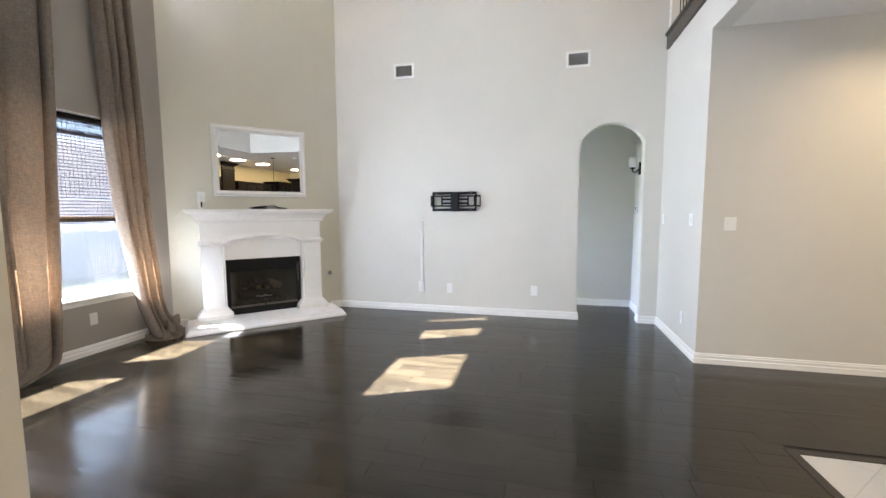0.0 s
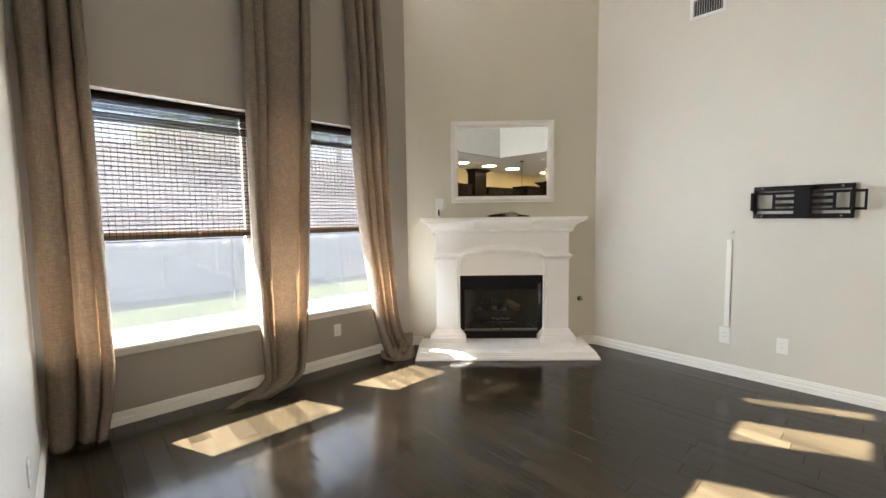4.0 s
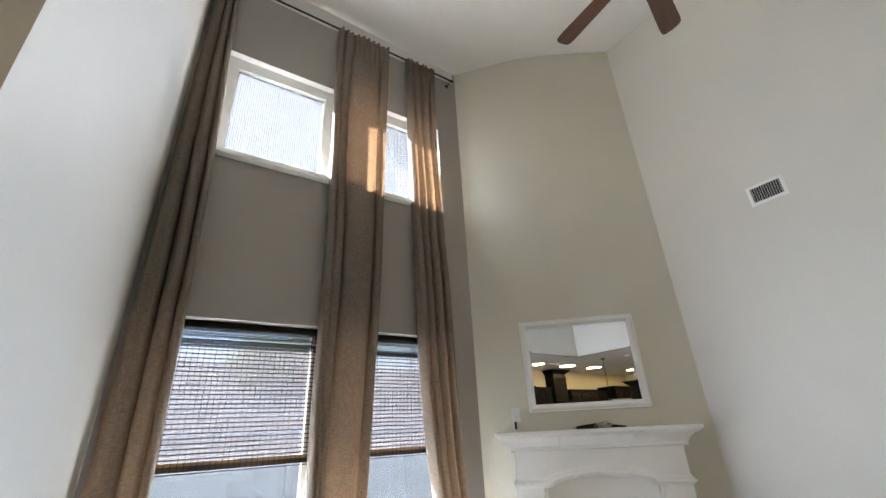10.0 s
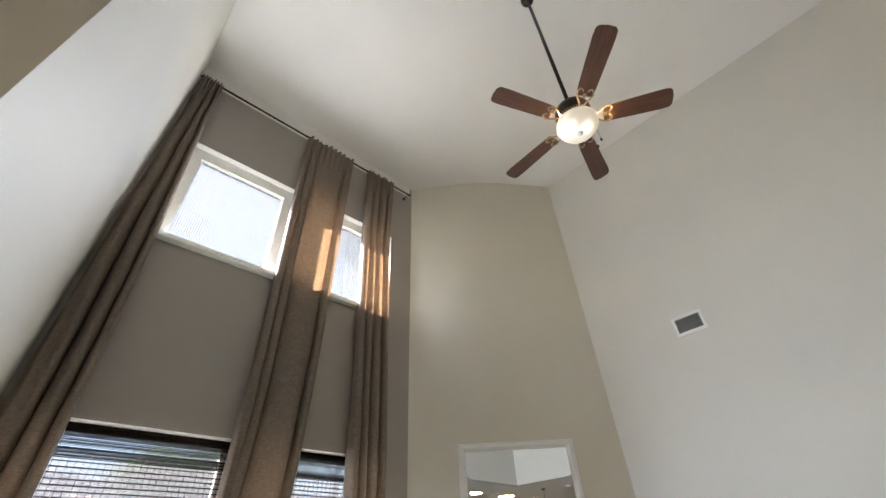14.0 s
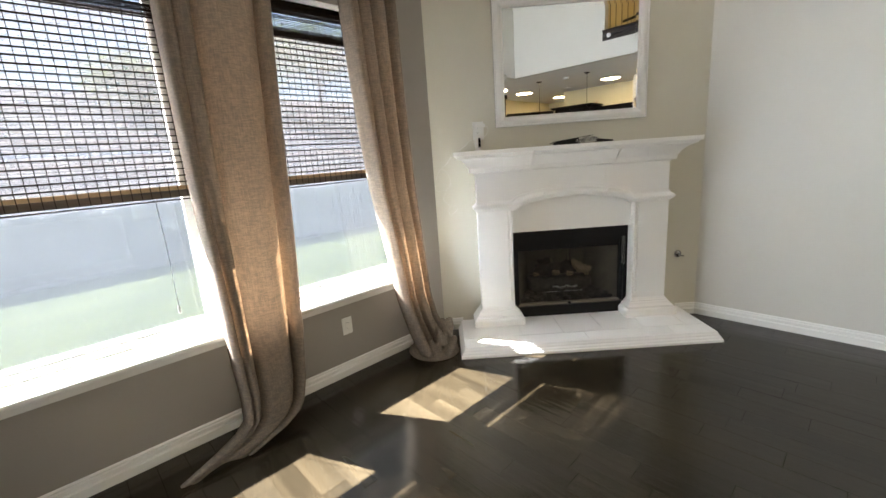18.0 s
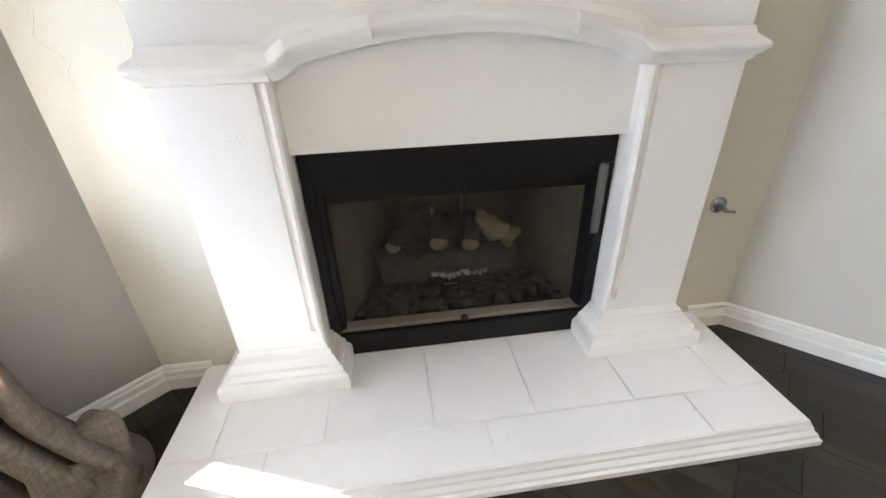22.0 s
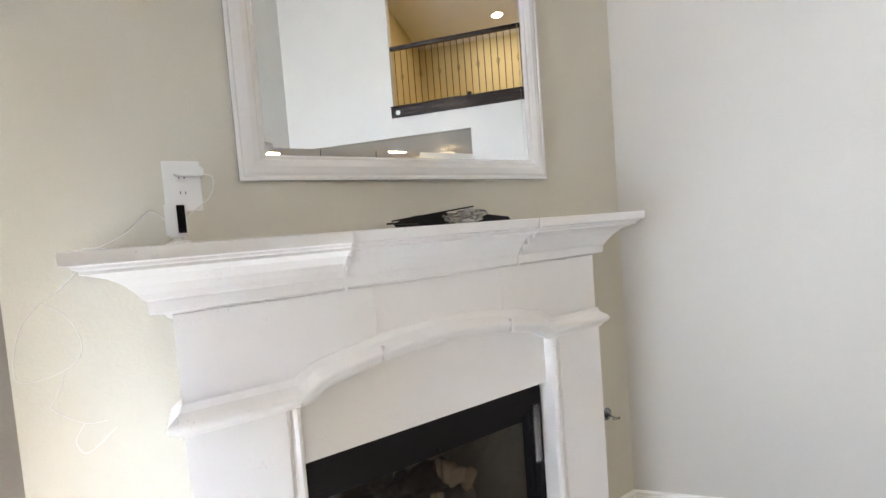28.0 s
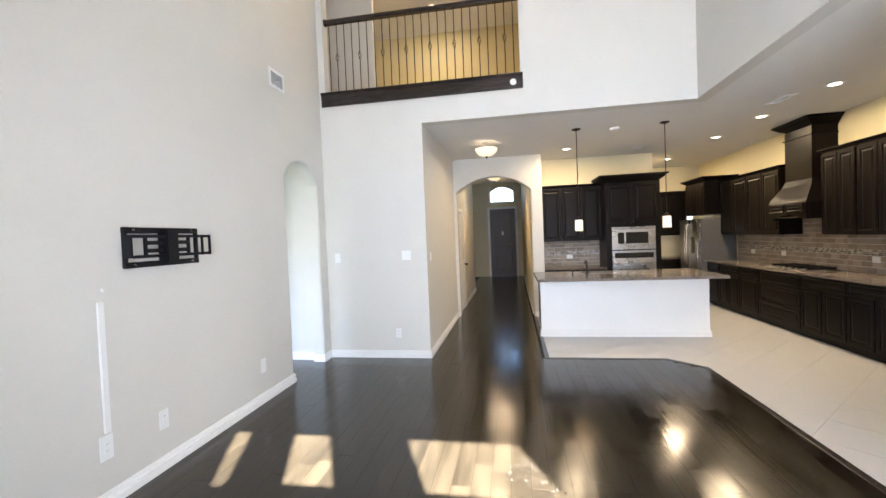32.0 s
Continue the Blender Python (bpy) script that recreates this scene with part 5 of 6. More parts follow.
lathe(bm, [(0.02, -0.19), (0.022, -0.20), (0.008, -0.215), (0.003, -0.222)], 14)
part("bowl_finial", bm, M_OPAL, fan, smooth=True)
for w in (-39, 33, 105, 177, 249):
    m = pose(0, 0, 0.0, 0, 0, w)
    bm = bmesh.new()
    slab(bm, [(0.21, -0.058), (0.29, -0.066), (0.63, -0.076), (0.685, -0.072), (0.704, -0.054), (0.711, 0.0), (0.704, 0.054), (0.685, 0.072), (0.63, 0.076), (0.29, 0.066), (0.21, 0.058)], -0.004, 0.004, flat)
    blade = part("blade", bm, M_BLADE, fan, bevel=0.0015, at=m @ pose(0, 0, -0.04, -12, 0, 0))
    bm = bmesh.new()
    for s in (1, -1):
        tube(bm, soft([(0.10, 0.012 * s, 0.0), (0.16, 0.02 * s, -0.02), (0.20, 0.045 * s, -0.014), (0.235, 0.06 * s, -0.008), (0.27, 0.04 * s, -0.007), (0.25, 0.015 * s, -0.007)]), 0.006, 6)
    box(bm, 0.2, 0.235, -0.012, 0.012, -0.009, -0.005)
    part("blade_iron", bm, M_BRASS, blade, "ornate bronze blade bracket")
for dx, ln in ((0.02, 0.11), (-0.02, 0.15)):
    bm = bmesh.new()
    tube(bm, [(dx + 0.07, 0.1, -0.06), (dx + 0.07, 0.1, -0.16 - ln)], 0.0012, 5)
    ball(bm, (dx + 0.07, 0.1, -0.17 - ln), 0.011, None, 2, 0, 0, (0.8, 0.8, 1.5))
    part("pull_chain", bm, M_IRON, fan, smooth=True)
for a in (0, 120, 240):
    bulb("fan_lamp", FX + 0.135 * math.cos(radians(a)), FY + 0.135 * math.sin(radians(a)), FZ - 0.07, 0.45, 0.012, (1.0, 0.72, 0.42))

# ---- balcony ----
bal = thing("balcony_railing", pose(XE, 0, 0), "dark wood balcony railing with iron balusters", "railing")
bm = bmesh.new()
slab(bm, [(0.0, 3.44), (-0.028, 3.44), (-0.03, 3.585), (-0.036, 3.592), (-0.036, 3.6), (-0.05, 3.604), (-0.05, 3.625), (T + 0.03, 3.625), (T + 0.03, 3.505), (0.0, 3.505)], BY0 - 0.03, YN - 0.04, lambda p, q, a: Vector((p, a, q)))
part("fascia", bm, M_TRIMW, bal)
bm = bmesh.new()
slab(bm, [(0.045, 4.585), (0.04, 4.60), (0.038, 4.625), (0.05, 4.645), (0.075, 4.652), (0.1, 4.645), (0.112, 4.625), (0.11, 4.60), (0.105, 4.585)], BY0 - 0.0, BY1 + 0.0, lambda p, q, a: Vector((p, a, q)))
rail = part("handrail", bm, M_TRIMW, bal)
bm = bmesh.new()
lathe(bm, [(0.05, 0), (0.05, 0.012), (0.042, 0.02)], 18, pose(0.075, BY1 - 0.001, 4.615, 90, 0, 0))
part("rosette", bm, M_TRIMW, rail)
bm = bmesh.new()
tube(bm, [(0.075, 0, 3.62), (0.075, 0, 4.59)], 0.0065, 6)
me_plain = mesh("baluster", bm, M_IRON)
bm = bmesh.new()
tube(bm, [(0.075, 0, 3.62), (0.075, 0, 4.07)], 0.0065, 6)
tube(bm, [(0.075, 0, 4.19), (0.075, 0, 4.59)], 0.0065, 6)
for k in range(4):
    tube(bm, [(0.075 + 0.024 * math.sin(math.pi * t / 8) * math.cos(k * math.pi / 2 + t * 0.35), 0.024 * math.sin(math.pi * t / 8) * math.sin(k * math.pi / 2 + t * 0.35), 4.07 + 0.12 * t / 8) for t in range(9)], 0.0038, 5)
me_knot = mesh("baluster", bm, M_IRON)
for k in range(24):
    o = new("baluster", me_knot if k % 3 == 1 else me_plain)
    o.parent, o.location = bal, (0, BY0 + 0.07 + k * (BY1 - BY0 - 0.13) / 23, 0)
sn = thing("round_sensor", pose(XE - 0.031, 3.37, 3.515), "round white sensor on the balcony trim", "sensor")
bm = bmesh.new()
lathe(bm, [(0.038, 0), (0.04, 0.008), (0.034, 0.016)], 24, pose(0, 0, 0, 0, -90, 0))
part("disc", bm, M_PLATE, sn, smooth=False)
# loft: a second stair rail, a door and its lamp
st = thing("stair_rail", pose(4.2, 3.6, 3.42), "dark wood stair rail with a newel post", "stair rail")
part("newel_post", boxes((-0.045, 0.045, 0.6, 0.69, 0, 1.02)), M_TRIMW, st, bevel=0.006)
bm = bmesh.new()
tube(bm, soft([(0, 0.64, 0.92), (0, 0.2, 0.95), (0, -0.4, 0.93), (0, -0.85, 0.88)]), 0.03, 8)
part("rail", bm, M_TRIMW, st, smooth=True)
for k in range(10):
    part("spindle", boxes((-0.007, 0.007, 0.5 - k * 0.13, 0.514 - k * 0.13, 0, 0.92)), M_IRON, st)
for x, y in ((4.9, 4.9), (3.4, 4.6)):
    c = thing("recessed_light", pose(x, y, 6.3), "lit recessed ceiling lamp upstairs", "ceiling lamp", "recessed lights")
    bm = bmesh.new()
    lathe(bm, [(0.075, -0.002), (0.075, -0.006), (0.01, -0.006)], 20)
    part("lens", bm, M_CAN, c)
    bm = bmesh.new()
    lathe(bm, [(0.078, 0), (0.1, -0.002), (0.1, -0.008), (0.078, -0.009)], 20, cap=False)
    part("trim_ring", bm, M_PLATE, c)
    downlight("loft_light", x, y, 6.28, 0.8)

# ---- passage beyond the arch ----
sc = thing("wall_sconce", pose(1.76, 6.62, 2.1), "bronze wall sconce with a white glass shade, unlit", "sconce")
part("backplate", boxes((-0.02, -0.001, -0.04, 0.04, -0.11, 0.06)), M_IRON, sc, bevel=0.004)
bm = bmesh.new()
tube(bm, soft([(-0.02, 0, -0.03), (-0.06, 0, -0.075), (-0.10, 0, -0.07), (-0.105, 0, -0.03)]), 0.008, 8)
lathe(bm, [(0.03, -0.03), (0.032, -0.012), (0.02, -0.01)], 16, pose(-0.105, 0, 0))
part("arm", bm, M_IRON, sc, smooth=True)
bm = bmesh.new()
lathe(bm, [(0.045, -0.012), (0.052, 0.0), (0.052, 0.13), (0.049, 0.13), (0.049, 0.005)], 24, pose(-0.105, 0, 0))
part("shade", bm, M_OPAL, sc, smooth=True)
th = thing("thermostat", pose(1.76, 6.72, 1.5), "small white thermostat with a dark screen", "thermostat")
part("case", boxes((-0.02, -0.001, -0.035, 0.035, -0.055, 0.055)), M_PLATE, th, bevel=0.004)
part("screen", boxes((-0.0215, -0.0202, -0.02, 0.02, -0.01, 0.03)), M_GLASSBK, th)
vent(pose(1.3, 6.6, 2.799, 90, 0, 0), 0.35, 0.2, "white ceiling vent in the passage")


# ---- kitchen ----
def raised_door(parent, name, x0, x1, z0, z1, y, m=M_CAB):
    """A cabinet front with a frame and a raised panel, facing +y at y."""
    d = part(name, boxes((x0, x1, y, y + 0.012, z0, z1)), m, parent)
    f = 0.055 if min(x1 - x0, z1 - z0) > 0.22 else 0.03
    bm = bmesh.new()
    sweep(bm, [(x0, z0), (x1, z0), (x1, z1), (x0, z1)], [(0, 0.0121), (0, 0.020), (-0.004, 0.022), (-(f - 0.012), 0.022), (-(f - 0.004), 0.018), (-f, 0.0121)], lambda p, q, a: Vector((p, y + a, q)), True)
    part("frame", bm, m, d)
    if x1 - x0 > 2 * f + 0.05 and z1 - z0 > 2 * f + 0.05:
        g = f + 0.008
        bm = bmesh.new()
        sweep(bm, [(x0 + g, z0 + g), (x1 - g, z0 + g), (x1 - g, z1 - g), (x0 + g, z1 - g)], [(0, 0.0121), (-0.02, 0.019), (-0.028, 0.0195)], lambda p, q, a: Vector((p, y + a, q)), True)
        box(bm, x0 + g + 0.028, x1 - g - 0.028, y + 0.012, y + 0.0195, z0 + g + 0.028, z1 - g - 0.028)
        part("raised_panel", bm, m, d)
    return d


def base_unit(m, w, fronts, depth=0.6, label="espresso base cabinet under the stone counter"):
    """fronts: rows of (kind, z from, z to, number side by side). Built facing +y, back at y = 0, x from 0 to w."""
    c = thing("base_cabinet", m, label, "cabinet", "kitchen base cabinets")
    part("body", boxes((0.001, w - 0.001, 0.002, depth - 0.022, 0.1, 0.88)), M_CAB, c)
    part("toe_kick", boxes((0.001, w - 0.001, 0.05, depth - 0.09, 0.001, 0.1)), M_CAB, c)
    for kind, z0, z1, n in fronts:
        for k in range(n):
            raised_door(c, kind, w * k / n + 0.008, w * (k + 1) / n - 0.008, z0, z1, depth - 0.021)
    return c


DOORS = (("drawer", 0.72, 0.865, 1), ("door", 0.12, 0.705, 2))
DOOR1 = (("drawer", 0.72, 0.865, 1), ("door", 0.12, 0.705, 1))
DRAWERS = (("drawer", 0.66, 0.865, 1), ("drawer", 0.40, 0.645, 1), ("drawer", 0.12, 0.385, 1))
for x0, x1, f in ((5.35, 5.83, DOOR1), (4.62, 5.35, DOORS), (4.05, 4.62, DOOR1), (3.05, 4.05, DRAWERS), (2.25, 3.05, DOORS), (1.45, 2.25, DOORS), (0.65, 1.45, DOORS)):
    base_unit(pose(x0, KS, 0), x1 - x0, f)


def crown(bm, pts, z, o=0.07, h=0.09):
    sweep(bm, pts, [(0, z), (-0.012, z), (-0.014, z + h * 0.2), (-o * 0.45, z + h * 0.5), (-o * 0.85, z + h * 0.8), (-o, z + h * 0.85), (-o, z + h), (0.02, z + h)])


def upper_unit(m, w, n, z0=1.43, z1=2.5, depth=0.33, label="espresso wall cabinet with raised panel doors", h=0.06, o=0.04):
    c = thing("wall_cabinet", m, label, "cabinet", "kitchen wall cabinets")
    part("body", boxes((0.001, w - 0.001, 0.002, depth - 0.022, z0, z1)), M_CAB, c)
    for k in range(n):
        raised_door(c, "door", w * k / n + 0.006, w * (k + 1) / n - 0.006, z0 + 0.01, z1 - 0.03, depth - 0.021)
    bm = bmesh.new()
    crown(bm, [(w, 0.003), (w, depth - 0.02), (0, depth - 0.02), (0, 0.003)], z1 - 0.02, -o, h)
    part("crown", bm, M_CAB, c)
    return c


for x0, x1 in ((3.95, 4.88), (4.88, 5.83)):
    upper_unit(pose(x0, KS, 0), x1 - x0, 2)
for x0, x1 in ((2.47, 3.05), (1.85, 2.45), (1.23, 1.83), (0.6, 1.21)):
    upper_unit(pose(x0, KS, 0), x1 - x0, 2, 1.43, 2.55)
upper_unit(pose(5.86, KS, 0), 0.92, 2, 1.86, 2.55, 0.62, "deep espresso cabinet above the refrigerator", 0.11, 0.09)

ct = thing("counter_south", pose(0, 0, 0), "speckled brown granite counter along the wall", "countertop")
part("slab", boxes((0.65, 5.84, KS + 0.002, KS + 0.635, 0.881, 0.921)), M_GRAN, ct, bevel=0.006)


BRICKS = {}


def brick(parent, a, b, z0, z1):
    """One stone brick; alike sizes share one mesh."""
    key = (round(b - a, 3), round(z1 - z0, 3))
    if key not in BRICKS:
        BRICKS[key] = mesh("brick", boxes((0, key[0], -0.0005, 0.008, 0, key[1])), M_SPLASH, 0.0016)
    o = new("brick", BRICKS[key])
    o.parent, o.location = parent, (a, 0, z0)


def splash(parent, bm2, bm3, x0, x1, z0, z1, rng):
    """Running-bond bricks with one band of small mosaic."""
    z = z0
    row = 0
    while z < z1 - 0.02:
        band = abs(z - 1.16) < 0.035
        h = 0.072
        if band:
            for r in range(3):
                x = x0
                while x < x1:
                    w = rng.uniform(0.02, 0.055)
                    box(bm2, x, min(x + w - 0.003, x1), -0.0005, 0.009, z + r * 0.024, z + r * 0.024 + 0.021)
                    x += w
        else:
            x = x0 - (0.075 if row % 2 else 0)
            while x < x1:
                a, b = max(x, x0), min(x + 0.146, x1)
                if b - a > 0.01:
                    brick(parent, a, b, z, min(z + h - 0.004, z1))
                x += 0.15
        z += 0.075 if not band else 0.073
        row += 1
    box(bm3, x0, x1, -0.001, 0.004, z0, z1)


def backsplash(m, spans, label):
    s = thing("backsplash", m, label, "backsplash")
    rng = random.Random(12)
    b, c = bmesh.new(), bmesh.new()
    for r in spans:
        splash(s, b, c, *r, rng)
    tagged(part("mosaic_band", b, M_MOSAIC, s), kind="stuff")
    part("grout", c, M_GROUT, s)
    return s


backsplash(pose(0, KS + 0.0035, 0), [(0.65, 3.06, 0.924, 1.428), (3.06, 3.94, 0.924, 1.75), (3.94, 5.83, 0.924, 1.428)], "tumbled tan stone brick backsplash with a mosaic band")
hd = thing("range_hood", pose(3.5, KS, 0), "dark wood range hood with a tall chimney", "range hood")
bm = bmesh.new()
slab(bm, [(0.002, 1.9), (0.50, 1.9), (0.48, 1.95), (0.36, 2.15), (0.33, 2.24), (0.002, 2.24)], -0.43, 0.43, lambda p, q, a: Vector((a, p, q)))
for v in bm.verts:
    if v.co.z > 1.92:
        v.co.x *= 1 - 0.32 * min(1, (v.co.z - 1.92) / 0.3)
part("sloped_body", bm, M_CAB, hd)
bm = bmesh.new()
slab(bm, [(-0.44, 1.66), (-0.36, 1.66)] + [(-0.36 + 0.72 * k / 12, 1.66 + 0.07 * math.sin(math.pi * k / 12)) for k in range(1, 12)] + [(0.36, 1.66), (0.44, 1.66), (0.44, 1.9), (-0.44, 1.9)], 0.47, 0.505, upright_y)
apron = part("apron", bm, M_CAB, hd)
for x in (-0.21, 0.21):
    raised_door(hd, "panel", x - 0.19, x + 0.19, 1.76, 1.88, 0.505)
for s in (-1, 1):
    part("side", boxes((s * 0.44 - 0.012, s * 0.44 + 0.012, 0.002, 0.47, 1.66, 1.9)), M_CAB, hd)
part("liner", boxes((-0.42, 0.42, 0.02, 0.46, 1.69, 1.70)), M_STEEL, hd)
part("chimney", boxes((-0.29, 0.29, 0.002, 0.33, 2.24, 2.98)), M_CAB, hd)
bm = bmesh.new()
crown(bm, [(0.29, 0.003), (0.29, 0.33), (-0.29, 0.33), (-0.29, 0.003)], 2.96, -0.12, 0.145)
part("crown", bm, M_CAB, hd)
bm = bmesh.new()
crown(bm, [(0.293, 0.003), (0.293, 0.333), (-0.293, 0.333), (-0.293, 0.003)], 2.84, -0.02, 0.03)
part("collar", bm, M_CAB, hd)
ck = thing("cooktop", pose(3.5, KS + 0.33, 0.922), "stainless gas cooktop with black grates", "cooktop")
part("pan", boxes((-0.43, 0.43, -0.25, 0.25, 0, 0.012)), M_STEEL, ck, bevel=0.004)
for x in (-0.28, 0.0, 0.28):
    bm = boxes((x - 0.125, x - 0.113, -0.21, 0.15, 0.012, 0.05), (x + 0.113, x + 0.125, -0.21, 0.15, 0.012, 0.05), (x - 0.125, x + 0.125, -0.036, -0.024, 0.038, 0.05), (x - 0.006, x + 0.006, -0.21, 0.15, 0.038, 0.05))
    part("grate", bm, M_BLACK, ck)
for k in range(5):
    bm = bmesh.new()
    lathe(bm, [(0.022, 0.012), (0.02, 0.035), (0.012, 0.038)], 14, pose(-0.28 + 0.14 * k, 0.21, 0))
    part("knob", bm, M_STEEL, ck, smooth=True)
fr = thing("refrigerator", pose(5.87, KS, 0), "stainless french door refrigerator with dark sides", "refrigerator")
part("body", boxes((0.0, 0.9, 0.02, 0.68, 0.02, 1.78)), M_FRSIDE, fr, bevel=0.006)
for x0, x1 in ((0.003, 0.447), (0.453, 0.897)):
    d = part("door", boxes((x0, x1, 0.685, 0.76, 0.70, 1.775)), M_STEEL, fr, bevel=0.01)
    hx = 0.40 if x0 < 0.1 else 0.50
    bm = bmesh.new()
    tube(bm, soft([(hx, 0.76, 0.80), (hx, 0.80, 0.84), (hx, 0.815, 1.2), (hx, 0.80, 1.62), (hx, 0.76, 1.66)]), 0.012, 8)
    part("handle", bm, M_CHROME, d, smooth=True)
part("freezer_drawer", boxes((0.003, 0.897, 0.685, 0.76, 0.06, 0.69)), M_STEEL, fr, bevel=0.01)
part("dispenser", boxes((0.12, 0.30, 0.7605, 0.763, 1.05, 1.40)), M_GLASSBK, fr)

# oven wall
EASTK = Matrix.Translation((KE, 0, 0)) @ pose(0, 0, 0, 0, 0, 90)
tw_ = thing("oven_tower", EASTK @ pose(0.75, 0, 0), "tall espresso cabinet with built-in microwave and oven", "cabinet")
W_ = 0.96
part("body", boxes((0.001, W_ - 0.001, 0.002, 0.66, 0.1, 2.5)), M_CAB, tw_)
part("toe_kick", boxes((0.001, W_ - 0.001, 0.02, 0.6, 0.001, 0.1)), M_CAB, tw_)
for a, b in ((0.03, W_ / 2 - 0.004), (W_ / 2 + 0.004, W_ - 0.03)):
    raised_door(tw_, "door", a, b, 1.74, 2.46, 0.661)
bm = bmesh.new()
crown(bm, [(W_, 0.003), (W_, 0.66), (0, 0.66), (0, 0.003)], 2.47, -0.12, 0.16)
part("crown", bm, M_CAB, tw_)
raised_door(tw_, "drawer", 0.03, W_ - 0.03, 0.13, 0.42, 0.661)
mw = thing("microwave", EASTK @ pose(0.75 + W_ / 2, 0.661, 1.24), "stainless built-in microwave with a dark window", "microwave")
part("trim", boxes((-0.38, 0.38, 0.0, 0.02, 0, 0.42)), M_STEEL, mw, bevel=0.003)
part("door", boxes((-0.30, 0.30, 0.02, 0.032, 0.07, 0.36)), M_STEEL, mw, bevel=0.003)
part("window", boxes((-0.25, 0.14, 0.0325, 0.034, 0.11, 0.32)), M_GLASSBK, mw)
part("control_panel", boxes((0.17, 0.28, 0.0325, 0.034, 0.11, 0.32)), M_GLASSBK, mw)
for k in range(6):
    part("grille_bar", boxes((-0.36, 0.36, 0.0205, 0.024, 0.375 + 0.006 * k, 0.378 + 0.006 * k)), M_FRSIDE, mw)
ov = thing("wall_oven", EASTK @ pose(0.75 + W_ / 2, 0.661, 0.46), "stainless built-in wall oven", "oven")
part("face", boxes((-0.38, 0.38, 0.0, 0.02, 0, 0.76)), M_STEEL, ov, bevel=0.003)
part("control_panel", boxes((-0.34, 0.34, 0.0205, 0.024, 0.62, 0.72)), M_GLASSBK, ov)
part("door", boxes((-0.37, 0.37, 0.02, 0.05, 0.02, 0.58)), M_STEEL, ov, bevel=0.006)
part("window", boxes((-0.26, 0.26, 0.0505, 0.052, 0.1, 0.42)), M_GLASSBK, ov)
bm = bmesh.new()
tube(bm, [(-0.32, 0.085, 0.53), (0.32, 0.085, 0.53)], 0.012, 10)
tube(bm, [(-0.3, 0.05, 0.53), (-0.3, 0.085, 0.53)], 0.008, 8)
tube(bm, [(0.3, 0.05, 0.53), (0.3, 0.085, 0.53)], 0.008, 8)
part("handle", bm, M_STEEL, ov, smooth=True)
for k, (y0, y1) in enumerate(((1.71, 2.28), (2.28, 2.86))):
    base_unit(EASTK @ pose(y0, 0, 0), y1 - y0, DOORS)
upper_unit(EASTK @ pose(1.71, 0, 0), 0.77, 2)
upper_unit(EASTK @ pose(2.48, 0, 0), 0.38, 1)
c2 = thing("counter_east", EASTK, "speckled brown granite counter beside the ovens", "countertop")
part("slab", boxes((1.712, 2.86, 0.002, 0.635, 0.881, 0.921)), M_GRAN, c2, bevel=0.006)
backsplash(EASTK @ pose(0, 0.0035, 0), [(1.712, 2.86, 0.924, 1.428)], "grey-tan stone backsplash with a mosaic band by the ovens")
plate(EASTK @ pose(2.3, 0.012, 1.1) @ pose(0, 0, 0, 0, 0, 180), 0.12, 0.08, "white outlet plate on the backsplash")
for x in (1.3, 2.6, 4.4, 5.3):
    plate(pose(x, KS + 0.012, 1.1, 0, 0, 180), 0.12, 0.08, "white outlet plate on the stone backsplash")
# alcove beyond the refrigerator
ALC = Matrix.Translation((7.6, 0, 0)) @ pose(0, 0, 0, 0, 0, 90)
base_unit(ALC @ pose(-0.70, 0, 0), 1.30, DOORS)
upper_unit(ALC @ pose(-0.70, 0, 0), 1.30, 2, 1.43, 2.45)
c3 = thing("counter_alcove", ALC, "dark granite counter in the kitchen corner", "countertop")
part("slab", boxes((-0.70, 0.61, 0.002, 0.63, 0.881, 0.921)), M_GRAN, c3, bevel=0.006)
kw = thing("window_5", pose(7.6, 0, 0), "small white framed kitchen window", "window", kind="structure")
for r in ((-1.02, -0.98, 1.5, 2.2), (-0.68, -0.64, 1.5, 2.2), (-0.98, -0.68, 2.16, 2.2), (-0.98, -0.68, 1.5, 1.54)):
    part("frame_bar", boxes((0.05, 0.1, *r)), M_WHITE, kw)
g = part("pane", boxes((0.07, 0.075, -0.98, -0.68, 1.54, 2.16)), M_DAY, kw)
g.visible_shadow = False

# island
isl = thing("kitchen_island", pose(0, 0, 0), "white kitchen island with a granite top", "island")
part("panel", boxes((3.068, 3.2, 0.655, 3.05, 0.0, 0.88)), M_WHITE, isl)
part("cabinet_body", boxes((3.2, 3.93, 0.70, 3.0, 0.1, 0.88)), M_CAB, isl)
part("toe_kick", boxes((3.2, 3.86, 0.72, 2.98, 0.001, 0.1)), M_CAB, isl)
bm = bmesh.new()
sweep(bm, [(3.2, 0.655), (3.068, 0.655), (3.068, 3.05), (3.2, 3.05)][::-1], BASE)
part("base_trim", bm, M_WHITE, isl)
part("end_panel", boxes((3.2, 3.93, 3.002, 3.03, 0.05, 0.88)), M_CAB, isl)
for k in range(3):
    for a, b in ((0.72, 0.865), (0.12, 0.705)):
        y0 = 0.72 + k * 0.76
        part("door", boxes((3.931, 3.95, y0 + 0.01, y0 + 0.75, a, b)), M_CAB, isl, bevel=0.004)
top = thing("island_countertop", pose(0, 0, 0), "polished brown granite island top", "countertop")
part("slab", boxes((2.75, 3.97, 0.52, 3.11, 0.881, 0.923)), M_GRAN, top, bevel=0.008)
sk = thing("kitchen_sink", pose(3.62, 2.2, 0.923), "stainless undermount sink in the island", "sink")
bm = bmesh.new()
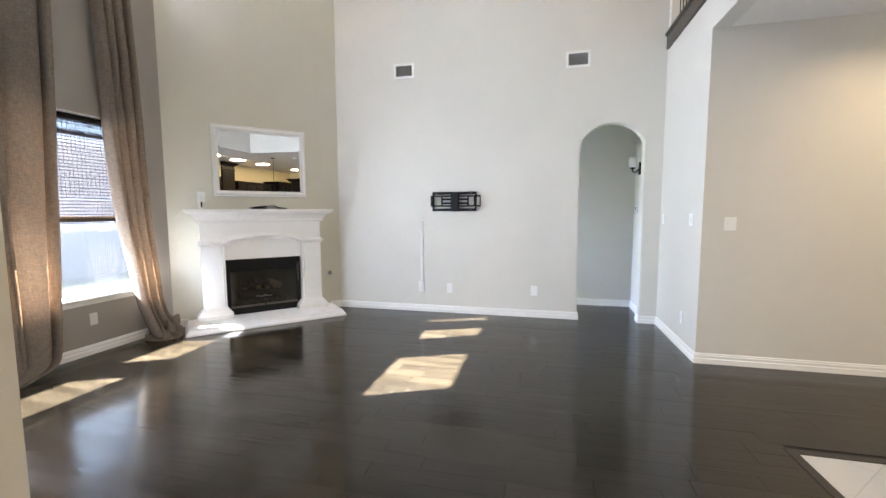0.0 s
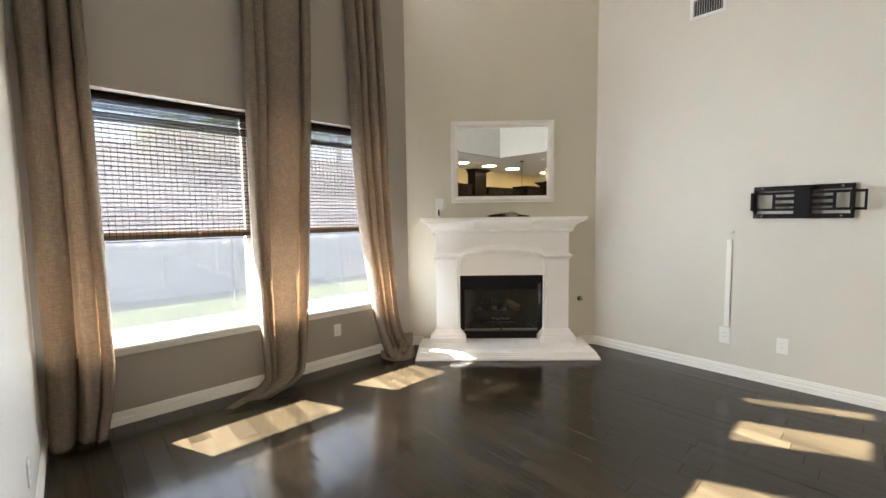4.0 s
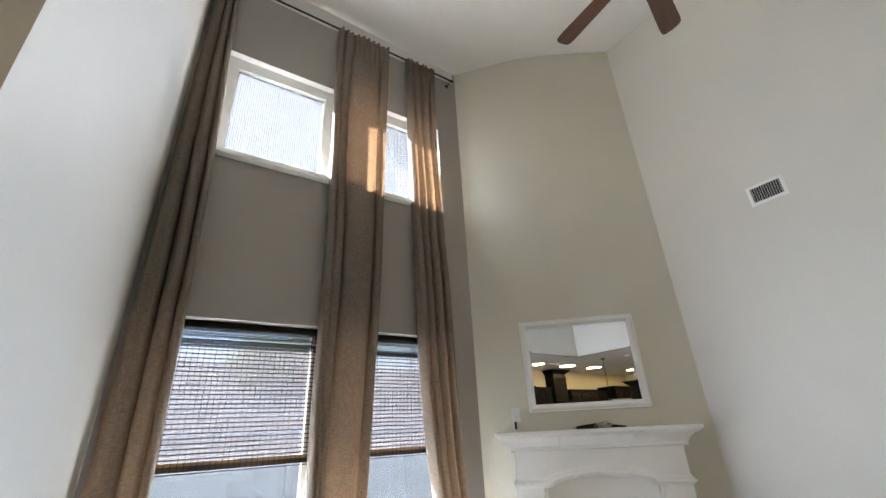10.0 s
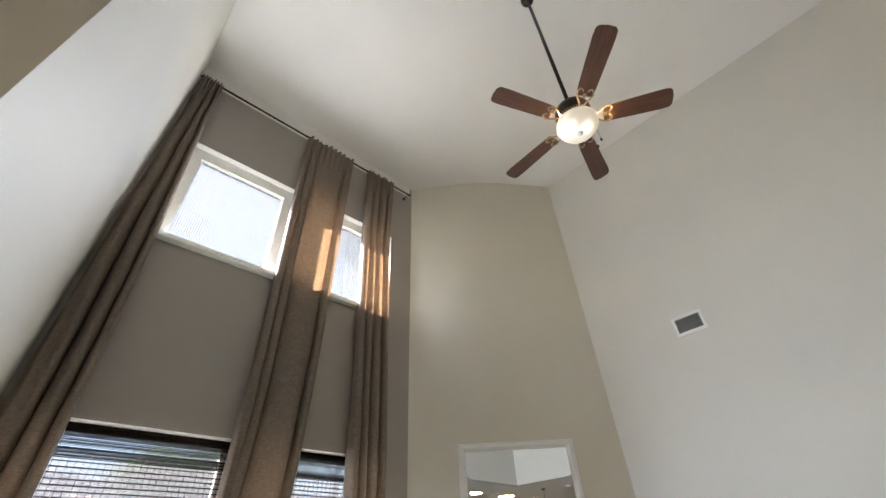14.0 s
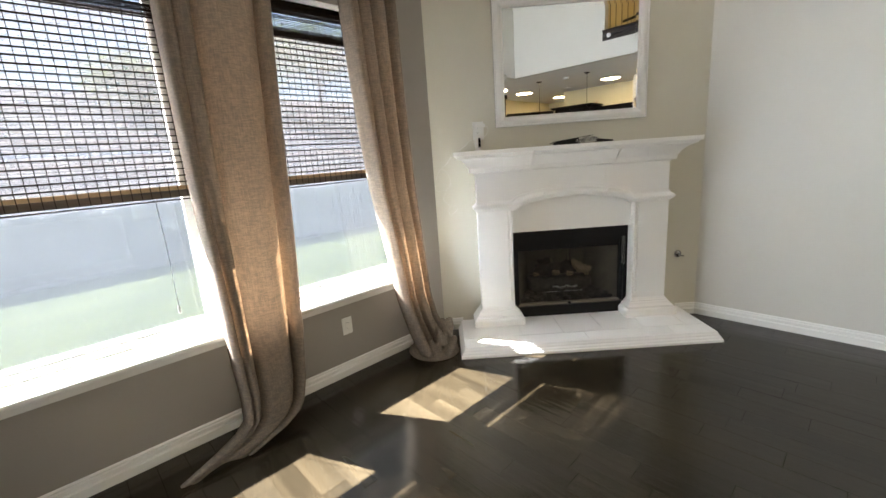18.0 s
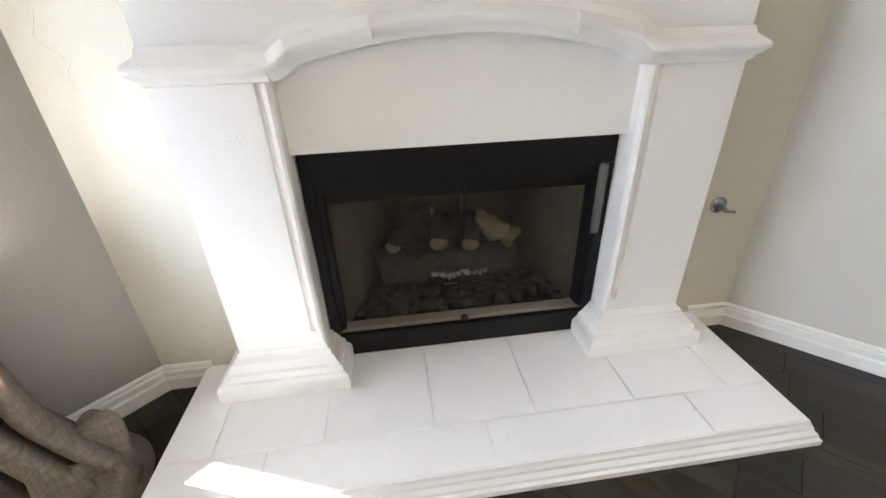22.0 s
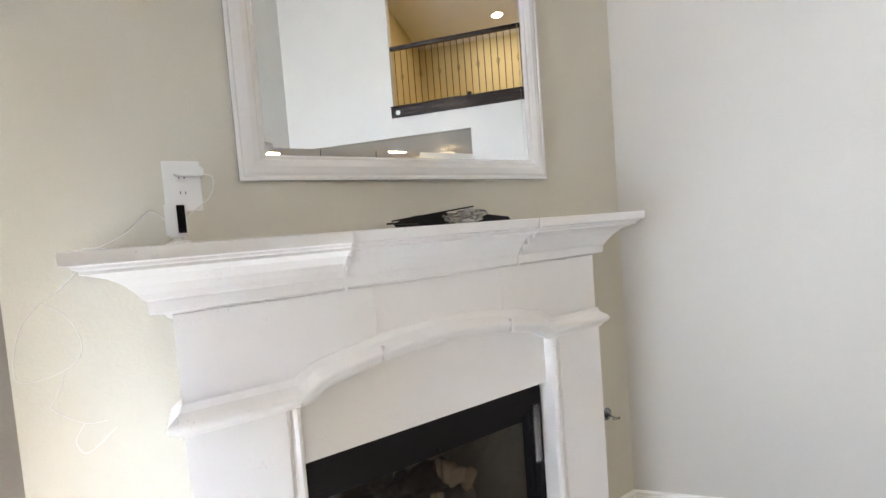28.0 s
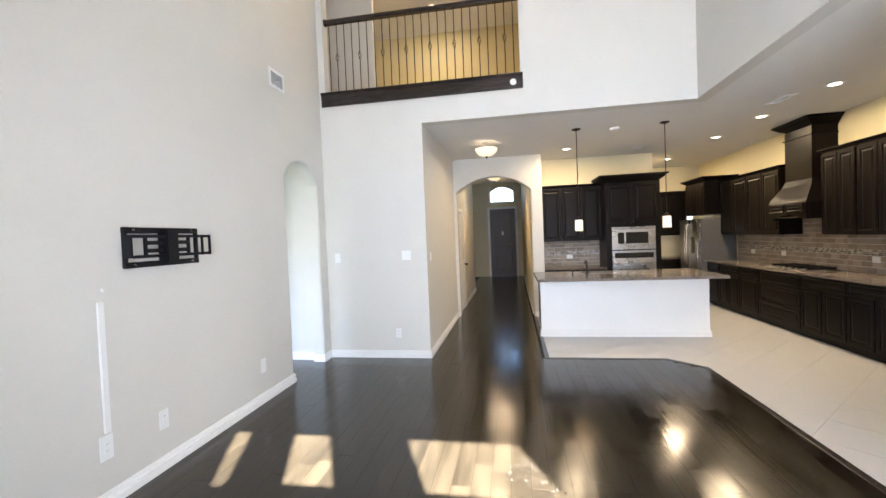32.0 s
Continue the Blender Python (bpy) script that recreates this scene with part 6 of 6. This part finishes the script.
sweep(bm, [(-0.2, -0.36), (0.2, -0.36), (0.2, 0.36), (-0.2, 0.36)], [(0, 0.0005), (0, 0.003), (-0.02, 0.003), (-0.025, 0.0005)], flat, True)
part("rim", bm, M_STEEL, sk)
part("basin", boxes((-0.175, 0.175, -0.335, 0.335, 0.0004, 0.0012)), M_STEEL, sk)
fa = thing("faucet", pose(3.36, 2.3, 0.924), "dark bronze kitchen faucet", "faucet")
bm = bmesh.new()
lathe(bm, [(0.028, 0), (0.028, 0.008), (0.018, 0.02), (0.015, 0.10)], 16)
tube(bm, soft([(0, 0, 0.09), (0, 0, 0.17), (0.05, 0, 0.21), (0.14, 0, 0.20), (0.18, 0, 0.15)]), 0.012, 10)
part("spout", bm, M_IRON, fa, smooth=True)
bm = bmesh.new()
tube(bm, [(0, 0.01, 0.07), (-0.01, 0.07, 0.11)], 0.008, 8)
part("lever", bm, M_IRON, fa, smooth=True)
sd = thing("soap_dispenser", pose(3.36, 2.52, 0.924), "bronze soap dispenser by the sink", "soap dispenser")
bm = bmesh.new()
lathe(bm, [(0.018, 0), (0.018, 0.006), (0.008, 0.012), (0.008, 0.06)], 12)
tube(bm, [(0, 0, 0.06), (0.05, 0, 0.055)], 0.006, 8)
part("pump", bm, M_IRON, sd, smooth=True)

# kitchen and hall lamps
for x, y in ((2.905, 2.47), (2.90, 1.26)):
    p = thing("pendant_lamp", pose(x, y, ZL), "slim bronze pendant with a lit glass cylinder", "pendant lamp", "island pendants")
    bm = bmesh.new()
    lathe(bm, [(0.065, -0.001), (0.065, -0.012), (0.02, -0.028)], 22)
    part("canopy", bm, M_IRON, p, smooth=False)
    bm = bmesh.new()
    tube(bm, [(0, 0, -0.02), (0, 0, -1.29)], 0.006, 8)
    lathe(bm, [(0.012, -1.29), (0.03, -1.30), (0.03, -1.34)], 14)
    part("stem", bm, M_IRON, p)
    bm = bmesh.new()
    lathe(bm, [(0.032, -1.335), (0.055, -1.34), (0.055, -1.50), (0.052, -1.50), (0.052, -1.345)], 24)
    part("shade", bm, M_SHADE, p, "lit amber-white glass shade", smooth=False)
    bulb("pendant_light", x, y, ZL - 1.44, 0.22, 0.06)
for x, y in ((4.325, 2.433), (6.27, 0.06), (4.26, -0.02), (3.03, -0.04), (1.79, -0.1)):
    c = thing("recessed_light", pose(x, y, ZL), "lit recessed kitchen ceiling lamp", "ceiling lamp", "recessed lights")
    bm = bmesh.new()
    lathe(bm, [(0.058, -0.002), (0.058, -0.006), (0.01, -0.006)], 20)
    part("lens", bm, M_CAN, c)
    bm = bmesh.new()
    lathe(bm, [(0.06, -0.001), (0.09, -0.002), (0.09, -0.008), (0.06, -0.009)], 20, cap=False)
    part("trim_ring", bm, M_PLATE, c)
    downlight("kitchen_light", x, y, ZL - 0.012, 1.05, 0.44)
for x, y, w in ((3.33, 3.82, 0.32), (6.4, 3.82, 0.75)):
    f = thing("flush_lamp", pose(x, y, ZL), "semi-flush ceiling lamp with a lit alabaster bowl", "ceiling lamp", "hall lamps")
    bm = bmesh.new()
    lathe(bm, [(0.06, -0.001), (0.06, -0.012), (0.02, -0.02), (0.01, -0.03), (0.01, -0.13)], 20)
    part("stem", bm, M_STEEL, f)
    bm = bmesh.new()
    lathe(bm, [(0.175, -0.095), (0.18, -0.105), (0.165, -0.15), (0.12, -0.195), (0.06, -0.22), (0.01, -0.225)], 30)
    part("bowl", bm, M_SHADE, f, "lit alabaster glass bowl", smooth=True)
    bm = bmesh.new()
    lathe(bm, [(0.02, -0.222), (0.018, -0.24), (0.008, -0.252), (0.003, -0.265)], 14)
    part("finial", bm, M_IRON, f, smooth=True)
    bulb("flush_light", x, y, ZL - 0.10, w * 0.35, 0.03, (1.0, 0.71, 0.39))
    downlight("flush_glow", x, y, ZL - 0.27, w, 0.36, (1.0, 0.71, 0.39))
vent(pose(2.22, 0.18, ZL - 0.001, 90, 0, 0), 0.36, 0.16, "white ceiling vent in the kitchen")
vent(pose(4.61, 1.12, ZL - 0.001, 90, 0, 0), 0.3, 0.16, "white ceiling vent over the island")
sm = thing("smoke_detector", pose(3.03, 1.9, ZL), "round white smoke detector on the ceiling", "smoke detector")
bm = bmesh.new()
lathe(bm, [(0.07, -0.001), (0.07, -0.02), (0.055, -0.035), (0.02, -0.038)], 24)
part("case", bm, M_PLATE, sm, smooth=False)


# ---- doors ----
def casing(parent, path, place, w=0.075):
    bm = bmesh.new()
    sweep(bm, path, [(0, 0.001), (0, 0.018), (w * 0.3, 0.022), (w * 0.8, 0.016), (w, 0.012), (w, 0.001)], place)
    part("casing", bm, M_WHITE, parent)


cl = thing("door_1", pose(0, HALL_N, 0), "white hall closet door standing slightly open", "door", kind="structure")
leaf = part("leaf", boxes((0, 0.86, 0.0, 0.035, 0.01, 2.12)), M_WHITE, cl, at=pose(4.985, 0.005, 0, 0, 0, -3), bevel=0.003)
for z0, z1 in ((0.18, 0.95), (1.08, 1.95)):
    bm = bmesh.new()
    sweep(bm, [(0.12, z0), (0.74, z0), (0.74, z1), (0.12, z1)], [(0, 0.0005), (-0.01, 0.008), (-0.03, 0.006), (-0.04, 0.0005)], lambda p, q, a: Vector((p, -a, q)), True)
    part("panel_moulding", bm, M_WHITE, leaf)
bm = bmesh.new()
lathe(bm, [(0.03, 0), (0.03, 0.006), (0.012, 0.012), (0.012, 0.035), (0.026, 0.045), (0.028, 0.06), (0.012, 0.07)], 18, pose(0.80, 0, 0.98, 90, 0, 0))
part("knob", bm, M_IRON, leaf, smooth=True)
casing(cl, [(4.98, 0), (4.98, 2.14), (5.86, 2.14), (5.86, 0)][::-1], lambda p, q, a: Vector((p, -a, q)))
fd = thing("door_2", pose(12.66, 0, 0), "dark walnut front door in a white frame", "door", kind="structure")
leaf = part("leaf", boxes((0.04, 0.085, 3.3302, 4.3098, 0.0005, 2.6198)), M_DOORW, fd)
for z0, z1 in ((0.25, 1.15), (1.3, 2.45)):
    bm = bmesh.new()
    sweep(bm, [(3.48, z0), (4.16, z0), (4.16, z1), (3.48, z1)], [(0, 0.0005), (-0.015, 0.012), (-0.045, 0.008), (-0.05, 0.0005)], lambda p, q, a: Vector((0.04 - a, p, q)), True)
    part("panel_moulding", bm, M_DOORW, leaf)
part("notice", boxes((0.034, 0.0365, 3.80, 3.87, 1.60, 1.74)), M_PLATE, leaf, "small white paper on the door")
bm = bmesh.new()
tube(bm, [(0.02, 3.41, 1.0), (0.0, 3.41, 1.1), (0.0, 3.41, 1.25), (0.02, 3.41, 1.32)], 0.012, 8)
part("handle", bm, M_IRON, leaf, smooth=True)
casing(fd, [(3.33, 0), (3.33, 2.62), (4.31, 2.62), (4.31, 0)], lambda p, q, a: Vector((-a, p, q)), -0.08)
tr = thing("window_6", pose(12.66, 0, 0), "bright arched transom window over the front door", "window", kind="structure")
for r in ((3.33, 3.38, 2.86, 3.5), (4.26, 4.31, 2.86, 3.5), (3.38, 4.26, 2.86, 2.9)):
    part("frame_bar", boxes((0.04, 0.1, *r)), M_WHITE, tr)
bm = bmesh.new()
slab(bm, [(3.38, 3.5), (3.38, 3.30)] + [(3.38 + 0.88 * k / 12, 3.30 + 0.17 * math.sin(math.pi * k / 12)) for k in range(1, 12)] + [(4.26, 3.30), (4.26, 3.5)], 0.02, 0.11, upright_x)
part("arched_head", bm, M_CREAM, tr)
g = part("pane", boxes((0.07, 0.075, 3.38, 4.26, 2.9, 3.49)), M_DAY, tr)
g.visible_shadow = False

# daylight through the transom, and an added lamp at the passage's unseen end
for at, to, w, h, watts in (((12.9, 3.82, 3.2), (12.0, 3.82, 3.0), 0.9, 0.55, 0.04), ((-0.75, 6.55, 1.05), (0.5, 6.55, 1.0), 0.8, 1.9, 0.12)):
    data = bpy.data.lights.new("transom_passage_light", "AREA")
    data.shape, data.size, data.size_y, data.energy, data.color = "RECTANGLE", w, h, watts, (1.0, 0.97, 0.92)
    new("transom_passage_light", data).matrix_world = look(at, to)

# ---- outside ----
structure("ground", boxes((-600, XW - T - 0.02, -600, 600, -0.6, -0.22), (13.2, 600, -600, 600, -0.6, -0.22)), M_LAWN, "sunlit mown lawn", "ground")
gw = thing("garden_wall", pose(-11.2, 0, -0.22), "low grey limestone rubble garden wall", "stone wall")
part("core", boxes((-0.5, -0.03, -14, 22, 0, 1.08)), M_MORTAR, gw)
bm = bmesh.new()
rng = random.Random(21)
z = 0.0
while z < 1.08:
    h = rng.uniform(0.16, 0.32)
    y = -14 + rng.uniform(0, 0.3)
    while y < 22:
        w = rng.uniform(0.22, 0.65)
        d = rng.uniform(-0.02, 0.03)
        c = [(y + 0.012 + rng.uniform(0, 0.05), z + 0.012), (y + w - 0.012, z + 0.012 + rng.uniform(0, 0.05)), (y + w - 0.012 - rng.uniform(0, 0.05), z + h - 0.012), (y + 0.012, z + h - 0.012 - rng.uniform(0, 0.05))]
        if -1.5 < y < 8.5:
            one = bmesh.new()
            slab(one, [(p - y, q - z) for p, q in c], -0.06, d, lambda p, q, a: Vector((a, p, q)))
            part("stone", one, M_GSTONES, gw, at=pose(0, y, z))
        else:
            slab(bm, c, -0.06, d, lambda p, q, a: Vector((a, p, q)))
        y += w
    z += h
tagged(part("stones", bm, M_GSTONE, gw), kind="stuff")
part("coping", boxes((-0.55, 0.03, -14, 22, 1.085, 1.16)), M_GSTONE, gw)


def slope(x, y):
    """The height of the hillside behind the wall."""
    k = min(max((-11.75 - x) / 13.5, 0), 1)
    ridge = 4.55 + 0.35 * noise.noise(Vector((y * 0.22, 1.7, 0))) + 0.2 * noise.noise(Vector((y * 0.9, 4.1, 0)))
    z = 0.82 + ridge * k ** 0.85
    if x < -25.25:
        z -= 0.12 * (-25.25 - x)
    return z + 0.12 * noise.noise(Vector((x * 1.6, y * 1.6, 0))) * min(k * 4, 1)


verts, faces = [], []
NX, NY = 70, 260
for i in range(NX + 1):
    for j in range(NY + 1):
        x, y = -11.72 - 24 * i / NX, -30 + 75 * j / NY
        verts.append((x, y, slope(x, y) + (0.16 * noise.noise(Vector((x * 5, y * 5, 2.0))) if i else 0)))
for i in range(NX):
    for j in range(NY):
        q = i * (NY + 1) + j
        faces.append((q, q + 1, q + NY + 2, q + NY + 1))
me = bpy.data.meshes.new("hillside")
me.from_pydata(verts, [], faces)
me.materials.append(M_BRUSH)
tagged(new("hillside", me), "dry mauve-brown brushy hillside above the garden wall", "hillside", kind="structure")
structure("bank", boxes((-600, -11.72, -600, 600, -0.25, 0.75)), M_LAWN, "grassy ground beyond the garden wall", "ground")


def tree(x, y, z, h, r, seed):
    """Tapered trunk, limbs and a crown of many small leaf clumps."""
    t = thing("tree", pose(x, y, z), "leafy yellow-green tree on the hillside beyond the wall", "tree", "garden trees")
    rng = random.Random(seed)
    bm = bmesh.new()
    tube(bm, [(0, 0, 0), (0.08, 0.05, h * 0.25), (0.0, 0.1, h * 0.55), (0.05, 0.0, h * 0.85)], lambda k: 0.2 * (1 - 0.8 * k), 8)
    ends = []
    for k in range(9):
        a = k * 2.4
        e = Vector((math.cos(a) * r * 0.7, math.sin(a) * r * 0.7, h * rng.uniform(0.55, 0.9)))
        s = Vector((0.03, 0.06, h * rng.uniform(0.25, 0.5)))
        tube(bm, [s, s.lerp(e, 0.5) + Vector((0, 0, 0.2)), e], lambda q: 0.07 * (1 - 0.8 * q), 6)
        ends.append(e)
    part("trunk", bm, M_BARK, t, smooth=True)
    verts, faces = [], []
    for e in ends + [Vector((0, 0, h * 0.95)), Vector((0.3, -0.3, h * 0.75))]:
        for k in range(300):
            d = Vector((rng.gauss(0, 1), rng.gauss(0, 1), rng.gauss(0, 0.8))) * (r * 0.26)
            p = e + d
            a, b = rng.uniform(0, 6.3), rng.uniform(-1, 1)
            u = Vector((math.cos(a), math.sin(a), b)).normalized() * rng.uniform(0.06, 0.13)
            v = Vector((-math.sin(a), math.cos(a), rng.uniform(-0.6, 0.6))).normalized() * rng.uniform(0.04, 0.09)
            i = len(verts)
            verts += [p - u, p - v * 0.8, p + u, p + v * 0.8]
            faces.append((i, i + 1, i + 2, i + 3))
    me = bpy.data.meshes.new("crown")
    me.from_pydata([tuple(v) for v in verts], [], faces)
    me.materials.append(M_LEAF)
    o = new("crown", me)
    o.parent = t


for x, y, h, r, s in ((-20, 5.2, 1.7, 1.4, 1), (-20.5, 9.6, 3.2, 1.9, 2), (-21.5, 13.0, 3.6, 2.1, 3), (-22, 7.3, 1.8, 1.5, 4), (-20, 17.5, 3.8, 2.2, 5)):
    tree(x, y, slope(x, y) - 0.1, h, r, s)

# ---- floor pieces ----
floor = thing("floor", pose(0, 0, 0), "dark brown hand-scraped hardwood plank floor", "floor", kind="structure")
PW = 0.127


def plank(bm, w, l, m=None):
    """One board with eased edges; top at z = 0."""
    c = 0.0009
    lo = [(0, 0), (l, 0), (l, w), (0, w)]
    hi = [(c, c), (l - c, c), (l - c, w - c), (c, w - c)]
    m = m or Matrix.Identity(4)
    a = [bm.verts.new(m @ Vector((x, y, -0.004))) for x, y in lo]
    b = [bm.verts.new(m @ Vector((x, y, -0.0016))) for x, y in lo]
    d = [bm.verts.new(m @ Vector((x, y, 0.0))) for x, y in hi]
    bm.faces.new(d)
    for k in range(4):
        n = (k + 1) % 4
        bm.faces.new((a[k], a[n], b[n], b[k]))
        bm.faces.new((b[k], b[n], d[n], d[k]))


LENGTHS = [0.34, 0.48, 0.62, 0.78, 0.95, 1.15]
boards = {}


def board(l, w):
    key = (round(l, 3), round(w, 3))
    if key not in boards:
        bm = bmesh.new()
        plank(bm, key[1], key[0])
        boards[key] = mesh("plank", bm, M_FLOOR)
    return boards[key]


rng = random.Random(31)
count = 0
rest = bmesh.new()
y = YS - 0.02
while y < 7.0:
    w = min(PW, 7.0 - y)
    x = -4.16 - rng.uniform(0, 0.6)
    first = True
    xmax = 1.9 if y < HALL_S - 0.1 or y > HALL_N + 0.2 else 12.66
    x_lim = min(xmax, TILE_X - 0.01) if y < HALL_S - 0.02 else xmax
    if y < TILE_Y + 0.0:
        x_lim = JX
    elif y < 1.63:
        x_lim = min(x_lim, 1.60 + y - TILE_Y)
    while x < x_lim - 0.01:
        l = rng.choice(LENGTHS)
        a, b = max(x, -4.16), min(x + l, x_lim)
        if x_lim - b < 0.15:
            b = x_lim
        if b - a > 0.02:
            near = a < 2.6 and y < 5.95 and count < 330
            if near:
                o = new("plank", board(b - a - 0.0006, w - 0.0005))
                o.parent, o.location = floor, (a, y, 0)
                o.rotation_euler = (rng.uniform(-0.006, 0.006), rng.uniform(-0.0008, 0.0008), 0)
                count += 1
            else:
                plank(rest, w - 0.0005, b - a - 0.0006, Matrix.Translation((a, y, 0)))
        x = max(b, x + 0.01)
    y += PW
tagged(part("planks", rest, M_FLOOR, floor), kind="stuff")
# border strip between wood and tile
bm = bmesh.new()
sweep(bm, [(4.65, HALL_S - 0.02), (TILE_X, HALL_S - 0.02), (TILE_X, 1.635), (1.62, TILE_Y + 0.02), (JX, TILE_Y + 0.02)], [(-0.03, -0.004), (-0.03, 0.001), (-0.026, 0.004), (0.026, 0.004), (0.03, 0.001), (0.03, -0.004)])
tagged(part("threshold_strip", bm, M_TRIMW), "dark wood threshold strip between wood and tile", "threshold", kind="structure")

tiles = thing("kitchen_floor", pose(0, 0, 0), "pale stone tile kitchen floor laid on the diagonal", "floor", kind="structure")


def clip(poly, inside):
    """Cuts a polygon by the half plane a*x + b*y <= c."""
    a, b, c = inside
    out = []
    for k, p in enumerate(poly):
        q = poly[(k + 1) % len(poly)]
        dp, dq = a * p[0] + b * p[1] - c, a * q[0] + b * q[1] - c
        if dp <= 0:
            out.append(p)
        if dp * dq < 0:
            t = dp / (dp - dq)
            out.append((p[0] + (q[0] - p[0]) * t, p[1] + (q[1] - p[1]) * t))
    return out


REGIONS = [((-1, 0, -JX), (1, 0, TILE_X), (0, -1, -KS), (0, 1, TILE_Y)),
           ((-1, 0, -TILE_X), (1, 0, 7.6), (0, -1, -KS), (0, 1, HALL_S - 0.02)),
           ((1, 0, TILE_X), (0, -1, -TILE_Y), (-1, 1, 1.635 - TILE_X))]
S_ = 0.46
for i in range(-16, 30):
    for j in range(-20, 20):
        g = 0.0015
        sq = [(S_ * i + g, S_ * j + g), (S_ * (i + 1) - g, S_ * j + g), (S_ * (i + 1) - g, S_ * (j + 1) - g), (S_ * i + g, S_ * (j + 1) - g)]
        r = math.sqrt(0.5)
        sq = [((p - q) * r, (p + q) * r) for p, q in sq]
        for reg in REGIONS:
            poly = sq
            for half in reg:
                poly = clip(poly, half) if poly else poly
            if len(poly) >= 3:
                area = abs(sum(poly[k][0] * poly[(k + 1) % len(poly)][1] - poly[(k + 1) % len(poly)][0] * poly[k][1] for k in range(len(poly)))) / 2
                if area > 0.0008:
                    bm = bmesh.new()
                    slab(bm, poly, -0.003, 0.0, flat)
                    part("tile", bm, M_TILE, tiles)
